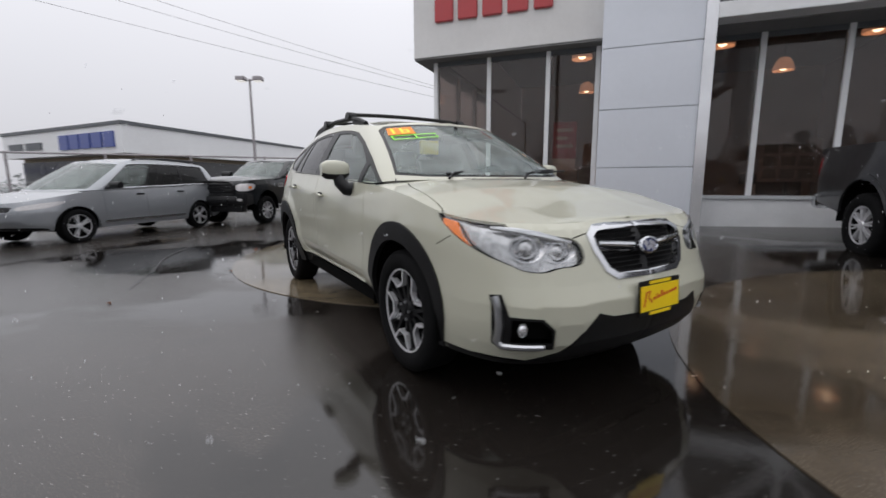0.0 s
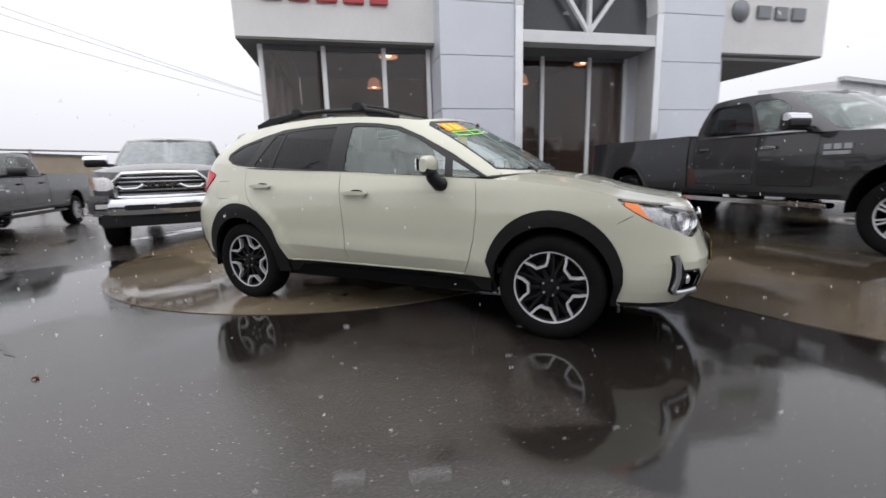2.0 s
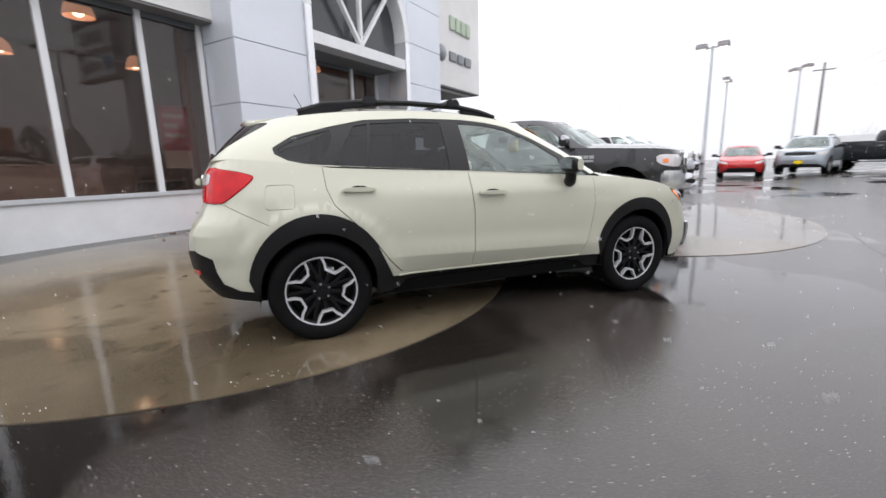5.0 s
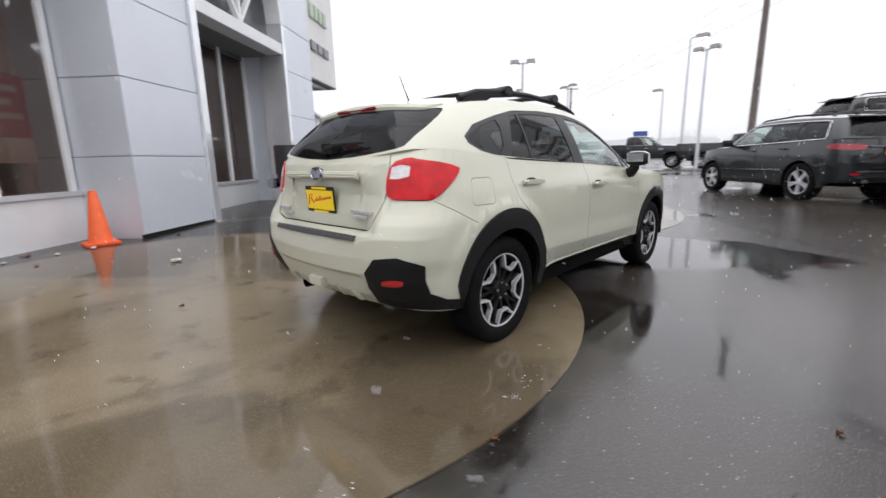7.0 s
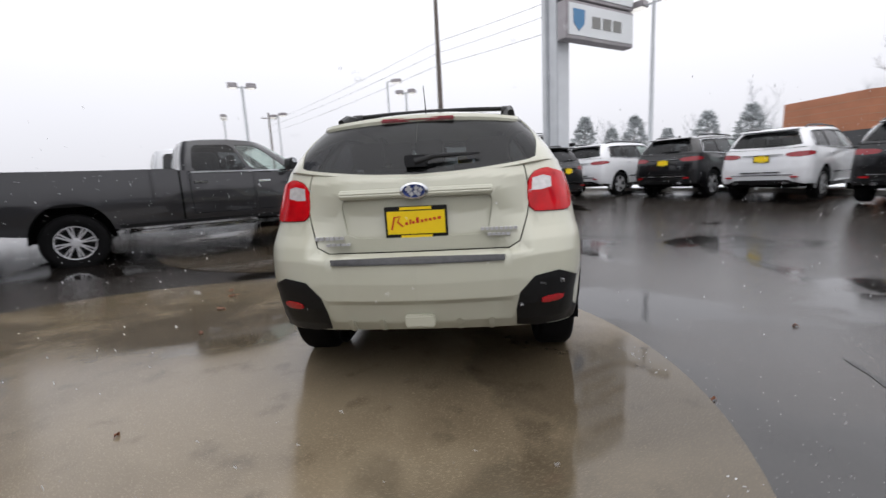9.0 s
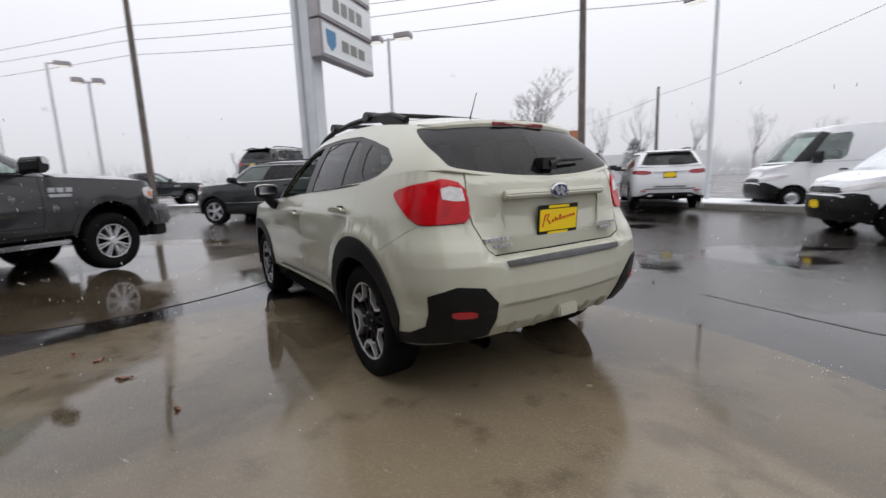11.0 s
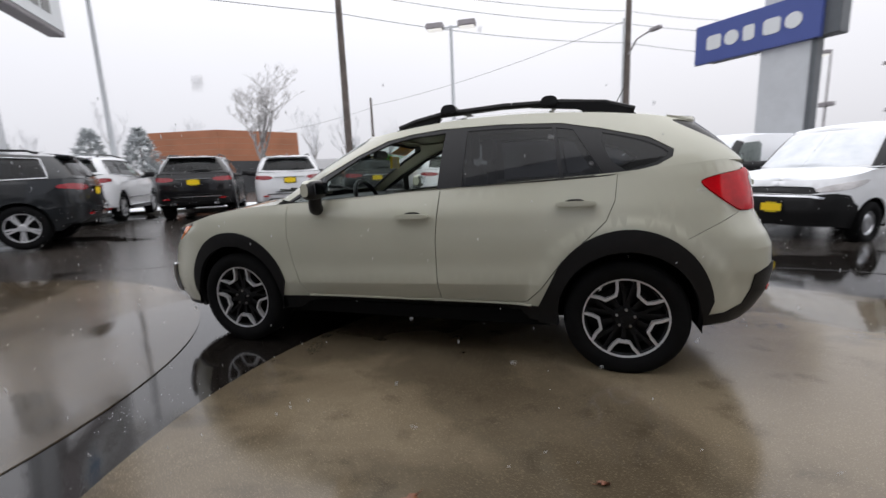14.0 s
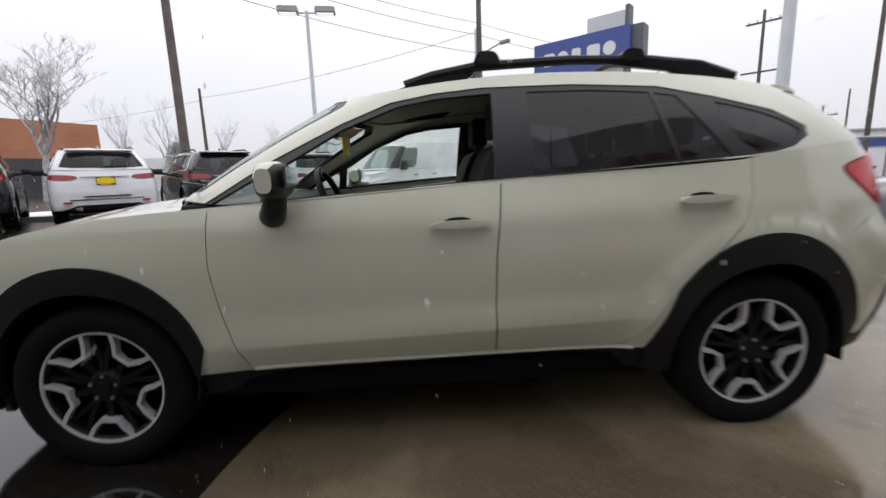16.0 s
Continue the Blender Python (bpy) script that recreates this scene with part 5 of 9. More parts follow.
for s in (1, -1):
    bm = bmesh.new()
    xf, yf = shell.xy(shell.uv("f", 0.668, 0.415)[0], 0.415)[0] + 0.012, s * 0.672
    bmesh.ops.create_uvsphere(bm, u_segments=16, v_segments=10, radius=0.032, matrix=Matrix.Translation((xf - 0.035, yf, 0.415)) @ Matrix.Diagonal((0.55, 0.8, 1, 1)))
    part("fog_lamp", bm, M["reflector"], CAR, "round fog lamp", smooth=True)
    bm = bmesh.new()
    pts = [("f", 0.764, 0.562), ("f", 0.750, 0.362), ("f", 0.735, 0.342), ("f", 0.560, 0.340)]
    line = []
    for (k0, a0, z0), (k1, a1, z1) in zip(pts, pts[1:]):
        for q in range(5):
            a, z = a0 + (a1 - a0) * q / 5, z0 + (z1 - z0) * q / 5
            x, y = shell.xy(shell.uv("f", a, z)[0], z)
            line.append((x + 0.008, s * (y + 0.004), z))
    tube(bm, line, [0.018] * 6 + [0.014] * (len(line) - 6), 8)
    part("fog_trim_bar", bm, M["chrome_dull"], CAR, "bright L-shaped fog lamp bar", smooth=True)
    # lamp units behind the headlight lens: a bowl, a round lens and a ring each
    for (yy, zz, rr, rx) in ((0.628, 0.752, 0.040, 1.28), (0.500, 0.736, 0.034, 1.5)):
        xo = shell.xy(shell.uv("f", yy, zz)[0], zz)[0] - 0.020
        face = Vector((0.86, s * 0.46, 0.20)).normalized()
        side = face.cross(Vector((0, 0, 1))).normalized()
        upv = side.cross(face)
        mid_p = Vector((xo, s * yy, zz))
        turn = Matrix(((side.x, face.x, upv.x, mid_p.x), (side.y, face.y, upv.y, mid_p.y), (side.z, face.z, upv.z, mid_p.z), (0, 0, 0, 1)))
        bm = bmesh.new()
        lathe(bm, [(rr * 0.70, -0.030), (rr * 1.15, -0.012), (rr * 1.45, 0.004), (rr * 1.50, 0.006)], 28)
        bmesh.ops.transform(bm, matrix=turn @ Matrix.Diagonal((rx, 1, 1, 1)), verts=bm.verts)
        part("lamp_bowl", bm, M["reflector"], CAR, "bright lamp reflector", smooth=True)
        bm = bmesh.new()
        bmesh.ops.create_uvsphere(bm, u_segments=20, v_segments=12, radius=rr, matrix=turn @ Matrix.Translation((0, -0.022, 0)) @ Matrix.Diagonal((1, 0.6, 1, 1)))
        part("projector_lens", bm, M["lamp_bezel"], CAR, smooth=True)
        bm = bmesh.new()
        tube(bm, [mid_p + (side * math.cos(a) + upv * math.sin(a)) * rr * 1.12 - face * 0.006 for a in [math.tau * k / 24 for k in range(25)]], 0.005, 6, caps=False)
        part("lamp_ring", bm, M["chrome"], CAR, smooth=True)
    line = []
    for a, z in ((0.735, 0.838), (0.66, 0.826), (0.58, 0.808), (0.50, 0.788), (0.43, 0.772)):
        x, y = shell.xy(shell.uv("f", a, z)[0], z)
        line.append((x - 0.012, s * y, z))
    bm = bmesh.new()
    tube(bm, line, [0.008, 0.015, 0.018, 0.015, 0.008], 8)
    part("lamp_brow", bm, M["chrome_dull"], CAR, "satin strip along the top of the headlight", smooth=True)
plate("front_plate", CAR, pose(2.244, 0.008, 0.508, 0, 0, 90) @ pose(0, 0, 0, -4, 0, 0))
plate("rear_plate", CAR, pose(-2.024, 0.0, 0.912, 0, 0, -90) @ pose(0, 0, 0, 4, 0, 0))
bm = bmesh.new()
prism(bm, [(-2.008, 1.034), (-2.036, 1.040), (-2.042, 1.060), (-2.032, 1.078), (-2.008, 1.084)], -0.385, 0.385)
part("tailgate_garnish", bm, M["khaki"], CAR, "khaki bar over the plate", bevel=0.006)
for n_bars, y0, dy, wd, z0, hh in ((6, 0.375, 0.026, 0.019, 0.838, 0.016), (5, 0.345, 0.026, 0.019, 0.806, 0.012), (8, -0.50, 0.023, 0.017, 0.858, 0.014), (5, -0.465, 0.023, 0.019, 0.830, 0.013)):
    bm = bmesh.new()
    for k in range(n_bars):
        box(bm, -2.040, -2.022, y0 + dy * k, y0 + dy * k + wd, z0, z0 + hh)
    part("model_badge", bm, M["rim_silver"], CAR)
# rear skid plate notches, exhaust
for y in (-0.36, -0.20, 0.20, 0.36):
    bm = bmesh.new()
    prism(bm, [(-2.035, 0.350), (-2.068, 0.385), (-2.098, 0.43), (-2.065, 0.42), (-2.0, 0.350)], y - 0.016, y + 0.016)
    part("skid_fin", bm, M["khaki"], CAR, bevel=0.006)
bm = boxed(-2.108, -2.03, -0.075, 0.075, 0.385, 0.45)
part("tow_cover", bm, M["khaki"], CAR, bevel=0.008)
bm = bmesh.new()
lathe(bm, [(0.030, 0.0), (0.036, 0.0), (0.036, 0.30), (0.030, 0.30)], 16, "Z")
bmesh.ops.transform(bm, matrix=pose(-1.93, 0.45, 0.285, 0, 90, 0), verts=bm.verts)
part("exhaust_tip", bm, M["gap"], CAR, smooth=True)

# underside and cabin
bm = boxed(-1.70, 1.95, -0.60, 0.60, 0.25, 0.33)
box(bm, -0.90, 0.92, -0.80, 0.80, 0.25, 0.34)
part("floor_pan", bm, M["gap"], CAR)
bm = bmesh.new()
vs = [(-0.9, -0.76, 0.42), (0.98, -0.76, 0.42), (0.98, 0.76, 0.42), (-0.9, 0.76, 0.42)]
box(bm, -0.9, 0.98, -0.76, 0.76, 0.38, 0.42)
box(bm, -1.92, -0.9, -0.60, 0.60, 0.70, 0.74)
box(bm, -0.93, -0.9, -0.76, 0.76, 0.42, 0.74)
for s in (1, -1):
    box(bm, -0.9, 0.95, min(s * 0.76, s * 0.79), max(s * 0.76, s * 0.79), 0.42, 0.99)
    box(bm, -1.85, -0.9, min(s * 0.60, s * 0.63), max(s * 0.60, s * 0.63), 0.70, 1.06)
part("cabin_floor", bm, M["cabin"], CAR)
bm = bmesh.new()
prism(bm, rounded([(1.08, 0.60), (0.62, 0.60), (0.58, 0.90), (0.66, 1.0), (0.82, 1.03), (1.10, 1.02)], 1), -0.76, 0.76)
part("dashboard", bm, M["cabin"], CAR, bevel=0.0)
for s in (1, -1):
    bm = seat_mesh(0.50, 0.66)
    bmesh.ops.transform(bm, matrix=pose(0.05, s * 0.37, 0.58), verts=bm.verts)
    part("front_seat", bm, M["seat"], CAR, "black cloth front seat", bevel=0.012)
for k, y in enumerate((-0.42, 0.0, 0.42)):
    bm = seat_mesh(0.40 if k != 1 else 0.34, 0.58)
    bmesh.ops.transform(bm, matrix=pose(-0.78, y, 0.60), verts=bm.verts)
    part("rear_seat", bm, M["seat"], CAR, "black cloth rear seat", bevel=0.012)
bm = bmesh.new()
ring = [(0.0, 0.175 * math.cos(a), 0.175 * math.sin(a)) for a in [math.tau * k / 24 for k in range(25)]]
tube(bm, ring, 0.016, 8, caps=False)
box(bm, -0.02, 0.02, -0.17, 0.17, -0.03, 0.03)
box(bm, -0.02, 0.02, -0.03, 0.03, -0.17, 0.0)
box(bm, 0.0, 0.25, -0.03, 0.03, -0.03, 0.03)
bmesh.ops.transform(bm, matrix=pose(0.46, 0.37, 0.985, 0, 22, 0), verts=bm.verts)
part("steering_wheel", bm, M["black"], CAR, smooth=True)
bm = boxed(0.50, 0.53, -0.115, 0.115, 1.325, 1.385)
box(bm, 0.52, 0.55, -0.015, 0.015, 1.37, 1.45)
part("inside_mirror", bm, M["black"], CAR, bevel=0.01)
bm = boxed(0.47, 0.492, -0.28, -0.13, 1.24, 1.34)
part("hang_tag", bm, M["plate_yellow"], CAR, "yellow paper tag hanging from the inside mirror")
# price digits and stripes on the windscreen
def on_screen(y, z, off=0.006):
    t, h = house.uv("f", abs(y), z)
    p = np.array(house(t, h))
    return Vector((p[0] + off, math.copysign(p[1], y), p[2] + off))


def decal(name, quads, mat):
    bm = bmesh.new()
    for q in quads:
        n = 4
        a, b, c, d = q
        grid = [[on_screen(*(tuple((a[i] * (1 - u) + b[i] * u) * (1 - v) + (d[i] * (1 - u) + c[i] * u) * v for i in (0, 1)))) for u in np.linspace(0, 1, n)] for v in np.linspace(0, 1, 3)]
        vs = [[bm.verts.new(p) for p in row] for row in grid]
        for i in range(2):
            for j in range(n - 1):
                bm.faces.new((vs[i][j], vs[i][j + 1], vs[i + 1][j + 1], vs[i + 1][j]))
    part(name, bm, mat, CAR)


decal("price_sticker", [[(-0.555, 1.351), (-0.375, 1.368), (-0.365, 1.424), (-0.525, 1.411)]], M["sticker_orange"])
decal("price_digits", [[(-0.520, 1.364), (-0.502, 1.366), (-0.492, 1.408), (-0.510, 1.406)], [(-0.465, 1.368), (-0.447, 1.370), (-0.437, 1.414), (-0.455, 1.412)], [(-0.450, 1.372), (-0.410, 1.376), (-0.405, 1.384), (-0.448, 1.380)], [(-0.420, 1.376), (-0.405, 1.378), (-0.401, 1.396), (-0.416, 1.394)], [(-0.445, 1.392), (-0.401, 1.396), (-0.399, 1.403), (-0.443, 1.399)]], M["sticker_yellow"])
decal("price_tape", [[(-0.550, 1.314), (-0.235, 1.344), (-0.235, 1.349), (-0.550, 1.319)], [(-0.550, 1.341), (-0.235, 1.371), (-0.235, 1.376), (-0.550, 1.346)],
                     [(-0.550, 1.314), (-0.540, 1.315), (-0.540, 1.344), (-0.550, 1.343)], [(-0.400, 1.328), (-0.387, 1.329), (-0.387, 1.358), (-0.400, 1.357)], [(-0.245, 1.343), (-0.235, 1.344), (-0.235, 1.373), (-0.245, 1.372)]], M["sticker_green"])
for s in (1, -1):
    for x in (XW, -XW):
        make_wheel("wheel", CAR, pose(x, s * 0.765, RW, 0, 0, 0 if s > 0 else 180) @ pose(0, 0, 0, 0, (33 if x > 0 else 33) if s > 0 else (23 if x > 0 else 45), 0), RW, 0.215, 0.232, "trim")
        wheel_well(CAR, x, 0.378, s * 0.60, s * 0.872, 0.362)


# ---- ground and pads ----
FA = radians(38)
FU, FD = Vector((math.cos(FA), math.sin(FA), 0)), Vector((-math.sin(FA), math.cos(FA), 0))


def height(x, y):
    """The lot tilts gently across, and rises a little to the building's foot; level under the crossover."""
    u, d = x * FU.x + y * FU.y, x * FD.x + y * FD.y
    s = min(max((d - 1) / 4, 0), 1)
    near = min(max((u + 4.5) / 2.0, 0), 1) * min(max((16 - u) / 4.0, 0), 1)
    h = 0.14 * s * s * (3 - 2 * s) * near
    r = min(max((math.hypot(x + 0.5, y) - 3.2) / 5.0, 0), 1)
    r = r * r * (3 - 2 * r)
    q = min(max((0.8 * x - 0.6 * y - 8.2) / 2.6, 0), 1)
    return h + r * (0.015 * min(max(x, -14), 12) + 0.008 * min(max(y, -14), 8)) + 0.13 * q * q * (3 - 2 * q)


coords = [-1500, -600, -250, -120, -70, -45, -32, -24] + list(np.arange(-18, 18.1, 0.75)) + [24, 32, 45, 70, 120, 250, 600, 1500]
bm = bmesh.new()
rows = [[bm.verts.new((x, y, height(x, y))) for x in coords] for y in coords]
for a, b in zip(rows, rows[1:]):
    for i in range(len(coords) - 1):
        bm.faces.new((a[i], a[i + 1], b[i + 1], b[i]))
tagged(part("ground", bm, M["asphalt"], smooth=True), "wet dark asphalt lot with puddles", "ground", kind="structure")


def pad(name, cx, cy, r, label, mat):
    """A round concrete slab, a little proud, that follows the ground."""
    bm = bmesh.new()
    mid = bm.verts.new((cx, cy, height(cx, cy) + 0.007))
    prev = None
    n = 96
    rings = [(0.12, 0.007), (0.3, 0.007), (0.5, 0.007), (0.7, 0.007), (0.85, 0.007), (0.95, 0.007), (0.98, 0.007), (0.999, 0.007), (1.0, -0.05)]
    for q, dz in rings:
        ring = []
        for k in range(n):
            a = math.tau * k / n
            x, y = cx + r * q * math.cos(a), cy + r * q * math.sin(a)
            ring.append(bm.verts.new((x, y, height(x, y) + dz)))
        for k in range(n):
            if prev is None:
                bm.faces.new((mid, ring[k], ring[(k + 1) % n]))
            else:
                bm.faces.new((prev[k], ring[k], ring[(k + 1) % n], prev[(k + 1) % n]))
        prev = ring
    tagged(part(name, bm, mat, smooth=True), label, "paving", kind="structure")


pad("pavement_1", -1.95, 1.47, 2.87, "round wet tan concrete pad", M["concrete"])
pad("pavement_2", 4.28, 2.63, 3.02, "round wet brown concrete pad, toned darker for the mirrored showroom", M["concrete_dimmed"])

# ---- dealership building ----
FM = Matrix(((FU.x, FD.x, 0, 0), (FU.y, FD.y, 0, 0), (0, 0, 1, 0), (0, 0, 0, 1)))  # local x along the facade, local y into the building
B = thing("dealership_building", "grey dealership with glass showroom and pale metal entrance piers", "building", FM, kind="structure")


def bpart(name, mat, boxes, label="", bevel=0.0):
    bm = bmesh.new()
    for b in boxes:
        box(bm, *b)
    return part(name, bm, mat, B, label, bevel=bevel)


HEAD, BASE = 3.62, -0.2
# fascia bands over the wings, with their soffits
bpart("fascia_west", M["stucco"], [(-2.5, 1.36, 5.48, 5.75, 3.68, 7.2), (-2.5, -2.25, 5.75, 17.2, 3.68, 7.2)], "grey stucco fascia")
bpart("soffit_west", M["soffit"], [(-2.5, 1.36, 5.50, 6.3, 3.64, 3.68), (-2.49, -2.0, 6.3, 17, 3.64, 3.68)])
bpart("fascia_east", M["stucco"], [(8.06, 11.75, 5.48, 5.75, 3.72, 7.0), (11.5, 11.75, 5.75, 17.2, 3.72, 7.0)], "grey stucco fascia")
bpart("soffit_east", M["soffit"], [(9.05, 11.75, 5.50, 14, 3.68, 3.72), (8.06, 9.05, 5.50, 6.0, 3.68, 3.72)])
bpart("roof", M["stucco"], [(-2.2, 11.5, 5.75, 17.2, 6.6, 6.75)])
bpart("wall_back", M["shop_wall"], [(-2.2, 11.0, 16.8, 17.0, BASE, 6.6)])
bpart("showroom_floor", M["shop_floor"], [(-2.1, 8.9, 5.9, 16.8, 0.16, 0.2)])
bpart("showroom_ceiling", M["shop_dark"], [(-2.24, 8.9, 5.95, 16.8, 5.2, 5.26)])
bpart("wall_east_side", M["stucco"], [(8.9, 9.05, 6.05, 16.8, BASE, 5.2)])
# low walls under the windows
bpart("sill_wall_west", M["white_paint"], [(-2.2, 1.36, 5.78, 5.98, BASE, 0.76), (-2.2, -2.0, 5.98, 13.6, BASE, 0.76)], "white painted low wall")
bpart("sill_west", M["pole_white"], [(-2.23, 1.36, 5.74, 6.0, 0.76, 0.82), (-2.23, -1.97, 6.0, 13.6, 0.76, 0.82)], "pale metal sill")
# piers of the entrance, in panels
for k, (u0, u1) in enumerate(((1.36, 2.93), (6.42, 8.06))):
    zs = [BASE, 1.27, 2.29, 3.33, 4.34, 5.36, 6.38, 7.40, 8.2]
    bpart("pier_core", M["joint"], [(u0 + 0.02, u1 - 0.02, 4.98, 6.4, BASE, 8.2)])
    for z0, z1 in zip(zs, zs[1:]):
        bpart("pier_panel", M["panel"], [(u0, u1, 4.95, 6.42, z0 + 0.004, z1 - 0.004)], "pale blue-grey metal panel", bevel=0.008)
# white portal frame
bpart("portal_post", M["polished"], [(2.93, 3.10, 4.90, 5.5, BASE, 4.3)], "white metal portal post", bevel=0.008)
bpart("portal_post", M["polished"], [(6.25, 6.42, 4.90, 5.5, BASE, 4.3)], "white metal portal post", bevel=0.008)
bpart("portal_lintel", M["white_paint"], [(3.10, 6.25, 4.92, 5.4, 3.62, 3.86)], "white metal portal lintel", bevel=0.008)
bm = bmesh.new()
cx, ca = 4.675, 1.66
outer = [(cx + 1.745 * math.cos(a), 4.3 + 1.745 * math.sin(a)) for a in np.linspace(0, math.pi, 25)]
innr = [(cx + 1.575 * math.cos(a), 4.3 + 1.575 * math.sin(a)) for a in np.linspace(0, math.pi, 25)]
for i in range(24):
    prism(bm, [outer[i], outer[i + 1], innr[i + 1], innr[i]], 4.90, 5.4)
part("portal_arch", bm, M["white_paint"], B, "white metal arch")
bm = bmesh.new()
strip(bm, [(cx, 3.86), (cx, 5.9)], 0.075, 5.0, 5.09)
for s in (1, -1):
    strip(bm, [(cx, 3.88), (cx + s * 1.15, 5.38)], 0.075, 5.0, 5.09)
part("fan_bars", bm, M["white_paint"], B, "white fan-shaped glazing bars")
bpart("arch_glass", M["far_dark"], [(3.0, 6.35, 5.25, 5.30, 3.86, 6.2)], "dark arched window")
bm = bmesh.new()
ring = [(cx + 1.75 * math.cos(a), 4.3 + 1.75 * math.sin(a)) for a in np.linspace(0, math.pi, 25)]
prism(bm, [(6.43, 4.2), (6.43, 8.2), (2.92, 8.2), (2.92, 4.2)][:0] + [(2.92, 8.2), (2.92, 4.3)] + ring[::-1] + [(6.43, 4.3), (6.43, 8.2)], 4.955, 5.3)
part("arch_spandrel", bm, M["panel"], B, "pale metal panel over the arch")
# entrance recess: side walls, glazed front
bpart("recess_wall", M["panel"], [(2.95, 3.08, 5.5, 6.04, BASE, 3.64)])
bpart("recess_wall", M["panel"], [(6.27, 6.40, 5.5, 6.04, BASE, 3.64)])
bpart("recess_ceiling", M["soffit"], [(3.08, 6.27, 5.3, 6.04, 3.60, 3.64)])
bpart("sill_wall_entrance", M["white_paint"], [(3.08, 6.27, 5.86, 6.04, BASE, 0.70)], "white painted low wall")
bpart("sill_entrance", M["pole_white"], [(3.08, 6.27, 5.82, 6.06, 0.70, 0.76)])
bpart("wall_step", M["black"], [(1.30, 3.1, 4.93, 4.949, BASE, 0.20), (6.3, 8.1, 4.93, 4.949, BASE, 0.2)], "dark wet plinth")


def window(name, us, d, z0, z1, label, head=3.62):
    """A shopfront window: white uprights, head and panes."""
    w = tagged(new(name), label, "window", kind="structure")
    w.matrix_world = FM
    for u in us:
        bm = boxed(u - 0.045, u + 0.045, d - 0.05, d + 0.06, z0, z1)
        part("mullion", bm, M["white_paint"], w, "white window upright", bevel=0.006)
    bm = boxed(us[0], us[-1], d - 0.03, d + 0.05, z1 - 0.09, z1)
    part("head_rail", bm, M["sign_dark"], w)
    for a, b in zip(us, us[1:]):
        bm = boxed(a + 0.045, b - 0.045, d, d + 0.008, z0, z1 - 0.09)
        ob = part("pane", bm, M["shop_glass"], w)
        ob.visible_shadow = False


window("window_1", [-2.13, -0.91, 0.33, 1.29], 5.86, 0.80, 3.64, "showroom window with white uprights")
window("window_2", [3.13, 4.02, 5.24, 6.22], 5.93, 0.76, 3.60, "entrance window with white uprights")
window("window_3", [8.1, 9.0], 5.95, 0.3, 3.68, "narrow window beside the pier")
side = tagged(new("window_4"), "side window of the showroom", "window", kind="structure")
side.matrix_world = FM
for d in (5.92, 7.4, 8.9, 10.4):
    part("mullion", boxed(-2.18, -2.08, d - 0.05, d + 0.05, 0.82, 3.64), M["white_paint"], side, bevel=0.006)
for d in (5.92, 7.4, 8.9):
    ob = part("pane", boxed(-2.14, -2.132, d + 0.05, d + 1.43, 0.82, 3.64), M["shop_glass"], side)
    ob.visible_shadow = False
bpart("wall_west_side", M["stucco"], [(-2.2, -2.0, 10.4, 16.8, BASE, 3.66)])
bpart("pier_back", M["shop_wall"], [(1.30, 3.06, 6.42, 6.6, BASE, 3.7), (6.3, 8.1, 6.42, 6.6, BASE, 3.7)])
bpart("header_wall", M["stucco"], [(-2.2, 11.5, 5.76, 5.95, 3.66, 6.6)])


# showroom inside
def pendant(u, d, z):
    p = thing("pendant_lamp", "glowing copper pendant lamp hanging in the showroom", "lamp", FM @ pose(u, d, 0), "showroom pendants")
    bm = bmesh.new()
    lathe(bm, [(0.04, z + 0.36), (0.12, z + 0.34), (0.20, z + 0.24), (0.25, z + 0.09), (0.27, z - 0.02), (0.258, z - 0.02), (0.237, z + 0.09), (0.19, z + 0.23)], 20, "Z")
    part("shade", bm, M["lamp_copper"], p, "copper glass shade", smooth=True)
    bm = bmesh.new()
    bmesh.ops.create_uvsphere(bm, u_segments=12, v_segments=8, radius=0.11, matrix=Matrix.Translation((0, 0, z + 0.09)))
    part("bulb", bm, M["bulb"], p, "warm glowing bulb", smooth=True)
    bm = bmesh.new()
    tube(bm, [(0, 0, z + 0.35), (0, 0, 5.2)], 0.007, 6)
    part("cord", bm, M["black"], p)
    return p


pendant(0.80, 9.0, 4.25)
pendant(0.75, 13.6, 4.25)
pendant(4.03, 9.1, 4.25)
pendant(6.95, 9.1, 4.25)
pendant(6.3, 12.4, 4.25)
pendant(3.6, 13.0, 4.25)
pn = thing("low_partition", "beige waist-high partition behind the showroom glass", "partition", FM @ pose(-1.2, 6.06, 0.2))
part("panel", boxed(-0.74, 0.80, 0.0, 0.05, 0.08, 1.06), M["beige_panel"], pn, bevel=0.006)
part("top_rail", boxed(-0.76, 0.82, -0.01, 0.06, 1.062, 1.09), M["shop_wall"], pn, bevel=0.004)
for x in (-0.70, 0.72):
    part("foot", boxed(x, x + 0.04, -0.10, 0.16, 0.0, 0.078), M["shop_dark"], pn)
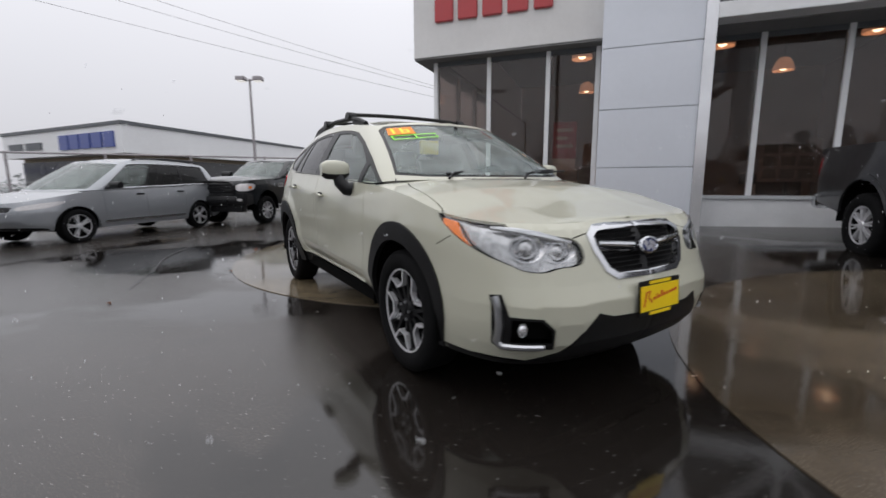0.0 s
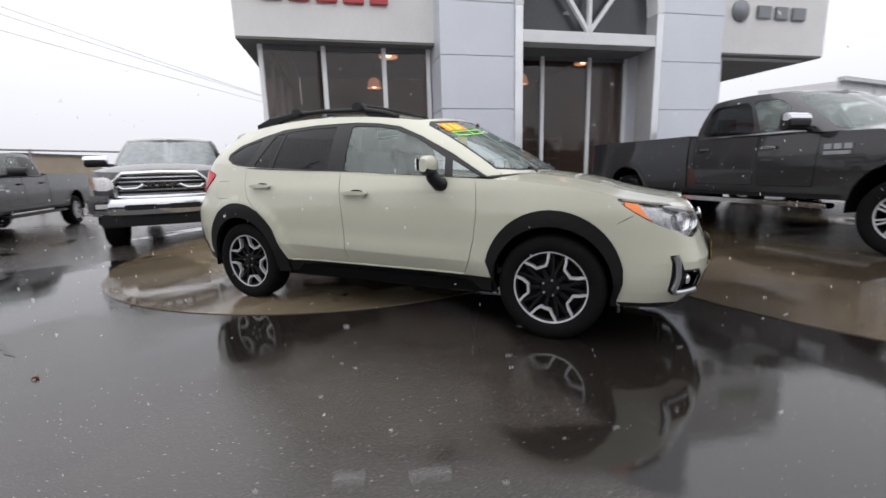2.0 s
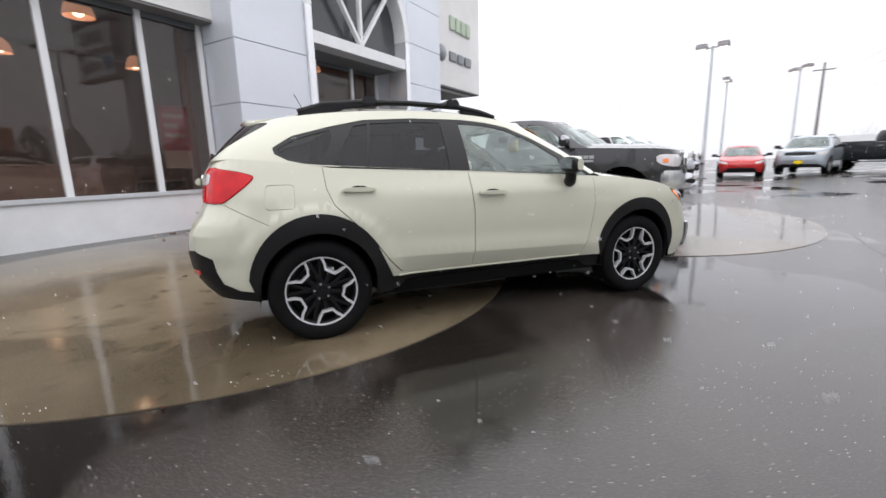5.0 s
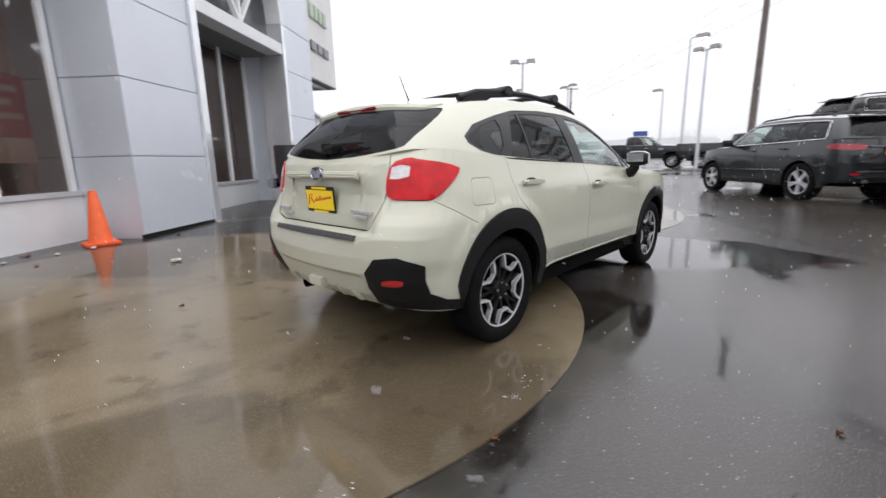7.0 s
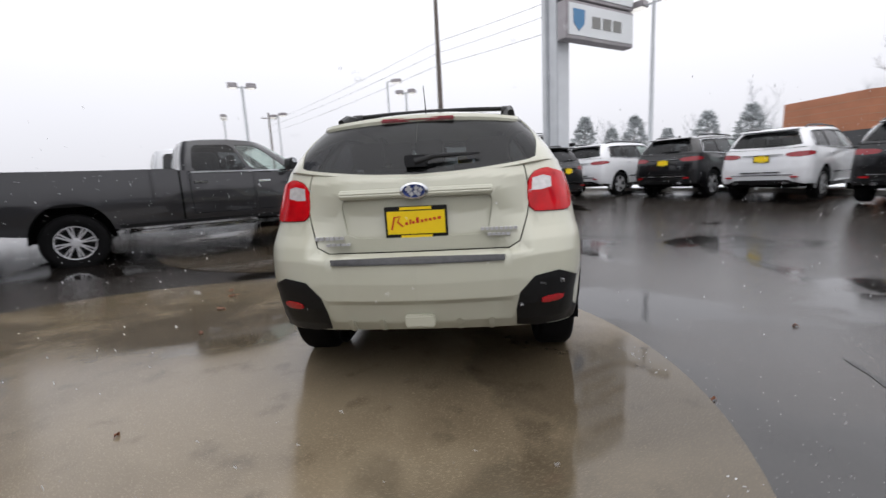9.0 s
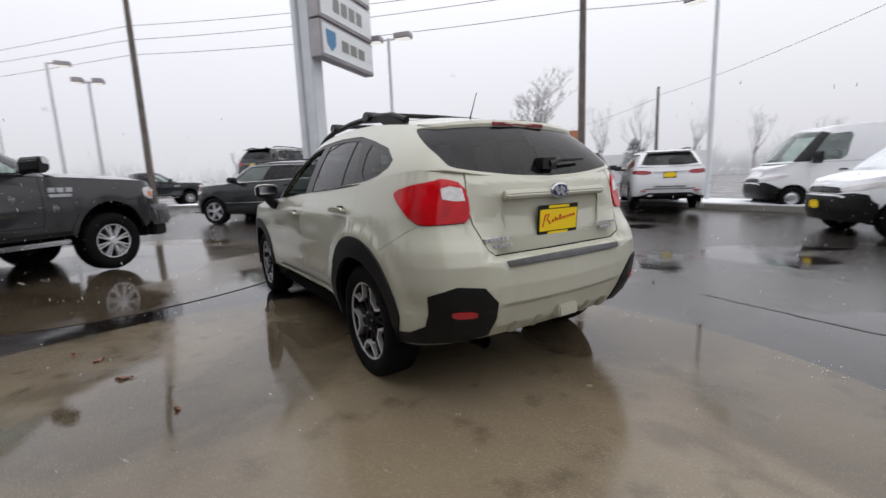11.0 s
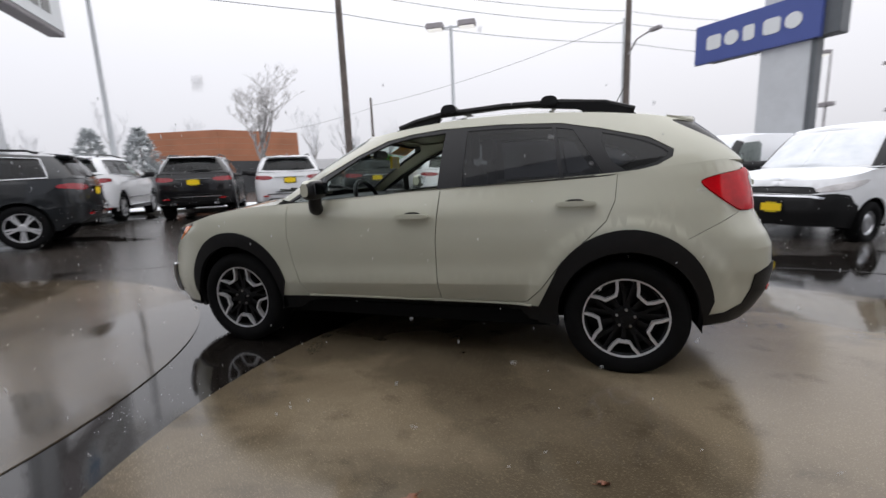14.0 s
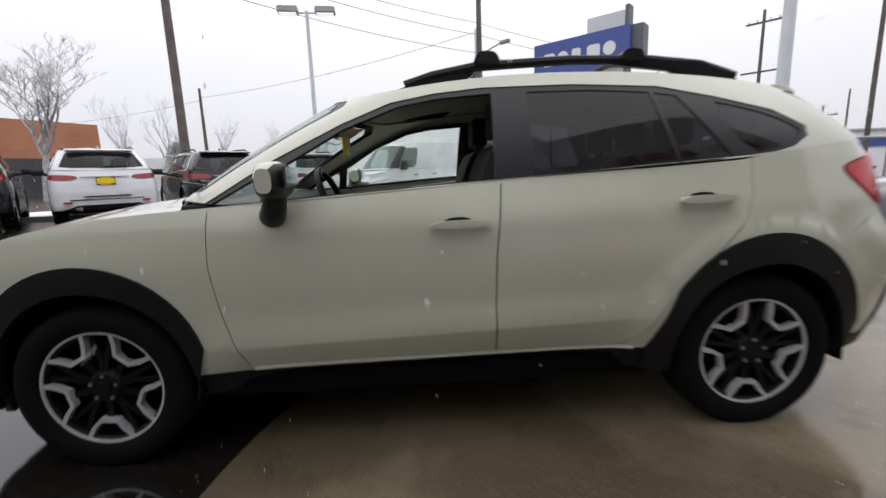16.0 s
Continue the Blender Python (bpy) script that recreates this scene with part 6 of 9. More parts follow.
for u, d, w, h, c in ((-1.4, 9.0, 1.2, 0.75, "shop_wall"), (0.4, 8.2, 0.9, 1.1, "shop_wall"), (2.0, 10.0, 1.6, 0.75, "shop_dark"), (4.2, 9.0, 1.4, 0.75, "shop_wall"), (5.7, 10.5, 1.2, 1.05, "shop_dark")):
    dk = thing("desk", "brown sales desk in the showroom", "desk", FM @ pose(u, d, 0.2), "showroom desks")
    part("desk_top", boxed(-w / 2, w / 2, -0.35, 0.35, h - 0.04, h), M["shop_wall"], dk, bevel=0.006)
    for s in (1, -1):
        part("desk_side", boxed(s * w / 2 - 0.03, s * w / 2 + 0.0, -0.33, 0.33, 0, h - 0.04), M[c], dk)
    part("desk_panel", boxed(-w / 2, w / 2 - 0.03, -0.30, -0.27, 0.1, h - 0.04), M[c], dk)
bd = thing("notice_board", "board with pale sheets on the showroom wall", "board", FM @ pose(5.6, 9.0, 0))
part("board", boxed(-0.6, 0.6, 0, 0.03, 1.0, 2.0), M["shop_wall"], bd)
for i in range(3):
    for j in range(3):
        part("sheet", boxed(-0.52 + 0.36 * i, -0.24 + 0.36 * i, -0.006, 0, 1.08 + 0.3 * j, 1.30 + 0.3 * j), M["far_tan"], bd)
tagged(part("board_post", boxed(-0.03, 0.03, 0.03, 0.06, 0.2, 1.0), M["black"], bd), "")
po = thing("window_poster", "red and white sale poster hung inside the showroom glass", "poster", FM @ pose(0.70, 5.884, 0))
part("sheet", boxed(-0.24, 0.24, 0, 0.004, 1.50, 2.24), material("red_print", (0.36, 0.035, 0.045), 0.6, spread=0.15, scale=6), po, "red printed sheet")
part("lower_sheet", boxed(-0.22, 0.24, 0, 0.004, 1.20, 1.498), M["shop_wall"], po, "pale printed strip")
for k, (a, b) in enumerate(((-0.17, 0.15), (-0.17, 0.06), (-0.17, 0.17))):
    part("text_bar", boxed(a, b, -0.002, 0.0, 2.04 - 0.16 * k, 2.11 - 0.16 * k), M["beige_panel"], po)

# letters on the fascias, as plain shapes
def letters(name, u0, z0, wds, h, mat, label, d=5.48):
    t = thing(name, label, "sign", FM)
    u = u0
    for w in wds:
        bm = boxed(u, u + w * 0.8, d - 0.06, d - 0.001, z0, z0 + h)
        part("letter_block", bm, mat, t, bevel=0.02)
        u += w
    return t


letters("fascia_sign", -2.0, 4.33, [0.51, 0.52, 0.51, 0.52, 0.46], 0.46, M["red_letter"], "row of red raised sign shapes on the fascia")
letters("fascia_sign", 9.50, 4.52, [0.54, 0.52, 0.56], 0.30, M["steel_letter"], "row of dark steel sign shapes on the fascia")
letters("fascia_sign", 9.55, 5.48, [0.40, 0.36, 0.36, 0.36], 0.44, M["green_letter"], "row of green sign shapes on the fascia")
em = thing("emblem", "round steel emblem beside the sign shapes", "sign", FM @ pose(9.02, 5.44, 4.68))
bm = bmesh.new()
lathe(bm, [(0.0, -0.05), (0.20, -0.04), (0.25, 0.0), (0.25, 0.04)], 20)
part("emblem_disc", bm, M["steel_letter"], em, smooth=True)

# cone
cn = thing("traffic_cone", "orange traffic cone standing by the wall", "cone", pose(-2.47, 4.74, height(-2.47, 4.74)))
bm = bmesh.new()
box(bm, -0.19, 0.19, -0.19, 0.19, 0, 0.035)
part("cone_base", bm, M["cone"], cn, bevel=0.01)
bm = bmesh.new()
lathe(bm, [(0.145, 0.035), (0.135, 0.06), (0.045, 0.68), (0.035, 0.70), (0.0, 0.70)], 24, "Z")
part("cone_body", bm, M["cone"], cn, smooth=True)


# ---- other vehicles ----
def along(rows, x):
    a = sorted(rows)
    return float(np.interp(x, [p[0] for p in a], [p[1] for p in a]))


def make_vehicle(name, P, paint, m, label, category, group="", snow=False, plates="", wheel_face=None):
    """A car, van or pickup: lower shell, glasshouse, lid, lamps, wheels and fittings, from a table of its sizes."""
    V = thing(name, label, category, m, group)
    N, T, w, zb = P["nose"], P["tail"], P["w"], P["zb"]
    cf, cr = P.get("cf", 1.0), P.get("cr", 0.6)
    plan = [(N, 0.0), (N - 0.02 * cf, w * 0.30), (N - 0.08 * cf, w * 0.58), (N - 0.22 * cf, w * 0.80), (N - 0.45 * cf, w * 0.93), (N - 0.80 * cf, w * 0.985)]
    x0, x1 = N - 0.80 * cf, T + 0.65 * cr
    k = 12
    plan += [(x0 + (x1 - x0) * i / k, w) for i in range(1, k)]
    plan += [(T + 0.65 * cr, w * 0.985), (T + 0.32 * cr, w * 0.95), (T + 0.13 * cr, w * 0.85), (T + 0.05 * cr, w * 0.62), (T + 0.01 * cr, w * 0.32), (T, 0.0)]
    rows = [(x, y, zb + (0.10 if x < T + 0.4 else 0) + P.get("nose_lift", 0.0) * (x > N - 0.35), along(P["top"], x)) for x, y in plan]
    sh = Shell(rows, [(z, N + d) for z, d in P["front"]], [(z, T + d) for z, d in P["rear"]], P["width"], N - 0.85 * cf, T + 0.7 * cr)
    lp = []
    for a, b in P["doors"]:
        poly = [(a, P["top_door"](a) if callable(P.get("top_door")) else 3), (a, zb + 0.16), (b, zb + 0.16), (b, 3)]
        poly = [(a, along(P["top"], a) + 0.05), (a - 0.01, zb + 0.30), (a - 0.03, zb + 0.14), (b + 0.03, zb + 0.14), (b + 0.01, zb + 0.30), (b, along(P["top"], b) + 0.05)]
        gapped(lp, "door", sh.loop("s", poly, step=0.10), 0.006)
    for nm, poly in P["marks"]:
        lp.append((nm, sh.loop("s", poly, 1 if nm in ("headlight", "tail_light") else 0)))
    for x in P["axles"]:
        r, zc = P["arch"]
        if P.get("flare"):
            lp.append(("flare" if x > 0 else "rear_flare", sh.loop("s", [(x + r + 0.07, zb - 0.02)] + arch_line(x, r + 0.07, zc, 0, 180, 14) + [(x - r - 0.07, zb - 0.02)])))
        lp.append(("cut", sh.loop("s", [(x + r, zb - 0.02)] + arch_line(x, r, zc, 0, 180, 16) + [(x - r, zb - 0.02)])))
    sk = Skin(sh, np.linspace(0, sh.top, 56), np.linspace(0, 1, 9), lp)
    sk.put("body", "body", paint, V, depth=0.02)
    sk.put("door", "door", paint, V, each=True)
    sk.put("shut_line", "gap", M["gap"], V, off=-0.012, depth=0, each=True)
    look_of = {"headlight": (M["white_lens"], 0.006), "tail_light": (M["red_dark"], 0.010), "grille": (M["black"], -0.02), "lower": (M["cladding"], 0.006), "flare": (P.get("flare_mat", M["cladding"]), 0.012), "rear_flare": (P.get("flare_mat", M["cladding"]), 0.012),
               "bumper": (M["chrome"], 0.03), "amber": (M["amber"], 0.008), "trim": (M["chrome"], 0.012), "rear_trim": (M["chrome"], 0.012), "rear_bumper": (M["cladding"], 0.006), "sill": (M["cladding"], 0.006), "black_panel": (M["black"], 0.004), "side_strip": (M["cladding"], 0.014), "tail_white": (M["white_lens"], 0.012)}
    for nm in dict.fromkeys(n for n, _ in lp):
        if nm in look_of:
            mat, off = P.get("mats", {}).get(nm, look_of[nm])
            mat = paint if mat == "paint" else mat
            sk.put(nm, nm, mat, V, off=off, depth=0.03, each=nm in ("sill", "flare", "rear_flare", "headlight", "tail_light", "amber", "side_strip", "tail_white"))
    # glasshouse
    H = P["house"]
    hs = House([(x, y, z) for x, y, z, *_ in H], [r[3:] for r in H], P.get("bow", 0.03))
    n = hs.top

    def t_of(x):
        lo, hi = 0.0, float(n)
        for _ in range(30):
            c = (lo + hi) / 2
            lo, hi = (c, hi) if hs.b(c)[0] > x else (lo, c)
        return lo

    wl2 = []
    h0, h1 = P.get("glass_h", (0.07, 0.86))
    for nm, a, b in P["panes"]:
        ta, tb = t_of(a), t_of(b)
        wl2.append((nm, rounded([(ta, h0), (ta + 0.01, h1), (tb, h1), (tb, h0)], 1, 0.12)))
    ts, te = P["screen_t"], P["rear_t"]
    if P.get("black_pillar"):
        tp = t_of(P["panes"][0][1])
        wl2.insert(0, ("pillar", [(ts, 0.03), (ts, 0.92), (tp + 0.10, h1 + 0.03), (tp + 0.10, 0.03)]))
    wl2.append(("screen", [(0.0, 0.05), (0.0, 0.93), (ts * 0.6, 0.93), (ts, 0.90), (ts, 0.07), (ts * 0.6, 0.05)]))
    if te:
        wl2.append(("rear_window", [(float(n), P.get("rear_h", 0.12)), (float(n), 0.90), (te + (n - te) * 0.3, 0.90), (te, 0.86), (te, P.get("rear_h", 0.12) + 0.04), (te + (n - te) * 0.4, P.get("rear_h", 0.12))]))
    if P.get("pane_trim"):
        wl2.insert(0, ("band", [(t_of(P["panes"][0][1]) - 0.03, h0 - 0.02), (t_of(P["panes"][0][1]) - 0.02, h1 + 0.02), (t_of(P["panes"][-1][2]) + 0.02, h1 + 0.02), (t_of(P["panes"][-1][2]) + 0.03, h0 - 0.02)]))
    cs = Skin(hs, np.linspace(0, n, 40), np.linspace(0, 1, 8), wl2)
    cs.put("upper_body", "body", paint, V, depth=0.02)
    cs.put("window_frame", "band", M["black"], V, off=0.002, depth=0.01, each=True)
    cs.put("pillar_trim", "pillar", M["black"], V, off=0.003, depth=0.01, each=True)
    for nm in dict.fromkeys(p[0] for p in P["panes"]):
        tint = {"front_window": P.get("glass", M["glass"]), "blank": paint}.get(nm, M["privacy"])
        cs.put(nm if nm != "blank" else "side_panel", nm, tint, V, off=-0.008 if nm != "blank" else 0.004, depth=0.01, each=True)
    if P.get("pane_trim"):
        bm = bmesh.new()
        ta, tb = t_of(P["panes"][0][1]), t_of(P["panes"][-1][2])
        for s in (1, -1):
            line = [hs(t, h1 + 0.02) for t in np.linspace(ta + 0.05, tb, 14)] + [hs(tb + 0.02, h) for h in (0.6, 0.35, 0.15)] + [hs(t, h0 - 0.02) for t in np.linspace(tb, ta, 14)]
            tube(bm, [(x, s * (y + 0.008), z) for x, y, z in line], 0.011, 5)
        part("window_chrome", bm, M["chrome"], V, smooth=True)
    cs.put("windscreen", "screen", {"screen": M["snow_film"], "glass": M["screen_frost"]}.get(snow, M["screen"]), V, off=0.002, depth=0.01, label="snow-dusted windscreen" if snow == "screen" else "")
    cs.put("rear_window", "rear_window", M["privacy"], V, off=-0.004, depth=0.01)
    edge = [hs(t, 1.0) for t in np.linspace(0, n, 50)]
    xr0, xr1 = max(e[0] for e in edge), min(e[0] for e in edge)
    shell_lid("roof", edge, lambda x: P.get("crown", 0.07) * max(0.0, min(1, (xr0 + 0.02 - x) / 0.5, (x - xr1 + 0.02) / 0.4)) ** 0.6, 0.16, M["snow"] if snow in ("roof", "screen") else paint, V, power=2.4)
    # bonnet
    tc = t_of(H[P["a_corner"]][0])
    ax, ay = H[P["a_corner"]][:2]
    ta = sh.uv("s", ax, along(P["top"], ax))[0]
    he = [sh(t, 1.0) for t in np.linspace(0, ta, 36)]
    cw = [(H[i][0] + 0.02, H[i][1], H[i][2]) for i in range(P["a_corner"], -1, -1)]
    ed = np.array(he)
    order = np.argsort(ed[:, 0])
    xs, ys, zs = ed[order, 0], np.maximum(ed[order, 1], 1e-3), ed[order, 2]
    zc = H[0][2]

    def hood(x, y):
        ye, ze = np.interp(x, xs, ys), np.interp(x, xs, zs)
        f = min(abs(y) / ye, 1.0)
        fwd = max(0.0, min(1.0, (N - 0.05 - x) / 0.45)) ** 0.7
        return x, y, ze + P.get("hood_crown", 0.06) * fwd * (1 - f ** 2.4)

    sk2 = Skin(hood, np.arange(min(c[0] for c in cw), N, 0.14), np.arange(0.0, w, 0.14), [], outline=[(float(a), float(b)) for a, b, _ in he] + [(a, b) for a, b, _ in cw])
    if sk2.nrm[:, 2].mean() < 0:
        sk2.nrm = -sk2.nrm
    sk2.put("bonnet", "body", M["snow"] if snow == "screen" else paint, V, depth=0.012)
    # underside, cabin block, wheels
    rw, ww, rim = P["wheel"]
    part("floor_pan", boxed(T + 0.25, N - 0.25, -w * 0.66, w * 0.66, zb + 0.02, zb + 0.16), M["gap"], V)
    zi = H[0][2] - 0.12
    part("cabin", boxed(P["cab"][0], P["cab"][1], -w * 0.80, w * 0.80, max(zb + 0.3, P["arch"][1] + P["arch"][0] + 0.01), zi), M["cabin"], V)
    for s in (1, -1):
        for xs_ in P.get("seats", ()):
            bm = seat_mesh(0.5, 0.62)
            bmesh.ops.transform(bm, matrix=pose(xs_, s * 0.42 * w, zi - 0.38), verts=bm.verts)
            part("seat", bm, M["seat"], V)
        for x in P["axles"]:
            make_wheel("wheel", V, pose(x, s * (w - ww / 2 - 0.02), rw, 0, 0, 0 if s > 0 else 180) @ pose(0, 0, 0, 0, random.uniform(0, 40), 0), rw, ww, rim, P.get("wheel_style", "alloy"), P.get("spokes", 6), wheel_face, 24)
            wheel_well(V, x, P["arch"][0] + 0.012, s * (w - ww - 0.08), s * (w - 0.012), P["arch"][1])
        # mirror
        mx, mz, mw, mh = P["mirror"]
        bm = bmesh.new()
        my = w + 0.10 + mw * 0.3
        cap = P.get("mirror_mat", M["black"])
        prism(bm, rounded([(mx - 0.06, mz - mh / 2), (mx + 0.04, mz - mh / 2), (mx + 0.08, mz - 0.1 * mh), (mx + 0.05, mz + mh * 0.42), (mx - 0.055, mz + mh / 2)], 1), s * my - mw / 2 - 0.02, s * my + mw / 2 + 0.02)
        for f in bm.faces:
            f.material_index = 0
        tube(bm, [(mx + 0.03, s * (w - 0.09), mz - mh * 0.42), (mx + 0.02, s * (w + 0.08), mz - mh * 0.30)], 0.035, 6)
        mir = part("door_mirror", bm, M["black"], V, bevel=0.012)
        if cap != M["black"]:
            bm = bmesh.new()
            prism(bm, rounded([(mx - 0.03, mz - 0.04 * mh), (mx + 0.086, mz - 0.04 * mh), (mx + 0.058, mz + mh * 0.46), (mx - 0.03, mz + mh * 0.54)], 1), s * my - mw / 2 - 0.03, s * my + mw / 2 + 0.03)
            part("mirror_cap", bm, cap, mir, "chrome mirror cap", bevel=0.02)
        for a, b in P["doors"]:
            zh = along(P["top"], (a + b) / 2) - P.get("handle_drop", 0.11)
            xh = b + 0.16
            yh = sh.xy(sh.uv("s", xh, zh)[0], zh)[1]
            part("door_handle", boxed(xh - 0.10, xh + 0.10, min(s * (yh + 0.012), s * (yh + 0.04)), max(s * (yh + 0.012), s * (yh + 0.04)), zh - 0.018, zh + 0.018), P.get("handle_mat", paint), V, bevel=0.006)
    if "f" in plates:
        plate("front_plate", V, pose(N + P.get("pf", (0.03, 0.55))[0], 0, P.get("pf", (0.03, 0.55))[1], 0, 0, 90), False)
    if "r" in plates:
        plate("rear_plate", V, pose(T - P.get("pr", (0.02, 1.02))[0], 0, P.get("pr", (0.02, 1.02))[1], 0, 0, -90), False)
    if P.get("rails"):
        for s in (1, -1):
            bm = bmesh.new()
            ra, rb, ry, rz = P["rails"]
            tube(bm, [(ra, s * ry, rz - 0.05), (ra - 0.12, s * ry, rz), ((ra + rb) / 2, s * ry, rz + 0.03), (rb + 0.12, s * ry, rz), (rb, s * ry, rz - 0.05)], 0.02, 6)
            part("roof_rail", bm, M["black"], V, smooth=True)
    if P.get("extra"):
        P["extra"](V, paint, sh, hs)
    return V


# --- tables of sizes ---
SUV = dict(
    nose=2.36, tail=-2.44, w=0.955, zb=0.30, cf=1.0, cr=0.7, nose_lift=0.04,
    top=[(2.36, 1.02), (2.0, 1.08), (1.2, 1.14), (0.9, 1.13), (-1.2, 1.19), (-2.2, 1.22), (-2.44, 1.20)],
    front=[(0.28, -0.12), (0.42, -0.02), (0.60, 0.0), (0.80, -0.03), (1.0, -0.09), (1.2, -0.2)],
    rear=[(0.35, 0.14), (0.5, 0.03), (0.72, 0.0), (0.78, 0.05), (1.0, 0.06), (1.24, 0.12)],
    width=[(0.28, 0.96), (0.45, 0.99), (0.7, 1.0), (0.95, 0.99), (1.1, 0.96), (1.25, 0.92)], xa=1.5,
    doors=[(0.86, -0.18), (-0.19, -1.12)],
    marks=[("lower", [("f", 0.0, 0.2), ("f", 0.0, 0.47), ("f", 0.6, 0.47), ("f", 0.8, 0.38), ("s", 1.95, 0.38), ("s", 1.95, 0.2)]),
           ("rear_bumper", [("r", 0.0, 0.2), ("r", 0.0, 0.50), ("r", 0.52, 0.50), ("r", 0.66, 0.44), ("s", -2.25, 0.40), ("s", -2.0, 0.40), ("s", -2.0, 0.2)]),
           ("sill", [(1.2, 0.2), (1.2, 0.40), (-1.2, 0.40), (-1.2, 0.2)]),
           ("trim", [(0.98, 0.60), (0.98, 0.635), (-1.0, 0.645), (-1.0, 0.61)]),
           ("grille", [("f", 0.0, 0.82), ("f", 0.0, 0.97), ("f", 0.52, 0.96), ("f", 0.53, 0.84)]),
           ("headlight", [("f", 0.56, 0.84), ("f", 0.56, 0.95), ("f", 0.78, 0.97), ("s", 1.85, 0.98), ("s", 1.86, 0.92), ("f", 0.80, 0.86)]),
           ("tail_light", [("r", 0.46, 1.015), ("r", 0.45, 1.10), ("r", 0.72, 1.125), ("s", -2.12, 1.12), ("s", -2.0, 1.095), ("s", -2.04, 1.03), ("r", 0.74, 1.0)]),
           ("rear_trim", [("r", 0.0, 0.60), ("r", 0.0, 0.625), ("r", 0.62, 0.625), ("r", 0.62, 0.60)])],
    axles=(1.457, -1.457), arch=(0.43, 0.40), flare=False, wheel=(0.385, 0.26, 0.255), spokes=5,
    house=[(1.22, 0.0, 1.17, 0.50, 0.0, 1.66), (1.18, 0.40, 1.17, 0.47, 0.36, 1.655), (1.06, 0.70, 1.16, 0.38, 0.58, 1.64), (0.86, 0.86, 1.145, 0.20, 0.66, 1.655), (0.30, 0.895, 1.155, -0.15, 0.685, 1.685), (-0.60, 0.895, 1.175, -0.70, 0.685, 1.685),
           (-1.40, 0.885, 1.20, -1.40, 0.67, 1.66), (-1.95, 0.85, 1.215, -1.80, 0.635, 1.63), (-2.22, 0.76, 1.225, -1.98, 0.56, 1.62), (-2.29, 0.50, 1.215, -2.05, 0.38, 1.63), (-2.31, 0.0, 1.205, -2.08, 0.0, 1.635)],
    panes=[("front_window", 0.80, -0.16), ("side_window", -0.22, -1.10), ("side_window", -1.16, -1.92)], pane_trim=True, screen_t=2.35, rear_t=8.15, rear_h=0.10, a_corner=2, crown=0.06, cab=(-2.1, 1.1), seats=(-0.1, -1.0),
    mirror=(0.62, 1.24, 0.20, 0.16), pr=(-0.045, 0.985), rails=(0.2, -1.75, 0.60, 1.72), glass_h=(0.06, 0.84))


def suv_extra(V, paint, sh, hs):
    bm = bmesh.new()
    tube(bm, [(-2.36, 0.0, 1.27), (-2.34, -0.12, 1.29), (-2.31, -0.42, 1.28)], 0.018, 6)
    part("rear_wiper", bm, M["black"], V)
    bm = bmesh.new()
    prism(bm, [(-1.98, 1.665), (-2.20, 1.635), (-2.21, 1.615), (-2.0, 1.615)], -0.58, 0.58)
    part("rear_spoiler", bm, paint, V, bevel=0.008)
    part("tailgate_strip", boxed(-2.405, -2.375, -0.42, 0.42, 1.062, 1.082), M["chrome_dull"], V, bevel=0.005)
    part("bumper_lip", boxed(-2.462, -2.42, -0.40, 0.40, 0.665, 0.685), M["black"], V, bevel=0.005)
    part("roof_aerial", boxed(-1.62, -1.48, -0.03, 0.03, 1.70, 1.745), paint, V, bevel=0.02)
    for s in (1, -1):
        part("rear_reflector", boxed(-2.43, -2.385, s * 0.66 - 0.07, s * 0.66 + 0.07, 0.545, 0.58), M["reflector_red"], V, bevel=0.006)
        part("exhaust_tip", boxed(-2.47, -2.40, s * 0.50 - 0.06, s * 0.50 + 0.06, 0.40, 0.46), M["chrome"], V, bevel=0.01)


SUV["extra"] = suv_extra

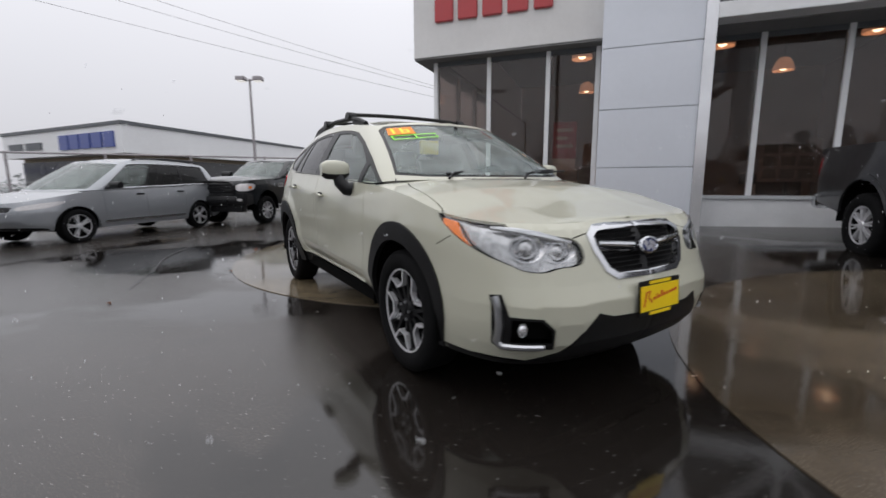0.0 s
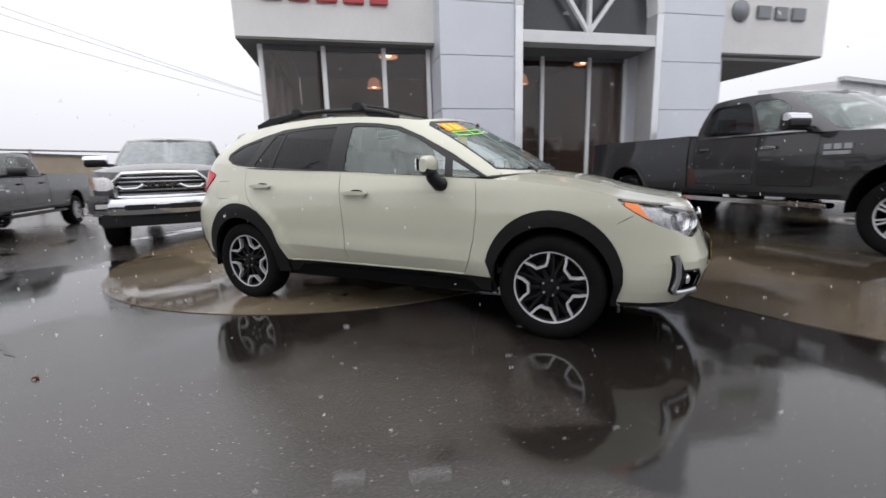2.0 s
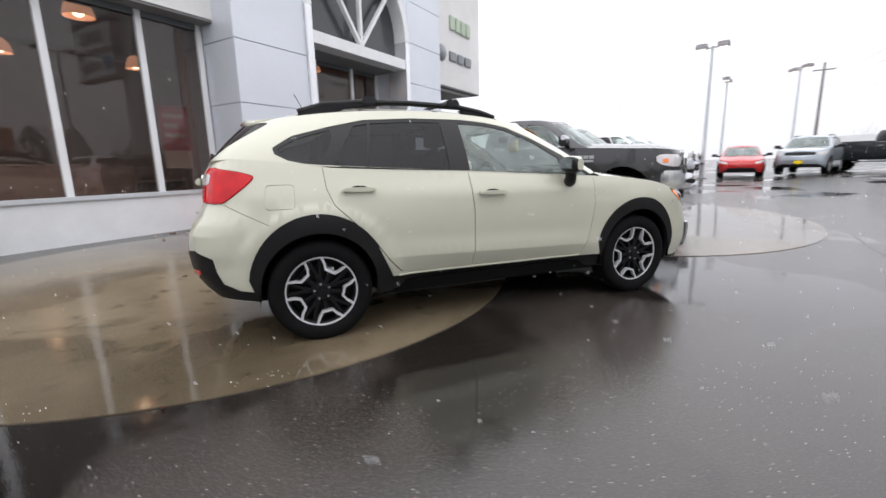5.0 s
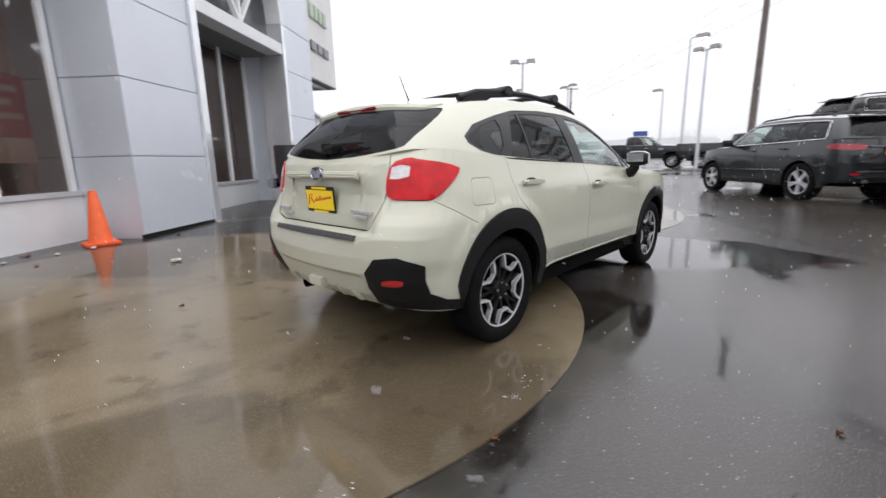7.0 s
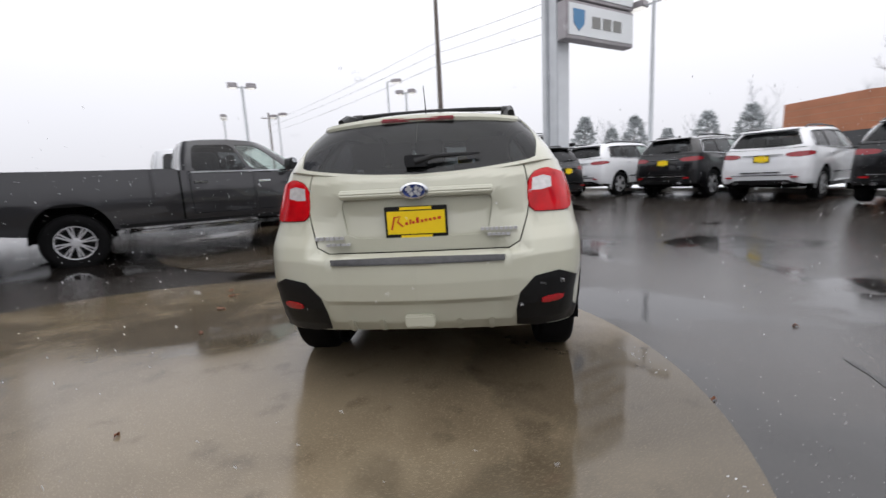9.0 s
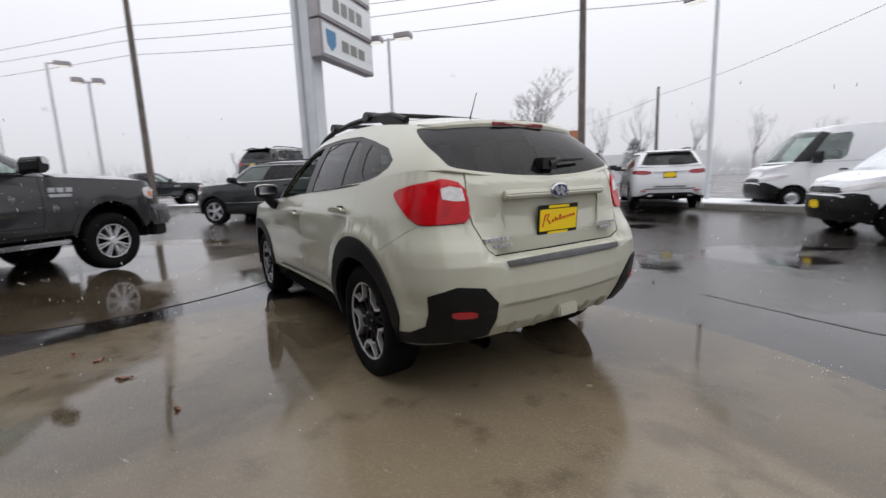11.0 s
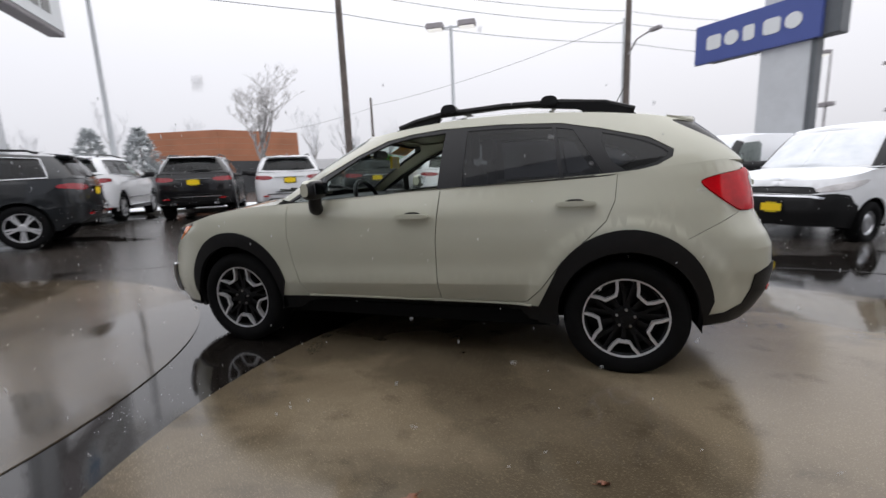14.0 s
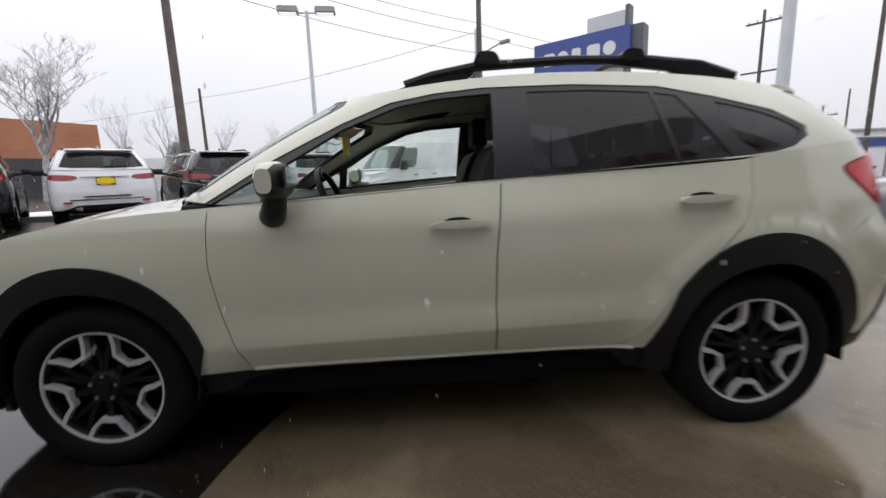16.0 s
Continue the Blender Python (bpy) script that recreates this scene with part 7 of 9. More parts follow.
TRUCK = dict(
    nose=3.02, tail=-3.24, w=0.99, zb=0.56, cf=0.62, cr=0.18, nose_lift=0.10,
    top=[(3.02, 1.235), (2.7, 1.27), (1.4, 1.33), (1.2, 1.33), (-0.60, 1.365), (-0.64, 1.42), (-3.24, 1.44)],
    front=[(0.5, -0.05), (0.7, -0.01), (0.95, 0.0), (1.15, -0.02), (1.27, -0.10)], rear=[(0.5, 0.02), (0.8, 0.0), (1.45, 0.02)],
    width=[(0.5, 0.955), (0.65, 0.985), (0.9, 1.0), (1.1, 0.995), (1.30, 0.97), (1.45, 0.95)],
    doors=[(1.22, 0.475), (0.465, -0.515)],
    marks=[("gap", [(-0.63, 0.5), (-0.63, 1.6), (-0.655, 1.6), (-0.655, 0.5)]),
           ("grille", [("f", 0.0, 0.84), ("f", 0.0, 1.20), ("f", 0.50, 1.19), ("f", 0.60, 1.12), ("f", 0.60, 0.84)]),
           ("headlight", [("f", 0.63, 0.965), ("f", 0.63, 1.16), ("f", 0.90, 1.17), ("s", 2.56, 1.165), ("s", 2.60, 1.02), ("s", 2.78, 0.965)]),
           ("amber", [("s", 2.76, 1.10), ("s", 2.68, 1.10), ("s", 2.68, 1.03), ("s", 2.76, 1.03)]),
           ("tail_light", [("r", 0.84, 1.02), ("r", 0.84, 1.36), ("s", -3.16, 1.36), ("s", -3.16, 1.02)]),
           ("sill", [(1.55, 0.5), (1.55, 0.62), (-1.5, 0.62), (-1.5, 0.5)])],
    axles=(2.045, -2.045), arch=(0.485, 0.50), flare=True, flare_mat=None, wheel=(0.41, 0.28, 0.245), spokes=8, handle_drop=0.15, handle_mat=M["chrome"],
    house=[(1.58, 0.0, 1.335, 0.80, 0.0, 1.88), (1.54, 0.42, 1.335, 0.77, 0.38, 1.875), (1.42, 0.78, 1.335, 0.68, 0.64, 1.86), (1.16, 0.925, 1.335, 0.50, 0.735, 1.885), (0.70, 0.94, 1.345, 0.25, 0.75, 1.90), (0.20, 0.94, 1.35, 0.05, 0.75, 1.905),
           (-0.30, 0.94, 1.36, -0.27, 0.745, 1.895), (-0.53, 0.925, 1.365, -0.45, 0.72, 1.88), (-0.60, 0.84, 1.37, -0.51, 0.63, 1.875), (-0.615, 0.45, 1.37, -0.525, 0.36, 1.88), (-0.62, 0.0, 1.37, -0.53, 0.0, 1.885)],
    panes=[("front_window", 1.14, 0.49), ("side_window", 0.42, -0.46)], screen_t=2.3, rear_t=8.5, rear_h=0.15, a_corner=2, crown=0.055, cab=(-0.55, 1.3), seats=(0.62, -0.12),
    mirror=(1.06, 1.46, 0.30, 0.20), mirror_mat=M["chrome"], hood_crown=0.10, glass_h=(0.06, 0.84), pf=(0.16, 0.70))
TRUCK["flare_mat"] = "paint"


def truck_extra(V, paint, sh, hs, dark=False):
    bright = M["black"] if dark else M["chrome"]
    # bed
    part("bed_floor", boxed(-3.18, -0.68, -0.80, 0.80, 0.92, 0.96), M["black"], V)
    for s in (1, -1):
        part("bed_side", boxed(-3.20, -0.67, min(s * 0.78, s * 0.94), max(s * 0.78, s * 0.94), 0.96, 1.43), paint, V, bevel=0.012)
        part("running_board", boxed(-1.25, 1.42, min(s * 0.90, s * 1.06), max(s * 0.90, s * 1.06), 0.46, 0.52), bright, V, bevel=0.015)
    part("bed_front", boxed(-0.74, -0.67, -0.78, 0.78, 0.96, 1.42), paint, V)
    tg = part("tailgate", boxed(-3.275, -3.20, -0.80, 0.80, 0.84, 1.44), paint, V, bevel=0.012)
    part("rear_bumper", boxed(-3.42, -3.25, -0.92, 0.92, 0.56, 0.76), bright, V, bevel=0.03)
    # chrome nose
    bm = bmesh.new()
    pts = [(2.92, 0.86, 0.80), (3.0, 0.60, 0.80), (3.10, 0.30, 0.80), (3.13, 0.0, 0.80)]
    line = [(x, -y, z) for x, y, z in pts] + [(x, y, z) for x, y, z in pts[::-1][1:]]
    for (lo, hi, d) in ((0.58, 0.84, 0.10),):
        rows = []
        for x, y, _ in line:
            rows.append([bm.verts.new((x + e, y * 1.09, z)) for e, z in ((-0.10, lo), (0.02, lo + 0.01), (0.06, lo + 0.08), (0.06, hi - 0.08), (0.02, hi - 0.01), (-0.10, hi))])
        for a, b in zip(rows, rows[1:]):
            for i in range(5):
                bm.faces.new((a[i], a[i + 1], b[i + 1], b[i]))
        bm.faces.new(rows[0])
        bm.faces.new(rows[-1])
    bmesh.ops.recalc_face_normals(bm, faces=bm.faces[:])
    part("front_bumper", bm, bright, V, "chrome front bumper", smooth=True)
    for s in (1, -1):
        part("bumper_end", boxed(2.66, 3.03, min(s * 0.66, s * 0.99), max(s * 0.66, s * 0.99), 0.585, 0.90), bright, V, bevel=0.045)
        part("fog_pocket", boxed(3.00, 3.036, min(s * 0.71, s * 0.90), max(s * 0.71, s * 0.90), 0.67, 0.79), M["gap"], V, bevel=0.008)
        part("fog_lamp", boxed(3.02, 3.042, min(s * 0.725, s * 0.885), max(s * 0.725, s * 0.885), 0.69, 0.775), M["white_lens"], V, bevel=0.008)
    part("air_dam", boxed(2.78, 3.02, -0.86, 0.86, 0.40, 0.60), M["black"], V, bevel=0.03)
    part("bumper_slot", boxed(3.10, 3.192, -0.50, 0.50, 0.665, 0.745), M["black"], V, bevel=0.01)
    bm = bmesh.new()
    ring = [(3.0, y, z) for y, z in ((-0.60, 0.86), (-0.62, 1.10), (-0.50, 1.21), (0.0, 1.225), (0.50, 1.21), (0.62, 1.10), (0.60, 0.86), (0.0, 0.85), (-0.60, 0.86))]
    tube(bm, [(x + 0.035 - 0.10 * abs(y) ** 3, y, z) for x, y, z in ring], 0.034, 8, caps=False)
    part("grille_surround", bm, bright, V, "chrome grille surround", smooth=True)
    for k in range(5):
        z = 0.90 + 0.062 * k
        bm = bmesh.new()
        tube(bm, [(2.965, -0.56, z), (3.01, -0.3, z), (3.02, 0, z), (3.01, 0.3, z), (2.965, 0.56, z)], 0.012, 6)
        part("grille_bar", bm, (bright if dark else M["chrome_dull"]), V, smooth=True)
    bm = bmesh.new()
    for k in range(3):
        box(bm, 3.015, 3.05, -0.20 + 0.145 * k, -0.09 + 0.145 * k, 1.00, 1.075)
    part("grille_badge", bm, bright, V, bevel=0.01)
    for s in (1, -1):
        bm = bmesh.new()
        tube(bm, [(3.03, s * 0.24, 1.04), (3.02, s * 0.34, 0.985), (2.99, s * 0.52, 0.985), (2.965, s * 0.57, 1.03)], 0.026, 8)
        part("grille_horn", bm, bright, V, smooth=True)
        bm = bmesh.new()
        for k in range(3):
            box(bm, 1.28 + 0.10 * k, 1.36 + 0.10 * k, min(s * 0.975, s * 1.0), max(s * 0.975, s * 1.0), 1.13, 1.19)
        box(bm, 1.28, 1.55, min(s * 0.975, s * 1.0), max(s * 0.975, s * 1.0), 1.07, 1.11)
        part("side_badge", bm, M["chrome_dull"], V)
        bm = boxed(-0.48, 1.12, min(s * 0.945, s * 0.965), max(s * 0.945, s * 0.965), 1.355, 1.375)
        part("belt_chrome", bm, bright, V)


TRUCK["extra"] = truck_extra

VAN = dict(
    nose=2.38, tail=-2.36, w=0.915, zb=0.28, cf=0.9, cr=0.25, nose_lift=0.02,
    top=[(2.38, 0.98), (2.1, 1.04), (1.6, 1.12), (1.2, 1.14), (-2.36, 1.16)],
    front=[(0.25, -0.08), (0.5, 0.0), (0.72, -0.02), (0.9, -0.08), (1.05, -0.2)], rear=[(0.3, 0.04), (0.6, 0.0), (1.2, 0.02)],
    width=[(0.25, 0.95), (0.4, 0.985), (0.7, 1.0), (1.0, 0.99), (1.2, 0.97)],
    doors=[(1.28, 0.32), (0.30, -0.62)],
    marks=[("lower", [("f", 0.0, 0.2), ("f", 0.0, 0.775), ("f", 0.50, 0.77), ("f", 0.72, 0.79), ("f", 0.82, 0.76), ("s", 1.98, 0.66), ("s", 1.90, 0.60), ("s", 1.86, 0.2)]),
           ("trim", [("f", 0.0, 0.735), ("f", 0.0, 0.765), ("f", 0.50, 0.76), ("f", 0.62, 0.73), ("f", 0.60, 0.70), ("f", 0.48, 0.73)]),
           ("grille", [("f", 0.0, 0.785), ("f", 0.0, 0.895), ("f", 0.46, 0.885), ("f", 0.56, 0.80), ("f", 0.46, 0.78)]),
           ("headlight", [("f", 0.50, 0.80), ("f", 0.52, 0.88), ("f", 0.78, 0.95), ("s", 1.70, 0.99), ("s", 1.78, 0.92), ("f", 0.80, 0.84)]),
           ("side_strip", [(0.86, 0.58), (0.86, 0.655), (-1.05, 0.655), (-1.05, 0.58)]),
           ("tail_light", [("r", 0.80, 0.75), ("r", 0.80, 1.12), ("s", -2.30, 1.12), ("s", -2.28, 0.75)])],
    axles=(1.555, -1.555), arch=(0.375, 0.335), flare=False, wheel=(0.325, 0.20, 0.20), wheel_style="steel", handle_drop=0.22, handle_mat=M["black"],
    house=[(1.72, 0.0, 1.14, 0.92, 0.0, 1.78), (1.68, 0.38, 1.14, 0.89, 0.34, 1.775), (1.54, 0.70, 1.14, 0.78, 0.60, 1.765), (1.25, 0.86, 1.14, 0.62, 0.70, 1.78), (0.75, 0.885, 1.145, 0.40, 0.74, 1.81), (0.0, 0.885, 1.15, -0.1, 0.75, 1.83), (-1.0, 0.885, 1.155, -1.0, 0.75, 1.83),
           (-1.9, 0.885, 1.16, -1.9, 0.75, 1.815), (-2.24, 0.86, 1.16, -2.20, 0.72, 1.80), (-2.32, 0.5, 1.16, -2.27, 0.42, 1.80), (-2.335, 0.0, 1.16, -2.28, 0.0, 1.81)],
    panes=[("front_window", 1.22, 0.36)], screen_t=2.3, rear_t=0, a_corner=2, crown=0.05, cab=(-0.2, 1.5), seats=(0.75,), glass=M["screen"], mirror=(0.98, 1.20, 0.20, 0.20), black_pillar=True, pf=(0.02, 0.58), glass_h=(0.05, 0.80))
TALLVAN = dict(VAN, top=[(2.38, 1.15), (2.1, 1.22), (1.6, 1.30), (1.2, 1.32), (-3.2, 1.34)], tail=-3.2, w=1.02, axles=(1.6, -2.1),
               house=[(1.95, 0.0, 1.31, 1.15, 0.0, 2.25), (1.90, 0.42, 1.31, 1.10, 0.40, 2.245), (1.72, 0.78, 1.31, 0.95, 0.70, 2.23), (1.35, 0.95, 1.31, 0.75, 0.84, 2.26), (0.75, 0.985, 1.32, 0.4, 0.88, 2.29), (0.0, 0.985, 1.33, -0.1, 0.89, 2.31), (-1.2, 0.985, 1.33, -1.2, 0.89, 2.31),
                      (-2.6, 0.985, 1.34, -2.6, 0.89, 2.30), (-3.08, 0.96, 1.34, -3.05, 0.86, 2.28), (-3.16, 0.5, 1.34, -3.12, 0.45, 2.28), (-3.17, 0.0, 1.34, -3.13, 0.0, 2.29)],
               mirror=(1.15, 1.45, 0.24, 0.34), panes=[("front_window", 1.30, 0.45)])
MINIVAN = dict(
    nose=2.42, tail=-2.58, w=1.0, zb=0.28, cf=1.25, cr=0.7, nose_lift=0.03,
    top=[(2.42, 0.82), (2.15, 0.90), (1.7, 0.98), (1.2, 1.04), (0.8, 1.05), (-1.6, 1.13), (-2.2, 1.14), (-2.58, 1.12)],
    front=[(0.25, -0.12), (0.45, 0.0), (0.65, 0.0), (0.85, -0.08), (1.0, -0.2)], rear=[(0.3, 0.1), (0.5, 0.0), (0.75, 0.0), (0.85, 0.06), (1.15, 0.12)],
    width=[(0.25, 0.94), (0.4, 0.98), (0.65, 1.0), (0.85, 0.985), (1.0, 0.96), (1.15, 0.92)],
    doors=[(1.02, 0.02), (0.01, -1.10)],
    marks=[("lower", [("f", 0.0, 0.2), ("f", 0.0, 0.36), ("f", 0.75, 0.36), ("s", 2.0, 0.34), ("s", 2.0, 0.2)]),
           ("grille", [("f", 0.0, 0.66), ("f", 0.0, 0.76), ("f", 0.46, 0.75), ("f", 0.40, 0.66)]),
           ("headlight", [("f", 0.50, 0.68), ("f", 0.52, 0.76), ("f", 0.80, 0.82), ("s", 1.72, 0.86), ("s", 1.78, 0.80), ("f", 0.84, 0.72)]),
           ("trim", [(1.05, 0.38), (1.05, 0.43), (-1.05, 0.43), (-1.05, 0.38)]),
           ("tail_light", [("r", 0.55, 1.0), ("r", 0.55, 1.08), ("s", -2.2, 1.09), ("s", -2.22, 1.0)])],
    axles=(1.545, -1.545), arch=(0.385, 0.355), wheel=(0.345, 0.235, 0.235), spokes=5,
    house=[(1.62, 0.0, 1.04, 0.52, 0.0, 1.68), (1.56, 0.42, 1.04, 0.48, 0.38, 1.675), (1.38, 0.76, 1.04, 0.36, 0.62, 1.66), (1.0, 0.91, 1.05, 0.12, 0.70, 1.685), (0.30, 0.935, 1.07, -0.25, 0.725, 1.715), (-0.6, 0.935, 1.10, -0.7, 0.73, 1.72), (-1.5, 0.925, 1.13, -1.5, 0.715, 1.695),
           (-2.1, 0.89, 1.14, -1.95, 0.68, 1.66), (-2.38, 0.79, 1.14, -2.15, 0.60, 1.63), (-2.44, 0.5, 1.13, -2.2, 0.40, 1.64), (-2.46, 0.0, 1.12, -2.22, 0.0, 1.645)],
    panes=[("front_window", 0.98, 0.03), ("side_window", -0.03, -1.06), ("side_window", -1.10, -2.02)], pane_trim=True, screen_t=2.35, rear_t=8.2, a_corner=2, crown=0.05, cab=(-2.2, 1.4), seats=(0.2, -0.8), mirror=(0.86, 1.16, 0.22, 0.15), rails=(0.0, -1.9, 0.62, 1.75), handle_mat=M["chrome"])
SEDAN = dict(MINIVAN, nose=2.35, tail=-2.35, w=0.91, zb=0.22, top=[(2.35, 0.74), (2.0, 0.82), (1.2, 0.93), (0.8, 0.94), (-1.6, 1.0), (-2.2, 1.02), (-2.35, 1.0)], axles=(1.40, -1.40),
             front=[(0.2, -0.12), (0.4, 0.0), (0.6, 0.0), (0.78, -0.1), (0.95, -0.25)], rear=[(0.25, 0.1), (0.5, 0.0), (0.75, 0.0), (1.0, 0.06)], width=[(0.2, 0.95), (0.4, 0.985), (0.65, 1.0), (0.85, 0.98), (1.0, 0.95)],
             doors=[(0.85, -0.12), (-0.13, -1.0)],
             marks=[("lower", [("f", 0.0, 0.15), ("f", 0.0, 0.45), ("f", 0.5, 0.45), ("f", 0.6, 0.3), ("f", 0.7, 0.15)]),
                    ("headlight", [("f", 0.50, 0.62), ("f", 0.54, 0.70), ("f", 0.76, 0.77), ("s", 1.62, 0.81), ("s", 1.72, 0.74), ("f", 0.78, 0.66)]),
                    ("tail_light", [("r", 0.45, 0.88), ("r", 0.45, 0.97), ("s", -2.05, 0.97), ("s", -2.08, 0.88)])],
             house=[(1.30, 0.0, 0.95, 0.35, 0.0, 1.42), (1.25, 0.38, 0.95, 0.32, 0.34, 1.415), (1.10, 0.66, 0.95, 0.20, 0.52, 1.40), (0.80, 0.80, 0.95, 0.0, 0.58, 1.42), (0.20, 0.825, 0.965, -0.3, 0.60, 1.435), (-0.5, 0.825, 0.98, -0.6, 0.60, 1.43), (-1.0, 0.81, 1.0, -0.95, 0.58, 1.41),
                    (-1.5, 0.77, 1.015, -1.25, 0.55, 1.38), (-1.78, 0.68, 1.02, -1.42, 0.50, 1.36), (-1.86, 0.42, 1.02, -1.46, 0.34, 1.37), (-1.88, 0.0, 1.02, -1.48, 0.0, 1.375)],
             panes=[("front_window", 0.74, -0.10), ("side_window", -0.16, -1.0)], cab=(-1.7, 1.05), seats=(0.0, -0.8), mirror=(0.60, 1.03, 0.18, 0.13), rails=None, pane_trim=True)


def stand(x, y, heading, dz=0.0):
    return pose(x, y, height(x, y) + dz, 0, 0, heading)


def ahead(x, y, heading, f, r=0.0):
    """A place f metres ahead and r metres to the right of another."""
    a = radians(heading)
    return x + f * math.cos(a) + r * math.sin(a), y + f * math.sin(a) - r * math.cos(a)


def parked(name, P, paint, xy, heading, label, category, group="", dz=0.0, **kw):
    return make_vehicle(name, P, paint, stand(*xy, heading, dz), label, category, group, **kw)


GREY, BLACK, WHITE = car_paint("granite", (0.038, 0.038, 0.041), 0.55), car_paint("black", (0.006, 0.006, 0.007), 0.1), car_paint("white", (0.74, 0.75, 0.77))
SILVER, DARK = car_paint("silver", (0.33, 0.345, 0.365), 0.5), car_paint("charcoal", (0.014, 0.016, 0.018), 0.2)
PALE, RED = car_paint("pale_blue_silver", (0.36, 0.40, 0.44), 0.5), car_paint("red", (0.45, 0.02, 0.02))
# pickup behind the crossover: rear and front wheels on its near side
RH = -49.4
fx, fy = ahead(4.275, 2.43, RH, 0, -0.85)
parked("pickup_truck", TRUCK, GREY, ahead(fx, fy, RH, -2.045), RH, "dark grey crew-cab pickup with chrome bumper and running boards", "pickup truck")
parked("pickup_truck", TRUCK, WHITE, ahead(*ahead(fx, fy, RH, -2.045), RH, -0.2, -3.1), RH, "white crew-cab pickup with chrome grille in the lot", "pickup truck", "white pickups", snow="roof")
t2 = parked("pickup_truck", TRUCK, WHITE, ahead(*ahead(fx, fy, RH, -2.045), RH, 0.4, -9.0), RH, "white crew-cab pickup with chrome grille in the lot", "pickup truck", "white pickups", snow="roof")
copy_thing(t2, stand(*ahead(*ahead(fx, fy, RH, -2.045), RH, 0.8, -14.8), RH))
# pickup with a big chrome grille beside the showroom
parked("pickup_truck", TRUCK, GREY, ahead(-5.85, 1.45, -38, -2.045), -38, "dark grey pickup with chrome grille and snowy windscreen by the showroom", "pickup truck", snow="glass")
# dark pickup and silver minivan across the lot
parked("pickup_truck", dict(TRUCK, handle_mat=M["black"], mirror_mat=M["black"], extra=lambda v, p, a, b: truck_extra(v, p, a, b, True)), DARK, (-12.15, 1.13), -45, "black pickup with dark grille in the far lot", "pickup truck")
parked("minivan", MINIVAN, SILVER, ahead(*ahead(-7.75, -3.63, -45, 0, 0.88), -45, -1.545), -45, "silver minivan with dark windows and chrome wheels", "minivan")
# row of sport utility vehicles
JH = -52
row_white = parked("suv", SUV, WHITE, ahead(10.45, -3.68, JH, 2.42), JH, "white sport utility vehicle with yellow dealer plate in the row", "suv", "row of parked suvs", plates="r")
row_black = parked("suv", SUV, BLACK, ahead(8.5, -5.55, JH, 2.42), JH, "black sport utility vehicle with yellow dealer plate in the row", "suv", "row of parked suvs", plates="r")
copy_thing(row_white, stand(*ahead(6.58, -6.98, JH, 2.42), JH))
copy_thing(row_black, stand(*ahead(4.6, -8.45, JH, 2.42), JH))
copy_thing(row_white, stand(*ahead(2.7, -9.9, JH, 2.42), JH))
parked("suv", SUV, DARK, (9.85, -1.26), 43, "charcoal sport utility vehicle with chrome window trim on wet asphalt", "suv", "row of parked suvs", plates="r")
big = parked("suv", dict(SUV, rails=(0.2, -1.9, 0.62, 1.72)), BLACK, ahead(14.5, -1.52, JH, 2.42), JH, "large black sport utility vehicle raised on a display stand", "suv", plates="r", dz=0.75)
# white vans
VH = 40
for k in range(3):
    vx, vy = ahead(-5.17, -4.55, VH, 0, (0.0, 2.33, 4.92)[k])
    c = ahead(*ahead(vx, vy, VH, 0, 0.82), VH, -1.555)
    if k == 0:
        van = parked("cargo_van", VAN, WHITE, c, VH, "white cargo van with black bumper and snow on its windscreen", "van", "row of white vans", plates="f", snow="screen")
    else:
        copy_thing(van, stand(*c, VH))
parked("cargo_van", TALLVAN, WHITE, ahead(*ahead(-5.05, -4.55, VH, -1.0, 11.6), VH, -1.6), VH, "tall white cargo van with dark mirrors in the van row", "van", "row of white vans")
# cars farther off
p3 = parked("pickup_truck", TRUCK, DARK, (25.3, 7.6), -80, "dark pickup far across the wet lot", "pickup truck", "far pickups")
copy_thing(p3, stand(26.3, 2.2, -78))
parked("suv", SUV, PALE, (21.5, 9.0), 200, "pale silver suv facing the lot with yellow plate", "suv", plates="f")
parked("sedan", SEDAN, RED, (19.5, 10.8), 215, "red car far across the lot", "car")
parked("sedan", SEDAN, DARK, (-19.1, -16.3), 48, "dark sedan beyond the pipe frame", "car")
parked("suv", SUV, BLACK, (-15.3, -14.3), 48, "dark suv beyond the lamp post", "suv")


WIRES_W = [((-40.0, -25.0, 16.0), (-31.2, 18.3, 8.9)), ((-39.0, -20.0, 17.0), (-31.2, 18.3, 9.6)), ((-38.5, -17.0, 17.6), (-31.2, 18.3, 9.85))]
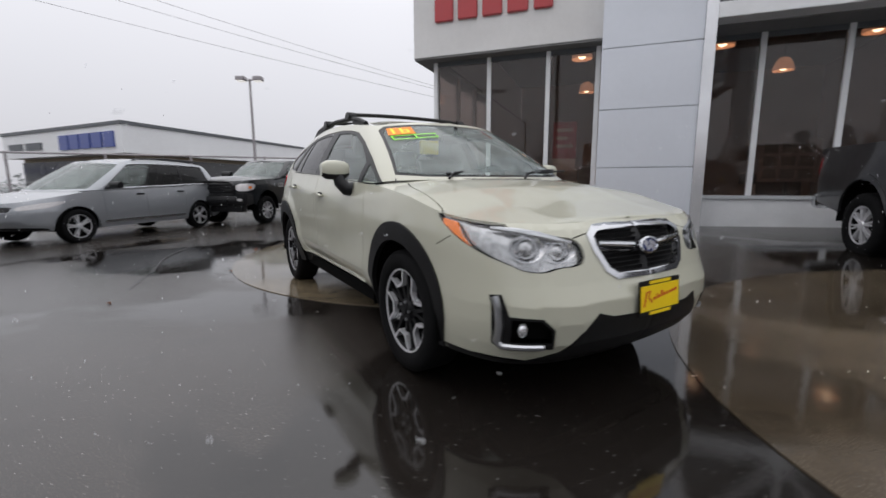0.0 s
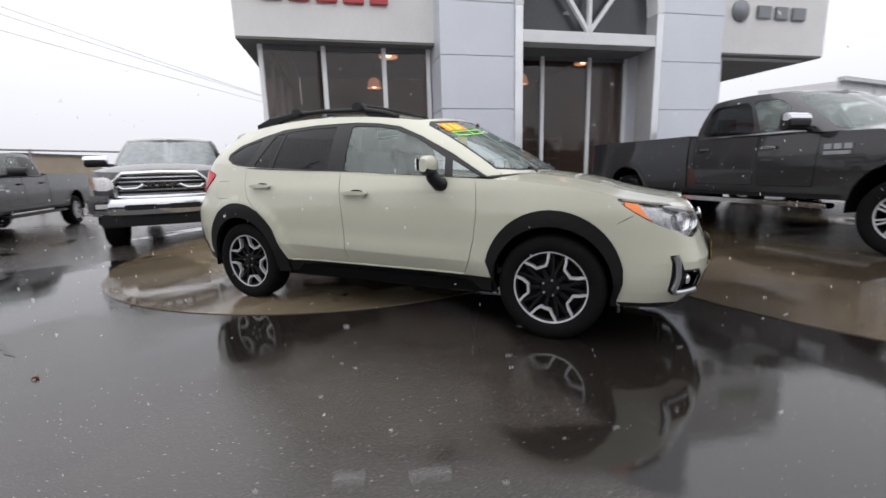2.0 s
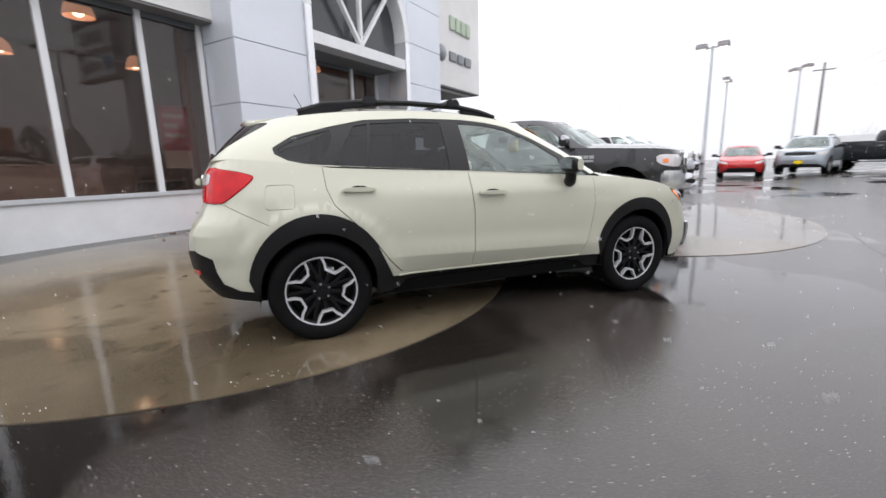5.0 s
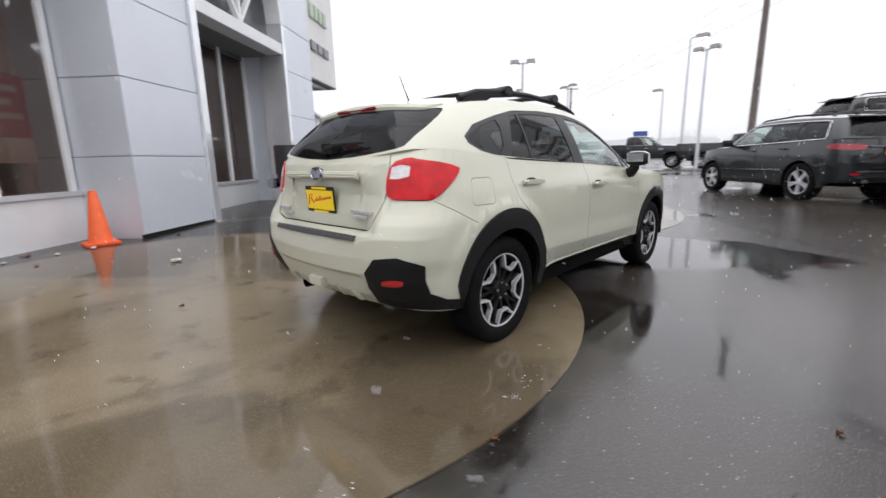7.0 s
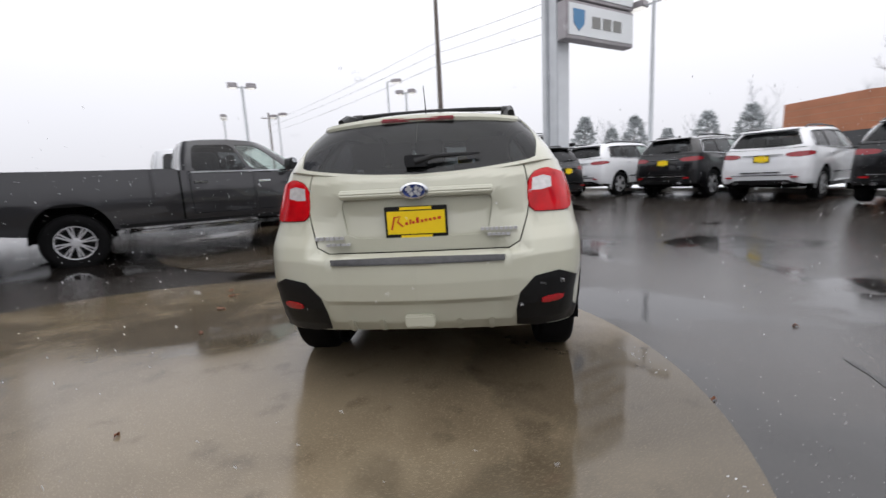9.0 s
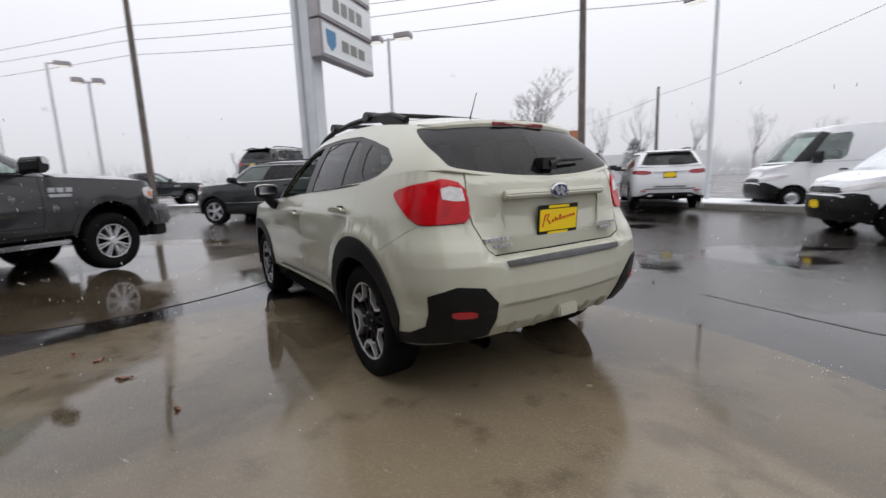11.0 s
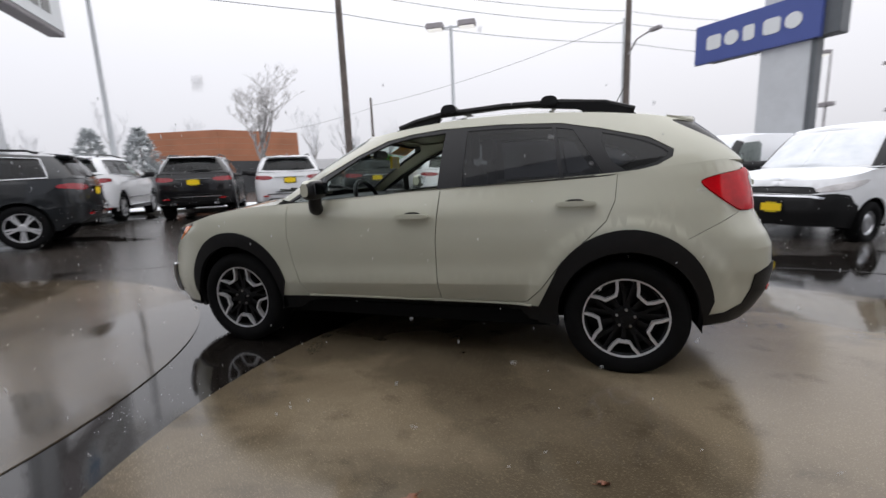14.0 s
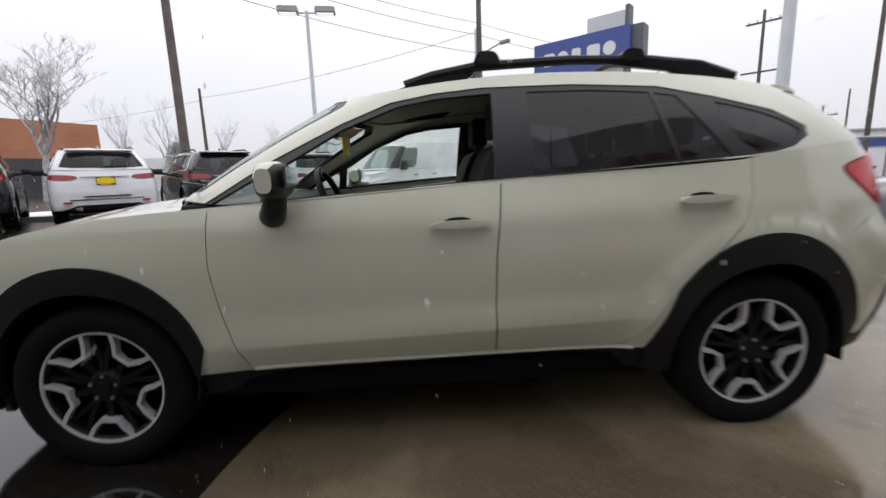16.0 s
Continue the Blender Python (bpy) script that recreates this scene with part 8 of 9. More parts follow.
# ---- poles, signs, wires ----
def light_pole(x, y, z, heads, turn, label, r=0.075, mat=None, single=False, group="light poles", reach=1.0, low=0.0):
    p = thing("light_pole", label, "street lamp", stand(x, y, turn), group)
    h = z - height(x, y)
    bm = bmesh.new()
    tube(bm, [(0, 0, 0.0), (0, 0, h * 0.5), (0, 0, h)], [r * 1.25, r, r * 0.8], 10)
    part("pole", bm, mat or M["pole_white"], p, smooth=True)
    part("base_plate", boxed(-0.2, 0.2, -0.2, 0.2, 0, 0.05), M["steel"], p)
    if heads == 2:
        bm = bmesh.new()
        tube(bm, [(-0.55, 0, h - 0.06), (0.55, 0, h - 0.06)], 0.035, 6)
        part("arm", bm, mat or M["pole_white"], p)
    for s in ((1, -1) if heads == 2 else (1,)):
        x0, x1 = (0.30 * reach, reach) if s > 0 else (-reach, -0.30 * reach)
        bm = bmesh.new()
        box(bm, x0, x1, -0.22, 0.22, h - 0.10, h + 0.12)
        part("lamp_head", bm, M["steel"], p, bevel=0.03)
        bm = boxed(x0 + 0.06, x1 - 0.06, -0.18, 0.18, h - 0.13, h - 0.10)
        part("lamp_lens", bm, LAMPGLOW, p, "pale glowing lamp lens")
    if low:
        part("lamp_head", boxed(-0.42, 0.30, -0.24, 0.24, h * low - 0.10, h * low + 0.14), M["steel"], p, bevel=0.03)
    if single:
        bm = bmesh.new()
        tube(bm, [(0, 0, h - 0.02), (0.5, 0, h + 0.02)], 0.03, 6)
        part("arm", bm, M["steel"], p)
    return p


LAMPGLOW = material("lamp_lens", (0.8, 0.8, 0.78), 0.4, emit=((1.0, 0.97, 0.92), 0.6))
light_pole(13.1, -7.0, 7.05, 2, 40, "pale twin-head lot light pole, lamps glowing")
light_pole(3.8, -14.4, 6.95, 2, 5, "pale twin-head lot light pole, lamps glowing")
light_pole(17.2, 11.0, 6.1, 2, 120, "pale twin-head lot light pole, lamps glowing", reach=0.65)
light_pole(22.9, 3.7, 6.4, 2, 80, "pale twin-head lot light pole, lamps glowing", reach=0.6)
light_pole(27.1, 5.6, 8.0, 1, -90, "tall single-arm street lamp", single=True)
light_pole(-23.0, 2.0, 6.6, 2, 60, "dark twin-head lot light pole", mat=M["steel"], reach=0.7)
light_pole(32.0, 16.0, 7.0, 2, 60, "pale twin-head lot light pole, lamps glowing")
light_pole(36.0, 9.6, 6.4, 1, 60, "far single-head lot light pole")
light_pole(30.0, 19.6, 6.8, 2, 30, "far twin-head lot light pole")
for bx, dist, z in ((-114.4, 34, 7.05), (-119.0, 36, 6.3), (-122.4, 40, 5.8), (-124.7, 44, 5.4)):
    light_pole(-0.65 + dist * math.cos(radians(bx)), 3.4 + dist * math.sin(radians(bx)), z, 1, 30 + bx, "slim lot lamp with two small heads", 0.06, M["steel"], low=0.6)
# pole in its concrete base beside the vans
lp = thing("light_pole", "grey light pole on a tall concrete base", "street lamp", stand(-8.35, -7.35, 0), "light poles")
bm = bmesh.new()
lathe(bm, [(0.0, 0.0), (0.30, 0.0), (0.29, 0.78), (0.25, 0.82), (0.0, 0.82)], 20, "Z")
part("concrete_base", bm, M["block"], lp, "weathered concrete base", smooth=True)
part("foot_plate", boxed(-0.2, 0.2, -0.2, 0.2, 0.82, 0.86), M["steel"], lp)
bm = bmesh.new()
tube(bm, [(0, 0, 0.86), (0, 0, 4), (0, 0, 8.5)], [0.14, 0.13, 0.10], 12)
part("pole", bm, M["pole_white"], lp, smooth=True)


def utility_pole(x, y, z, label, arm=False, lamp=False, thick=1.0):
    p = thing("utility_pole", label, "utility pole", stand(x, y, 38), "utility poles")
    bm = bmesh.new()
    tube(bm, [(0, 0, -0.2), (0.0, 0, z * 0.5), (0, 0, z)], [0.19 * thick, 0.16 * thick, 0.12 * thick], 12)
    part("pole", bm, M["wood_pole"], p, smooth=True)
    if arm:
        part("cross_arm", boxed(-0.06, 0.06, -1.1, 1.1, z - 0.9, z - 0.78), M["wood_pole"], p)
        for k in (-0.95, -0.4, 0.4, 0.95):
            bm = bmesh.new()
            tube(bm, [(0, k, z - 0.78), (0, k, z - 0.60)], 0.035, 8)
            part("insulator", bm, M["steel"], p)
    if lamp:
        bm = bmesh.new()
        tube(bm, [(0, 0.0, 6.7), (0.3, 0.9, 7.25), (0.5, 2.0, 7.35)], 0.04, 6)
        part("lamp_arm", bm, M["steel"], p)
        part("lamp_head", boxed(0.38, 0.62, 1.9, 2.5, 7.25, 7.41), M["steel"], p, bevel=0.04)
        bm = bmesh.new()
        tube(bm, [(0.28, 0, 0), (0.28, 0, 8.5)], 0.05, 6)
        part("conduit", bm, M["pole_white"], p)
    return p


utility_pole(-28.5, 31.4, 9.0, "far wooden utility pole behind the showroom", thick=0.8)
utility_pole(25.5, 1.8, 13.0, "dark wooden utility pole by the road")
utility_pole(7.7, -12.5, 11.5, "dark wooden utility pole by the road", False, False, 0.8)
utility_pole(-3.5, -21.75, 12.0, "dark wooden utility pole with street lamp arm", False, True)
utility_pole(-15.0, -31.0, 12.0, "dark wooden utility pole by the road", True)
utility_pole(62.0, 31.0, 12.0, "far wooden utility pole by the road", True)
utility_pole(17.0, -34.0, 8.0, "far wooden utility pole by the road", thick=0.8)
utility_pole(44.0, -48.0, 8.0, "far wooden utility pole by the road", thick=0.8)
utility_pole(-24.5, -20.2, 13.0, "slim wooden utility pole", False, False, 0.7)
tp = utility_pole(-26.0, -30.2, 12.4, "tall utility pole with two cross arms", True, thick=0.8)
part("cross_arm", boxed(-0.05, 0.05, -1.2, 1.2, 8.0, 8.12), M["wood_pole"], tp)
utility_pole(-38.0, -37.0, 6.3, "far wooden utility pole by the road", True, thick=0.7)
utility_pole(-39.2, -35.8, 7.6, "far wooden utility pole by the road", thick=0.6)
light_pole(-22.4, -17.2, 6.5, 1, 40, "slim dark lamp post in the far lot", 0.05, M["steel"], reach=0.6)
light_pole(-25.6, -18.9, 6.2, 1, 40, "slim dark lamp post in the far lot", 0.05, M["steel"], reach=0.6)


def wire(a, b, sag, label="thin dark overhead power cable between poles"):
    c = thing("overhead_cable", label, "cable", group="overhead cables")
    bm = bmesh.new()
    pts = []
    for k in range(17):
        f = k / 16
        p = Vector(a).lerp(Vector(b), f)
        p.z -= sag * 4 * f * (1 - f)
        pts.append(p)
    tube(bm, pts, 0.012, 5)
    part("cable", bm, M["wire"], c)


line = [(-15, -31), (-3.5, -21.75), (7.7, -12.5), (25.5, 1.8), (62, 31)]
WZ = {0: (7.6, 9.0, 9.6), 1: (7.3, 8.2, 8.8), 2: (7.35, 8.17, 8.6), 3: (8.45, 9.2, 9.9), 4: (9.4, 10.4, 11.0)}
for i in range(4):
    for j in range(3):
        wire((*line[i], WZ[i][j]), (*line[i + 1], WZ[i + 1][j]), 0.25)
wire((-3.5, -21.75, 8.4), (17.0, -34.0, 7.5), 0.4)
wire((17.0, -34.0, 7.3), (44.0, -48, 7.5), 0.5)
for a, b in WIRES_W:
    wire(a, Vector(a).lerp(Vector(b), 1.3), 0.45)


# dealer sign by the suv row
sg = thing("pylon_sign", "white dealer pylon sign with stacked panels", "sign", Matrix.Identity(4))
a, b = Vector((11.75, -3.45, 0)), Vector((13.65, -6.2, 0))
d = (b - a).normalized()
SM = Matrix(((d.x, -d.y, 0, a.x), (d.y, d.x, 0, a.y), (0, 0, 1, 0), (0, 0, 0, 1)))
L = (b - a).length
sg.matrix_world = SM
part("post", boxed(-0.06, 0.54, 0.16, 0.58, 0, 11), M["pole_white"], sg, "pale square sign post", bevel=0.03)
part("post", boxed(-0.16, 0.04, 0.62, 0.82, 0, 11), M["pole_white"], sg, "slim pale sign post", bevel=0.02)
for k in range(4):
    z0 = 5.55 + 1.28 * k
    part("panel_frame", boxed(-0.12, L, -0.32, 0.10, z0, z0 + 1.22), M["steel"], sg, bevel=0.02)
    part("panel_face", boxed(-0.02, L - 0.08, 0.10, 0.13, z0 + 0.12, z0 + 1.12), M["sign_white"], sg, "white illuminated panel face")
    part("panel_face", boxed(-0.02, L - 0.08, -0.35, -0.32, z0 + 0.12, z0 + 1.12), M["sign_white"], sg, "white illuminated panel face")
    for y0, y1 in ((0.13, 0.145), (-0.365, -0.35)):
        sgn = 1 if y0 > 0 else -1
        us = (0.35, 0.95) if sgn < 0 else (L - 1.0, L - 0.4)
        if k == 0:
            bm = bmesh.new()
            c0 = 0.45 if sgn < 0 else L - 0.55
            prism(bm, [(c0 - 0.28, z0 + 0.95), (c0 + 0.28, z0 + 0.95), (c0 + 0.26, z0 + 0.50), (c0, z0 + 0.26), (c0 - 0.26, z0 + 0.50)], y0, y1)
            part("shield_shape", bm, material("shield_blue", (0.06, 0.20, 0.38), 0.4), sg)
            for q in range(3):
                c1 = (1.1 + 0.55 * q) if sgn < 0 else (L - 1.6 - 0.55 * q)
                part("letter_block", boxed(c1, c1 + 0.42, y0, y1, z0 + 0.42, z0 + 0.80), M["letter_grey"], sg)
        elif k == 1:
            for q in range(4):
                c1 = 0.7 + 0.5 * q
                part("letter_block", boxed(c1, c1 + 0.36, y0, y1, z0 + 0.38, z0 + 0.84), M["letter_grey"], sg)
# blue sign across the road
vs = thing("blue_sign", "blue dealer sign with white raised shapes on a grey pylon", "sign")
a, b = Vector((-7.0, -23.7, 0)), Vector((-10.85, -19.9, 0))
d = (b - a).normalized()
L = (b - a).length
vs.matrix_world = Matrix(((d.x, -d.y, 0, a.x), (d.y, d.x, 0, a.y), (0, 0, 1, 0), (0, 0, 0, 1)))
part("pylon", boxed(L - 2.35, L - 0.35, 0.25, 0.75, 0, 8.9), M["pole_white"], vs, "pale grey metal pylon", bevel=0.02)
part("pylon_side", boxed(L - 0.35, L - 0.15, 0.2, 0.8, 0, 9.1), M["sign_dark"], vs)
part("sign_case", boxed(0.35, L + 0.55, 0.26, 1.1, 6.30, 8.1), M["sign_dark"], vs, bevel=0.02)
part("sign_panel", boxed(0.0, L, 0.0, 0.25, 6.2, 8.1), M["sign_blue"], vs, "blue sign face", bevel=0.03)
for k, w in enumerate((0.70, 0.66, 0.50, 0.70, 0.66)):
    c1 = 0.62 + 0.86 * k
    bm = bmesh.new()
    cx1 = c1 + w / 2
    if k % 3 != 1:
        prism(bm, rounded([(c1, 6.81), (c1 + w, 6.81), (c1 + w, 7.49), (c1, 7.49)], 1, 0.15), -0.03, 0.0)
    else:
        prism(bm, [(cx1 + w / 2 * math.cos(t), 7.15 + 0.34 * math.sin(t)) for t in np.linspace(0, math.tau, 24, endpoint=False)], -0.03, 0.0)
    part("raised_shape", bm, M["sign_white"], vs, "white raised sign shape")

# ---- far buildings ----
def block(name, pts, z0, z1, mat, label, extra=()):
    """A walled block from a plan outline, with a roof slab and bands."""
    b = thing(name, label, "building")
    bm = bmesh.new()
    lo = [bm.verts.new((x, y, z0)) for x, y in pts]
    hi = [bm.verts.new((x, y, z1)) for x, y in pts]
    k = len(pts)
    for i in range(k):
        bm.faces.new((lo[i], lo[(i + 1) % k], hi[(i + 1) % k], hi[i]))
    bm.faces.new(hi)
    bmesh.ops.recalc_face_normals(bm, faces=bm.faces[:])
    part("wall", bm, mat, b)
    return b


def band(parent, name, p, q, out, z0, z1, mat, thick=0.12, label=""):
    """A band along a wall from p to q, standing out from it."""
    p, q = Vector((*p, 0)), Vector((*q, 0))
    d = (q - p).normalized()
    n = Vector((d.y, -d.x, 0)) * out
    bm = bmesh.new()
    c = [p - n * 0.02, q - n * 0.02, q + n * thick, p + n * thick]
    lo = [bm.verts.new((v.x, v.y, z0)) for v in c]
    hi = [bm.verts.new((v.x, v.y, z1)) for v in c]
    bm.faces.new(lo[::-1])
    bm.faces.new(hi)
    for i in range(4):
        bm.faces.new((lo[i], lo[(i + 1) % 4], hi[(i + 1) % 4], hi[i]))
    bmesh.ops.recalc_face_normals(bm, faces=bm.faces[:])
    return part(name, bm, mat, parent, label)


# white dealership across the lot with a blue sign band
wb = block("dealership_building", [(-29.2, -3.9), (-40.6, -11.4), (-48, -2), (-42, 7.9)], -0.5, 2.9, M["far_tan"], "white and tan dealership with dark roof edge across the lot")
CN, LE, RI = Vector((-27.6, -4.3)), Vector((-40.6, -12.4)), Vector((-42.2, 9.4))
for nm, z0, z1, mt, grow, lab in (("fascia", 2.75, 4.35, M["far_white"], 0.0, "white fascia band"), ("roof_edge", 4.35, 4.55, M["sign_dark"], 0.12, "dark roof edge")):
    bm = bmesh.new()
    ring = [CN + Vector((grow, 0)), RI + Vector((0, grow)), Vector((-50, 0)), LE + Vector((0, -grow))]
    lo = [bm.verts.new((v.x, v.y, z0)) for v in ring]
    hi = [bm.verts.new((v.x, v.y, z1)) for v in ring]
    for i in range(4):
        bm.faces.new((lo[i], lo[(i + 1) % 4], hi[(i + 1) % 4], hi[i]))
    bm.faces.new(hi)
    bm.faces.new(lo[::-1])
    bmesh.ops.recalc_face_normals(bm, faces=bm.faces[:])
    part(nm, bm, mt, wb, lab)
for p, q in (((-29.2, -3.9), (-40.6, -11.4)), ((-42.0, 7.9), (-29.2, -3.9))):
    band(wb, "window_strip", p, q, -1, 0.6, 2.5, M["far_dark"], 0.1)
for k in range(5):
    f0, f1 = 0.05 + 0.085 * k, 0.12 + 0.085 * k
    band(wb, "letter_block", tuple(CN.lerp(LE, f0)), tuple(CN.lerp(LE, f1)), -1, 3.1, 4.0, M["sign_blue"], 0.1)
for f0, f1 in ((0.62, 0.76), (0.80, 0.93)):
    band(wb, "letter_block", tuple(CN.lerp(LE, f0)), tuple(CN.lerp(LE, f1)), -1, 3.25, 3.7, M["sign_dark"], 0.1)
tb = block("warehouse", [(-46, 10), (-52, 24), (-62, 22), (-58, 8)], -0.5, 3.4, M["far_tan"], "tan low building behind the lot")
band(tb, "roof_edge", (-46, 10), (-52, 24), 1, 3.4, 3.55, M["sign_dark"], 0.2)
# cable fence in front of it
fc = thing("cable_fence", "low rail fence with slim posts across the lot", "fence")
for k in range(9):
    x, y = -21.0 + 0.2 * k, -14.0 + 3.2 * k
    bm = bmesh.new()
    tube(bm, [(x, y, -0.3), (x, y, 2.3)], 0.05, 6)
    part("post", bm, M["steel"], fc)
bm = bmesh.new()
tube(bm, [(-21.0, -14.0, 2.25), (-19.4, 11.6, 2.25)], 0.04, 6)
part("top_rail", bm, M["steel"], fc)
# orange clad shop
ob_ = block("shop_building", [(35.5, -26.6), (29.0, -27.9), (25.6, -34.6), (36, -44), (46, -34)], 0, 3.0, M["far_dark"], "low shop with orange clad fascia and dark windows")
for p, q in (((35.5, -26.6), (29.0, -27.9)), ((29.0, -27.9), (25.6, -34.6))):
    band(ob_, "fascia", p, q, -1, 3.0, 5.6, M["brick_orange"], 1.2, "orange clad fascia")
    for k in range(4):
        band(ob_, "board_joint", p, q, -1, 3.5 + 0.52 * k, 3.53 + 0.52 * k, M["far_tan"], 1.22)
    band(ob_, "roof_cap", p, q, -1, 5.6, 5.7, M["brick_orange"], 1.3)
band(ob_, "sign_box", (34.6, -26.78), (32.4, -27.22), -1, 3.1, 3.7, M["far_white"], 1.5)
# pale sheds beyond the pickups and along the road
sb = block("warehouse", [(6.2, 20.4), (8.6, 19.4), (20, 33), (14, 38)], 0, 4.1, M["far_white"], "white metal shed behind the showroom")
band(sb, "roof_edge", (8.6, 19.4), (20, 33), 1, 4.1, 4.25, M["pole_white"], 0.25)
for k in range(6):
    band(sb, "wall_rib", (8.6 + 1.9 * k, 19.4 + 2.27 * k), (8.66 + 1.9 * k, 19.47 + 2.27 * k), 1, 0, 4.1, M["pole_white"], 0.06)
s2 = block("warehouse", [(17, -44), (27, -38), (30, -44), (20, -50)], 0, 3.2, M["far_white"], "pale shed with snowy roof across the road")
s3 = block("warehouse", [(-32.1, -28.8), (-54, -25), (-58, -40), (-37, -43)], -0.4, 3.15, M["far_white"], "pale grey warehouse with a blue band")
band(s3, "blue_band", (-32.1, -28.8), (-54, -25), 1, 1.95, 2.55, M["sign_blue"], 0.1, "blue painted band")
band(s3, "roof_edge", (-32.1, -28.8), (-54, -25), 1, 3.15, 3.27, M["pole_white"], 0.2)
block("warehouse", [(60, 14), (58, 30), (70, 34), (72, 12)], 0, 3.4, M["far_white"], "pale low building far along the road")
bs = thing("road_sign", "blue and white sign board on two posts", "sign", stand(32.0, 9.8, -70))
part("sign_board", boxed(-0.5, 0.5, -0.05, 0.05, 2.1, 2.6), M["sign_blue"], bs)
for s in (-0.4, 0.4):
    part("sign_post", boxed(s - 0.04, s + 0.04, -0.04, 0.04, 0, 2.1), M["steel"], bs)
# frame of poles with a white board near the silver sedan
gf = thing("gate_frame", "steel pipe frame with small white board", "frame", stand(-10.7, -8.85, 184))
for x in (0.0, 5.6):
    bm = bmesh.new()
    tube(bm, [(x, 0, 0), (x, 0, 1.95)], 0.055, 8)
    part("upright", bm, M["pole_white"], gf, smooth=True)
bm = bmesh.new()
tube(bm, [(-0.1, 0, 1.9), (5.7, 0, 1.9)], 0.04, 8)
part("top_bar", bm, M["steel"], gf)
part("board", boxed(-0.6, 0.65, -0.08, -0.04, 1.95, 2.18), M["sign_white"], gf)
part("foot", boxed(-0.25, 0.25, -0.2, 0.2, 0, 0.03), M["steel"], gf)
# display stand under the raised car
ds = thing("display_stand", "low concrete display stand", "stand", stand(*ahead(14.5, -1.52, JH, 2.42), JH))
part("slab", boxed(-2.7, 2.7, -1.2, 1.2, -0.1, 0.75), M["block"], ds, bevel=0.03)

# kerb island of grass with thin snow along the road
def ribbon(name, pts, width, mat, label, lift=0.02, thick=0.10):
    bm = bmesh.new()
    rows = []
    for i, p in enumerate(pts):
        a, b = Vector(pts[max(i - 1, 0)]), Vector(pts[min(i + 1, len(pts) - 1)])
        d = (b - a).normalized()
        n = Vector((-d.y, d.x)) * width / 2
        v = Vector(p)
        z = height(v.x, v.y)
        rows.append([bm.verts.new((*(v + n), z - 0.05)), bm.verts.new((*(v + n), z + lift)), bm.verts.new((*(v - n), z + lift)), bm.verts.new((*(v - n), z - 0.05))])
    for a, b in zip(rows, rows[1:]):
        for i in range(3):
            bm.faces.new((a[i], a[i + 1], b[i + 1], b[i]))
    bmesh.ops.recalc_face_normals(bm, faces=bm.faces[:])
    return tagged(part(name, bm, mat, smooth=False), label, "paving", kind="structure")


ribbon("kerb_1", [(-20, -27.6), (-2, -12.6 - 0.9), (4, -8.9 - 3.0), (10, -6.6 - 2.4), (24, 2.4)], 0.3, M["curb"], "wet kerb along the car row", 0.12)
ribbon("verge", [(-20, -29.4), (-3, -15.6), (4, -13.7), (10.5, -10.6), (25, 0.4)], 2.6, M["snow"], "grass strip with thin snow", 0.10)

# ---- trees ----
def bare_tree(x, y, h, seed, label, spread=1.0, mat=None, levels=5, lift=0.38, bole=0.42):
    rnd = random.Random(seed)
    t = thing("bare_tree", label, "tree", stand(x, y, rnd.uniform(0, 360)), "bare trees")
    bm = bmesh.new()

    def grow(p, d, ln, r, depth):
        q = p
        pts, rs = [p], [r]
        dd = d.copy()
        for k in range(3):
            dd = (dd + Vector((rnd.uniform(-.16, .16), rnd.uniform(-.16, .16), rnd.uniform(-.02, .14)))).normalized()
            q = q + dd * ln / 3
            pts.append(q)
            rs.append(r * (1 - 0.20 * (k + 1)))
        tube(bm2 if depth > 1 else bm, pts, rs, 5 if depth < 2 else 3, caps=False)
        if depth >= levels:
            return
        for k in range(3 if depth else 5):
            f = rnd.uniform(0.35, 1.0)
            base = pts[0].lerp(pts[-1], f)
            ang = rnd.uniform(0, math.tau)
            side = Vector((math.cos(ang), math.sin(ang), 0))
            nd = (dd * rnd.uniform(0.85, 1.3) + side * rnd.uniform(0.3, 0.7) * spread + Vector((0, 0, lift))).normalized()
            grow(base, nd, ln * rnd.uniform(0.55, 0.75), r * (1 - 0.6 * f) * 0.72 + 0.006, depth + 1)

    bm2 = bmesh.new()
    grow(Vector((0, 0, -0.1)), Vector((0, 0, 1)), h * bole, h * 0.021, 0)
    part("trunk", bm, M["bark"], t, smooth=True)
    part("crown", bm2, mat or M["twig"], t, "snowy bare twigs, paled for haze")
    return t


bare_tree(21.9, -24.2, 12.3, 4, "bare deciduous tree with snowy twigs beside the shop", 2.3, levels=6, lift=0.30, bole=0.34)
# far trees, their crowns in the haze-whitened twig colour
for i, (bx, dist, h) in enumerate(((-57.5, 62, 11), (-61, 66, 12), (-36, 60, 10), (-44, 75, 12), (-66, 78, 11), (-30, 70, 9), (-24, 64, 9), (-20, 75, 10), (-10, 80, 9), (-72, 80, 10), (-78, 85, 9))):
    bare_tree(-0.65 + dist * math.cos(radians(bx)), 3.4 + dist * math.sin(radians(bx)), h, 20 + i, "pale bare tree in the distance", 1.2, M["hazed_twig"])


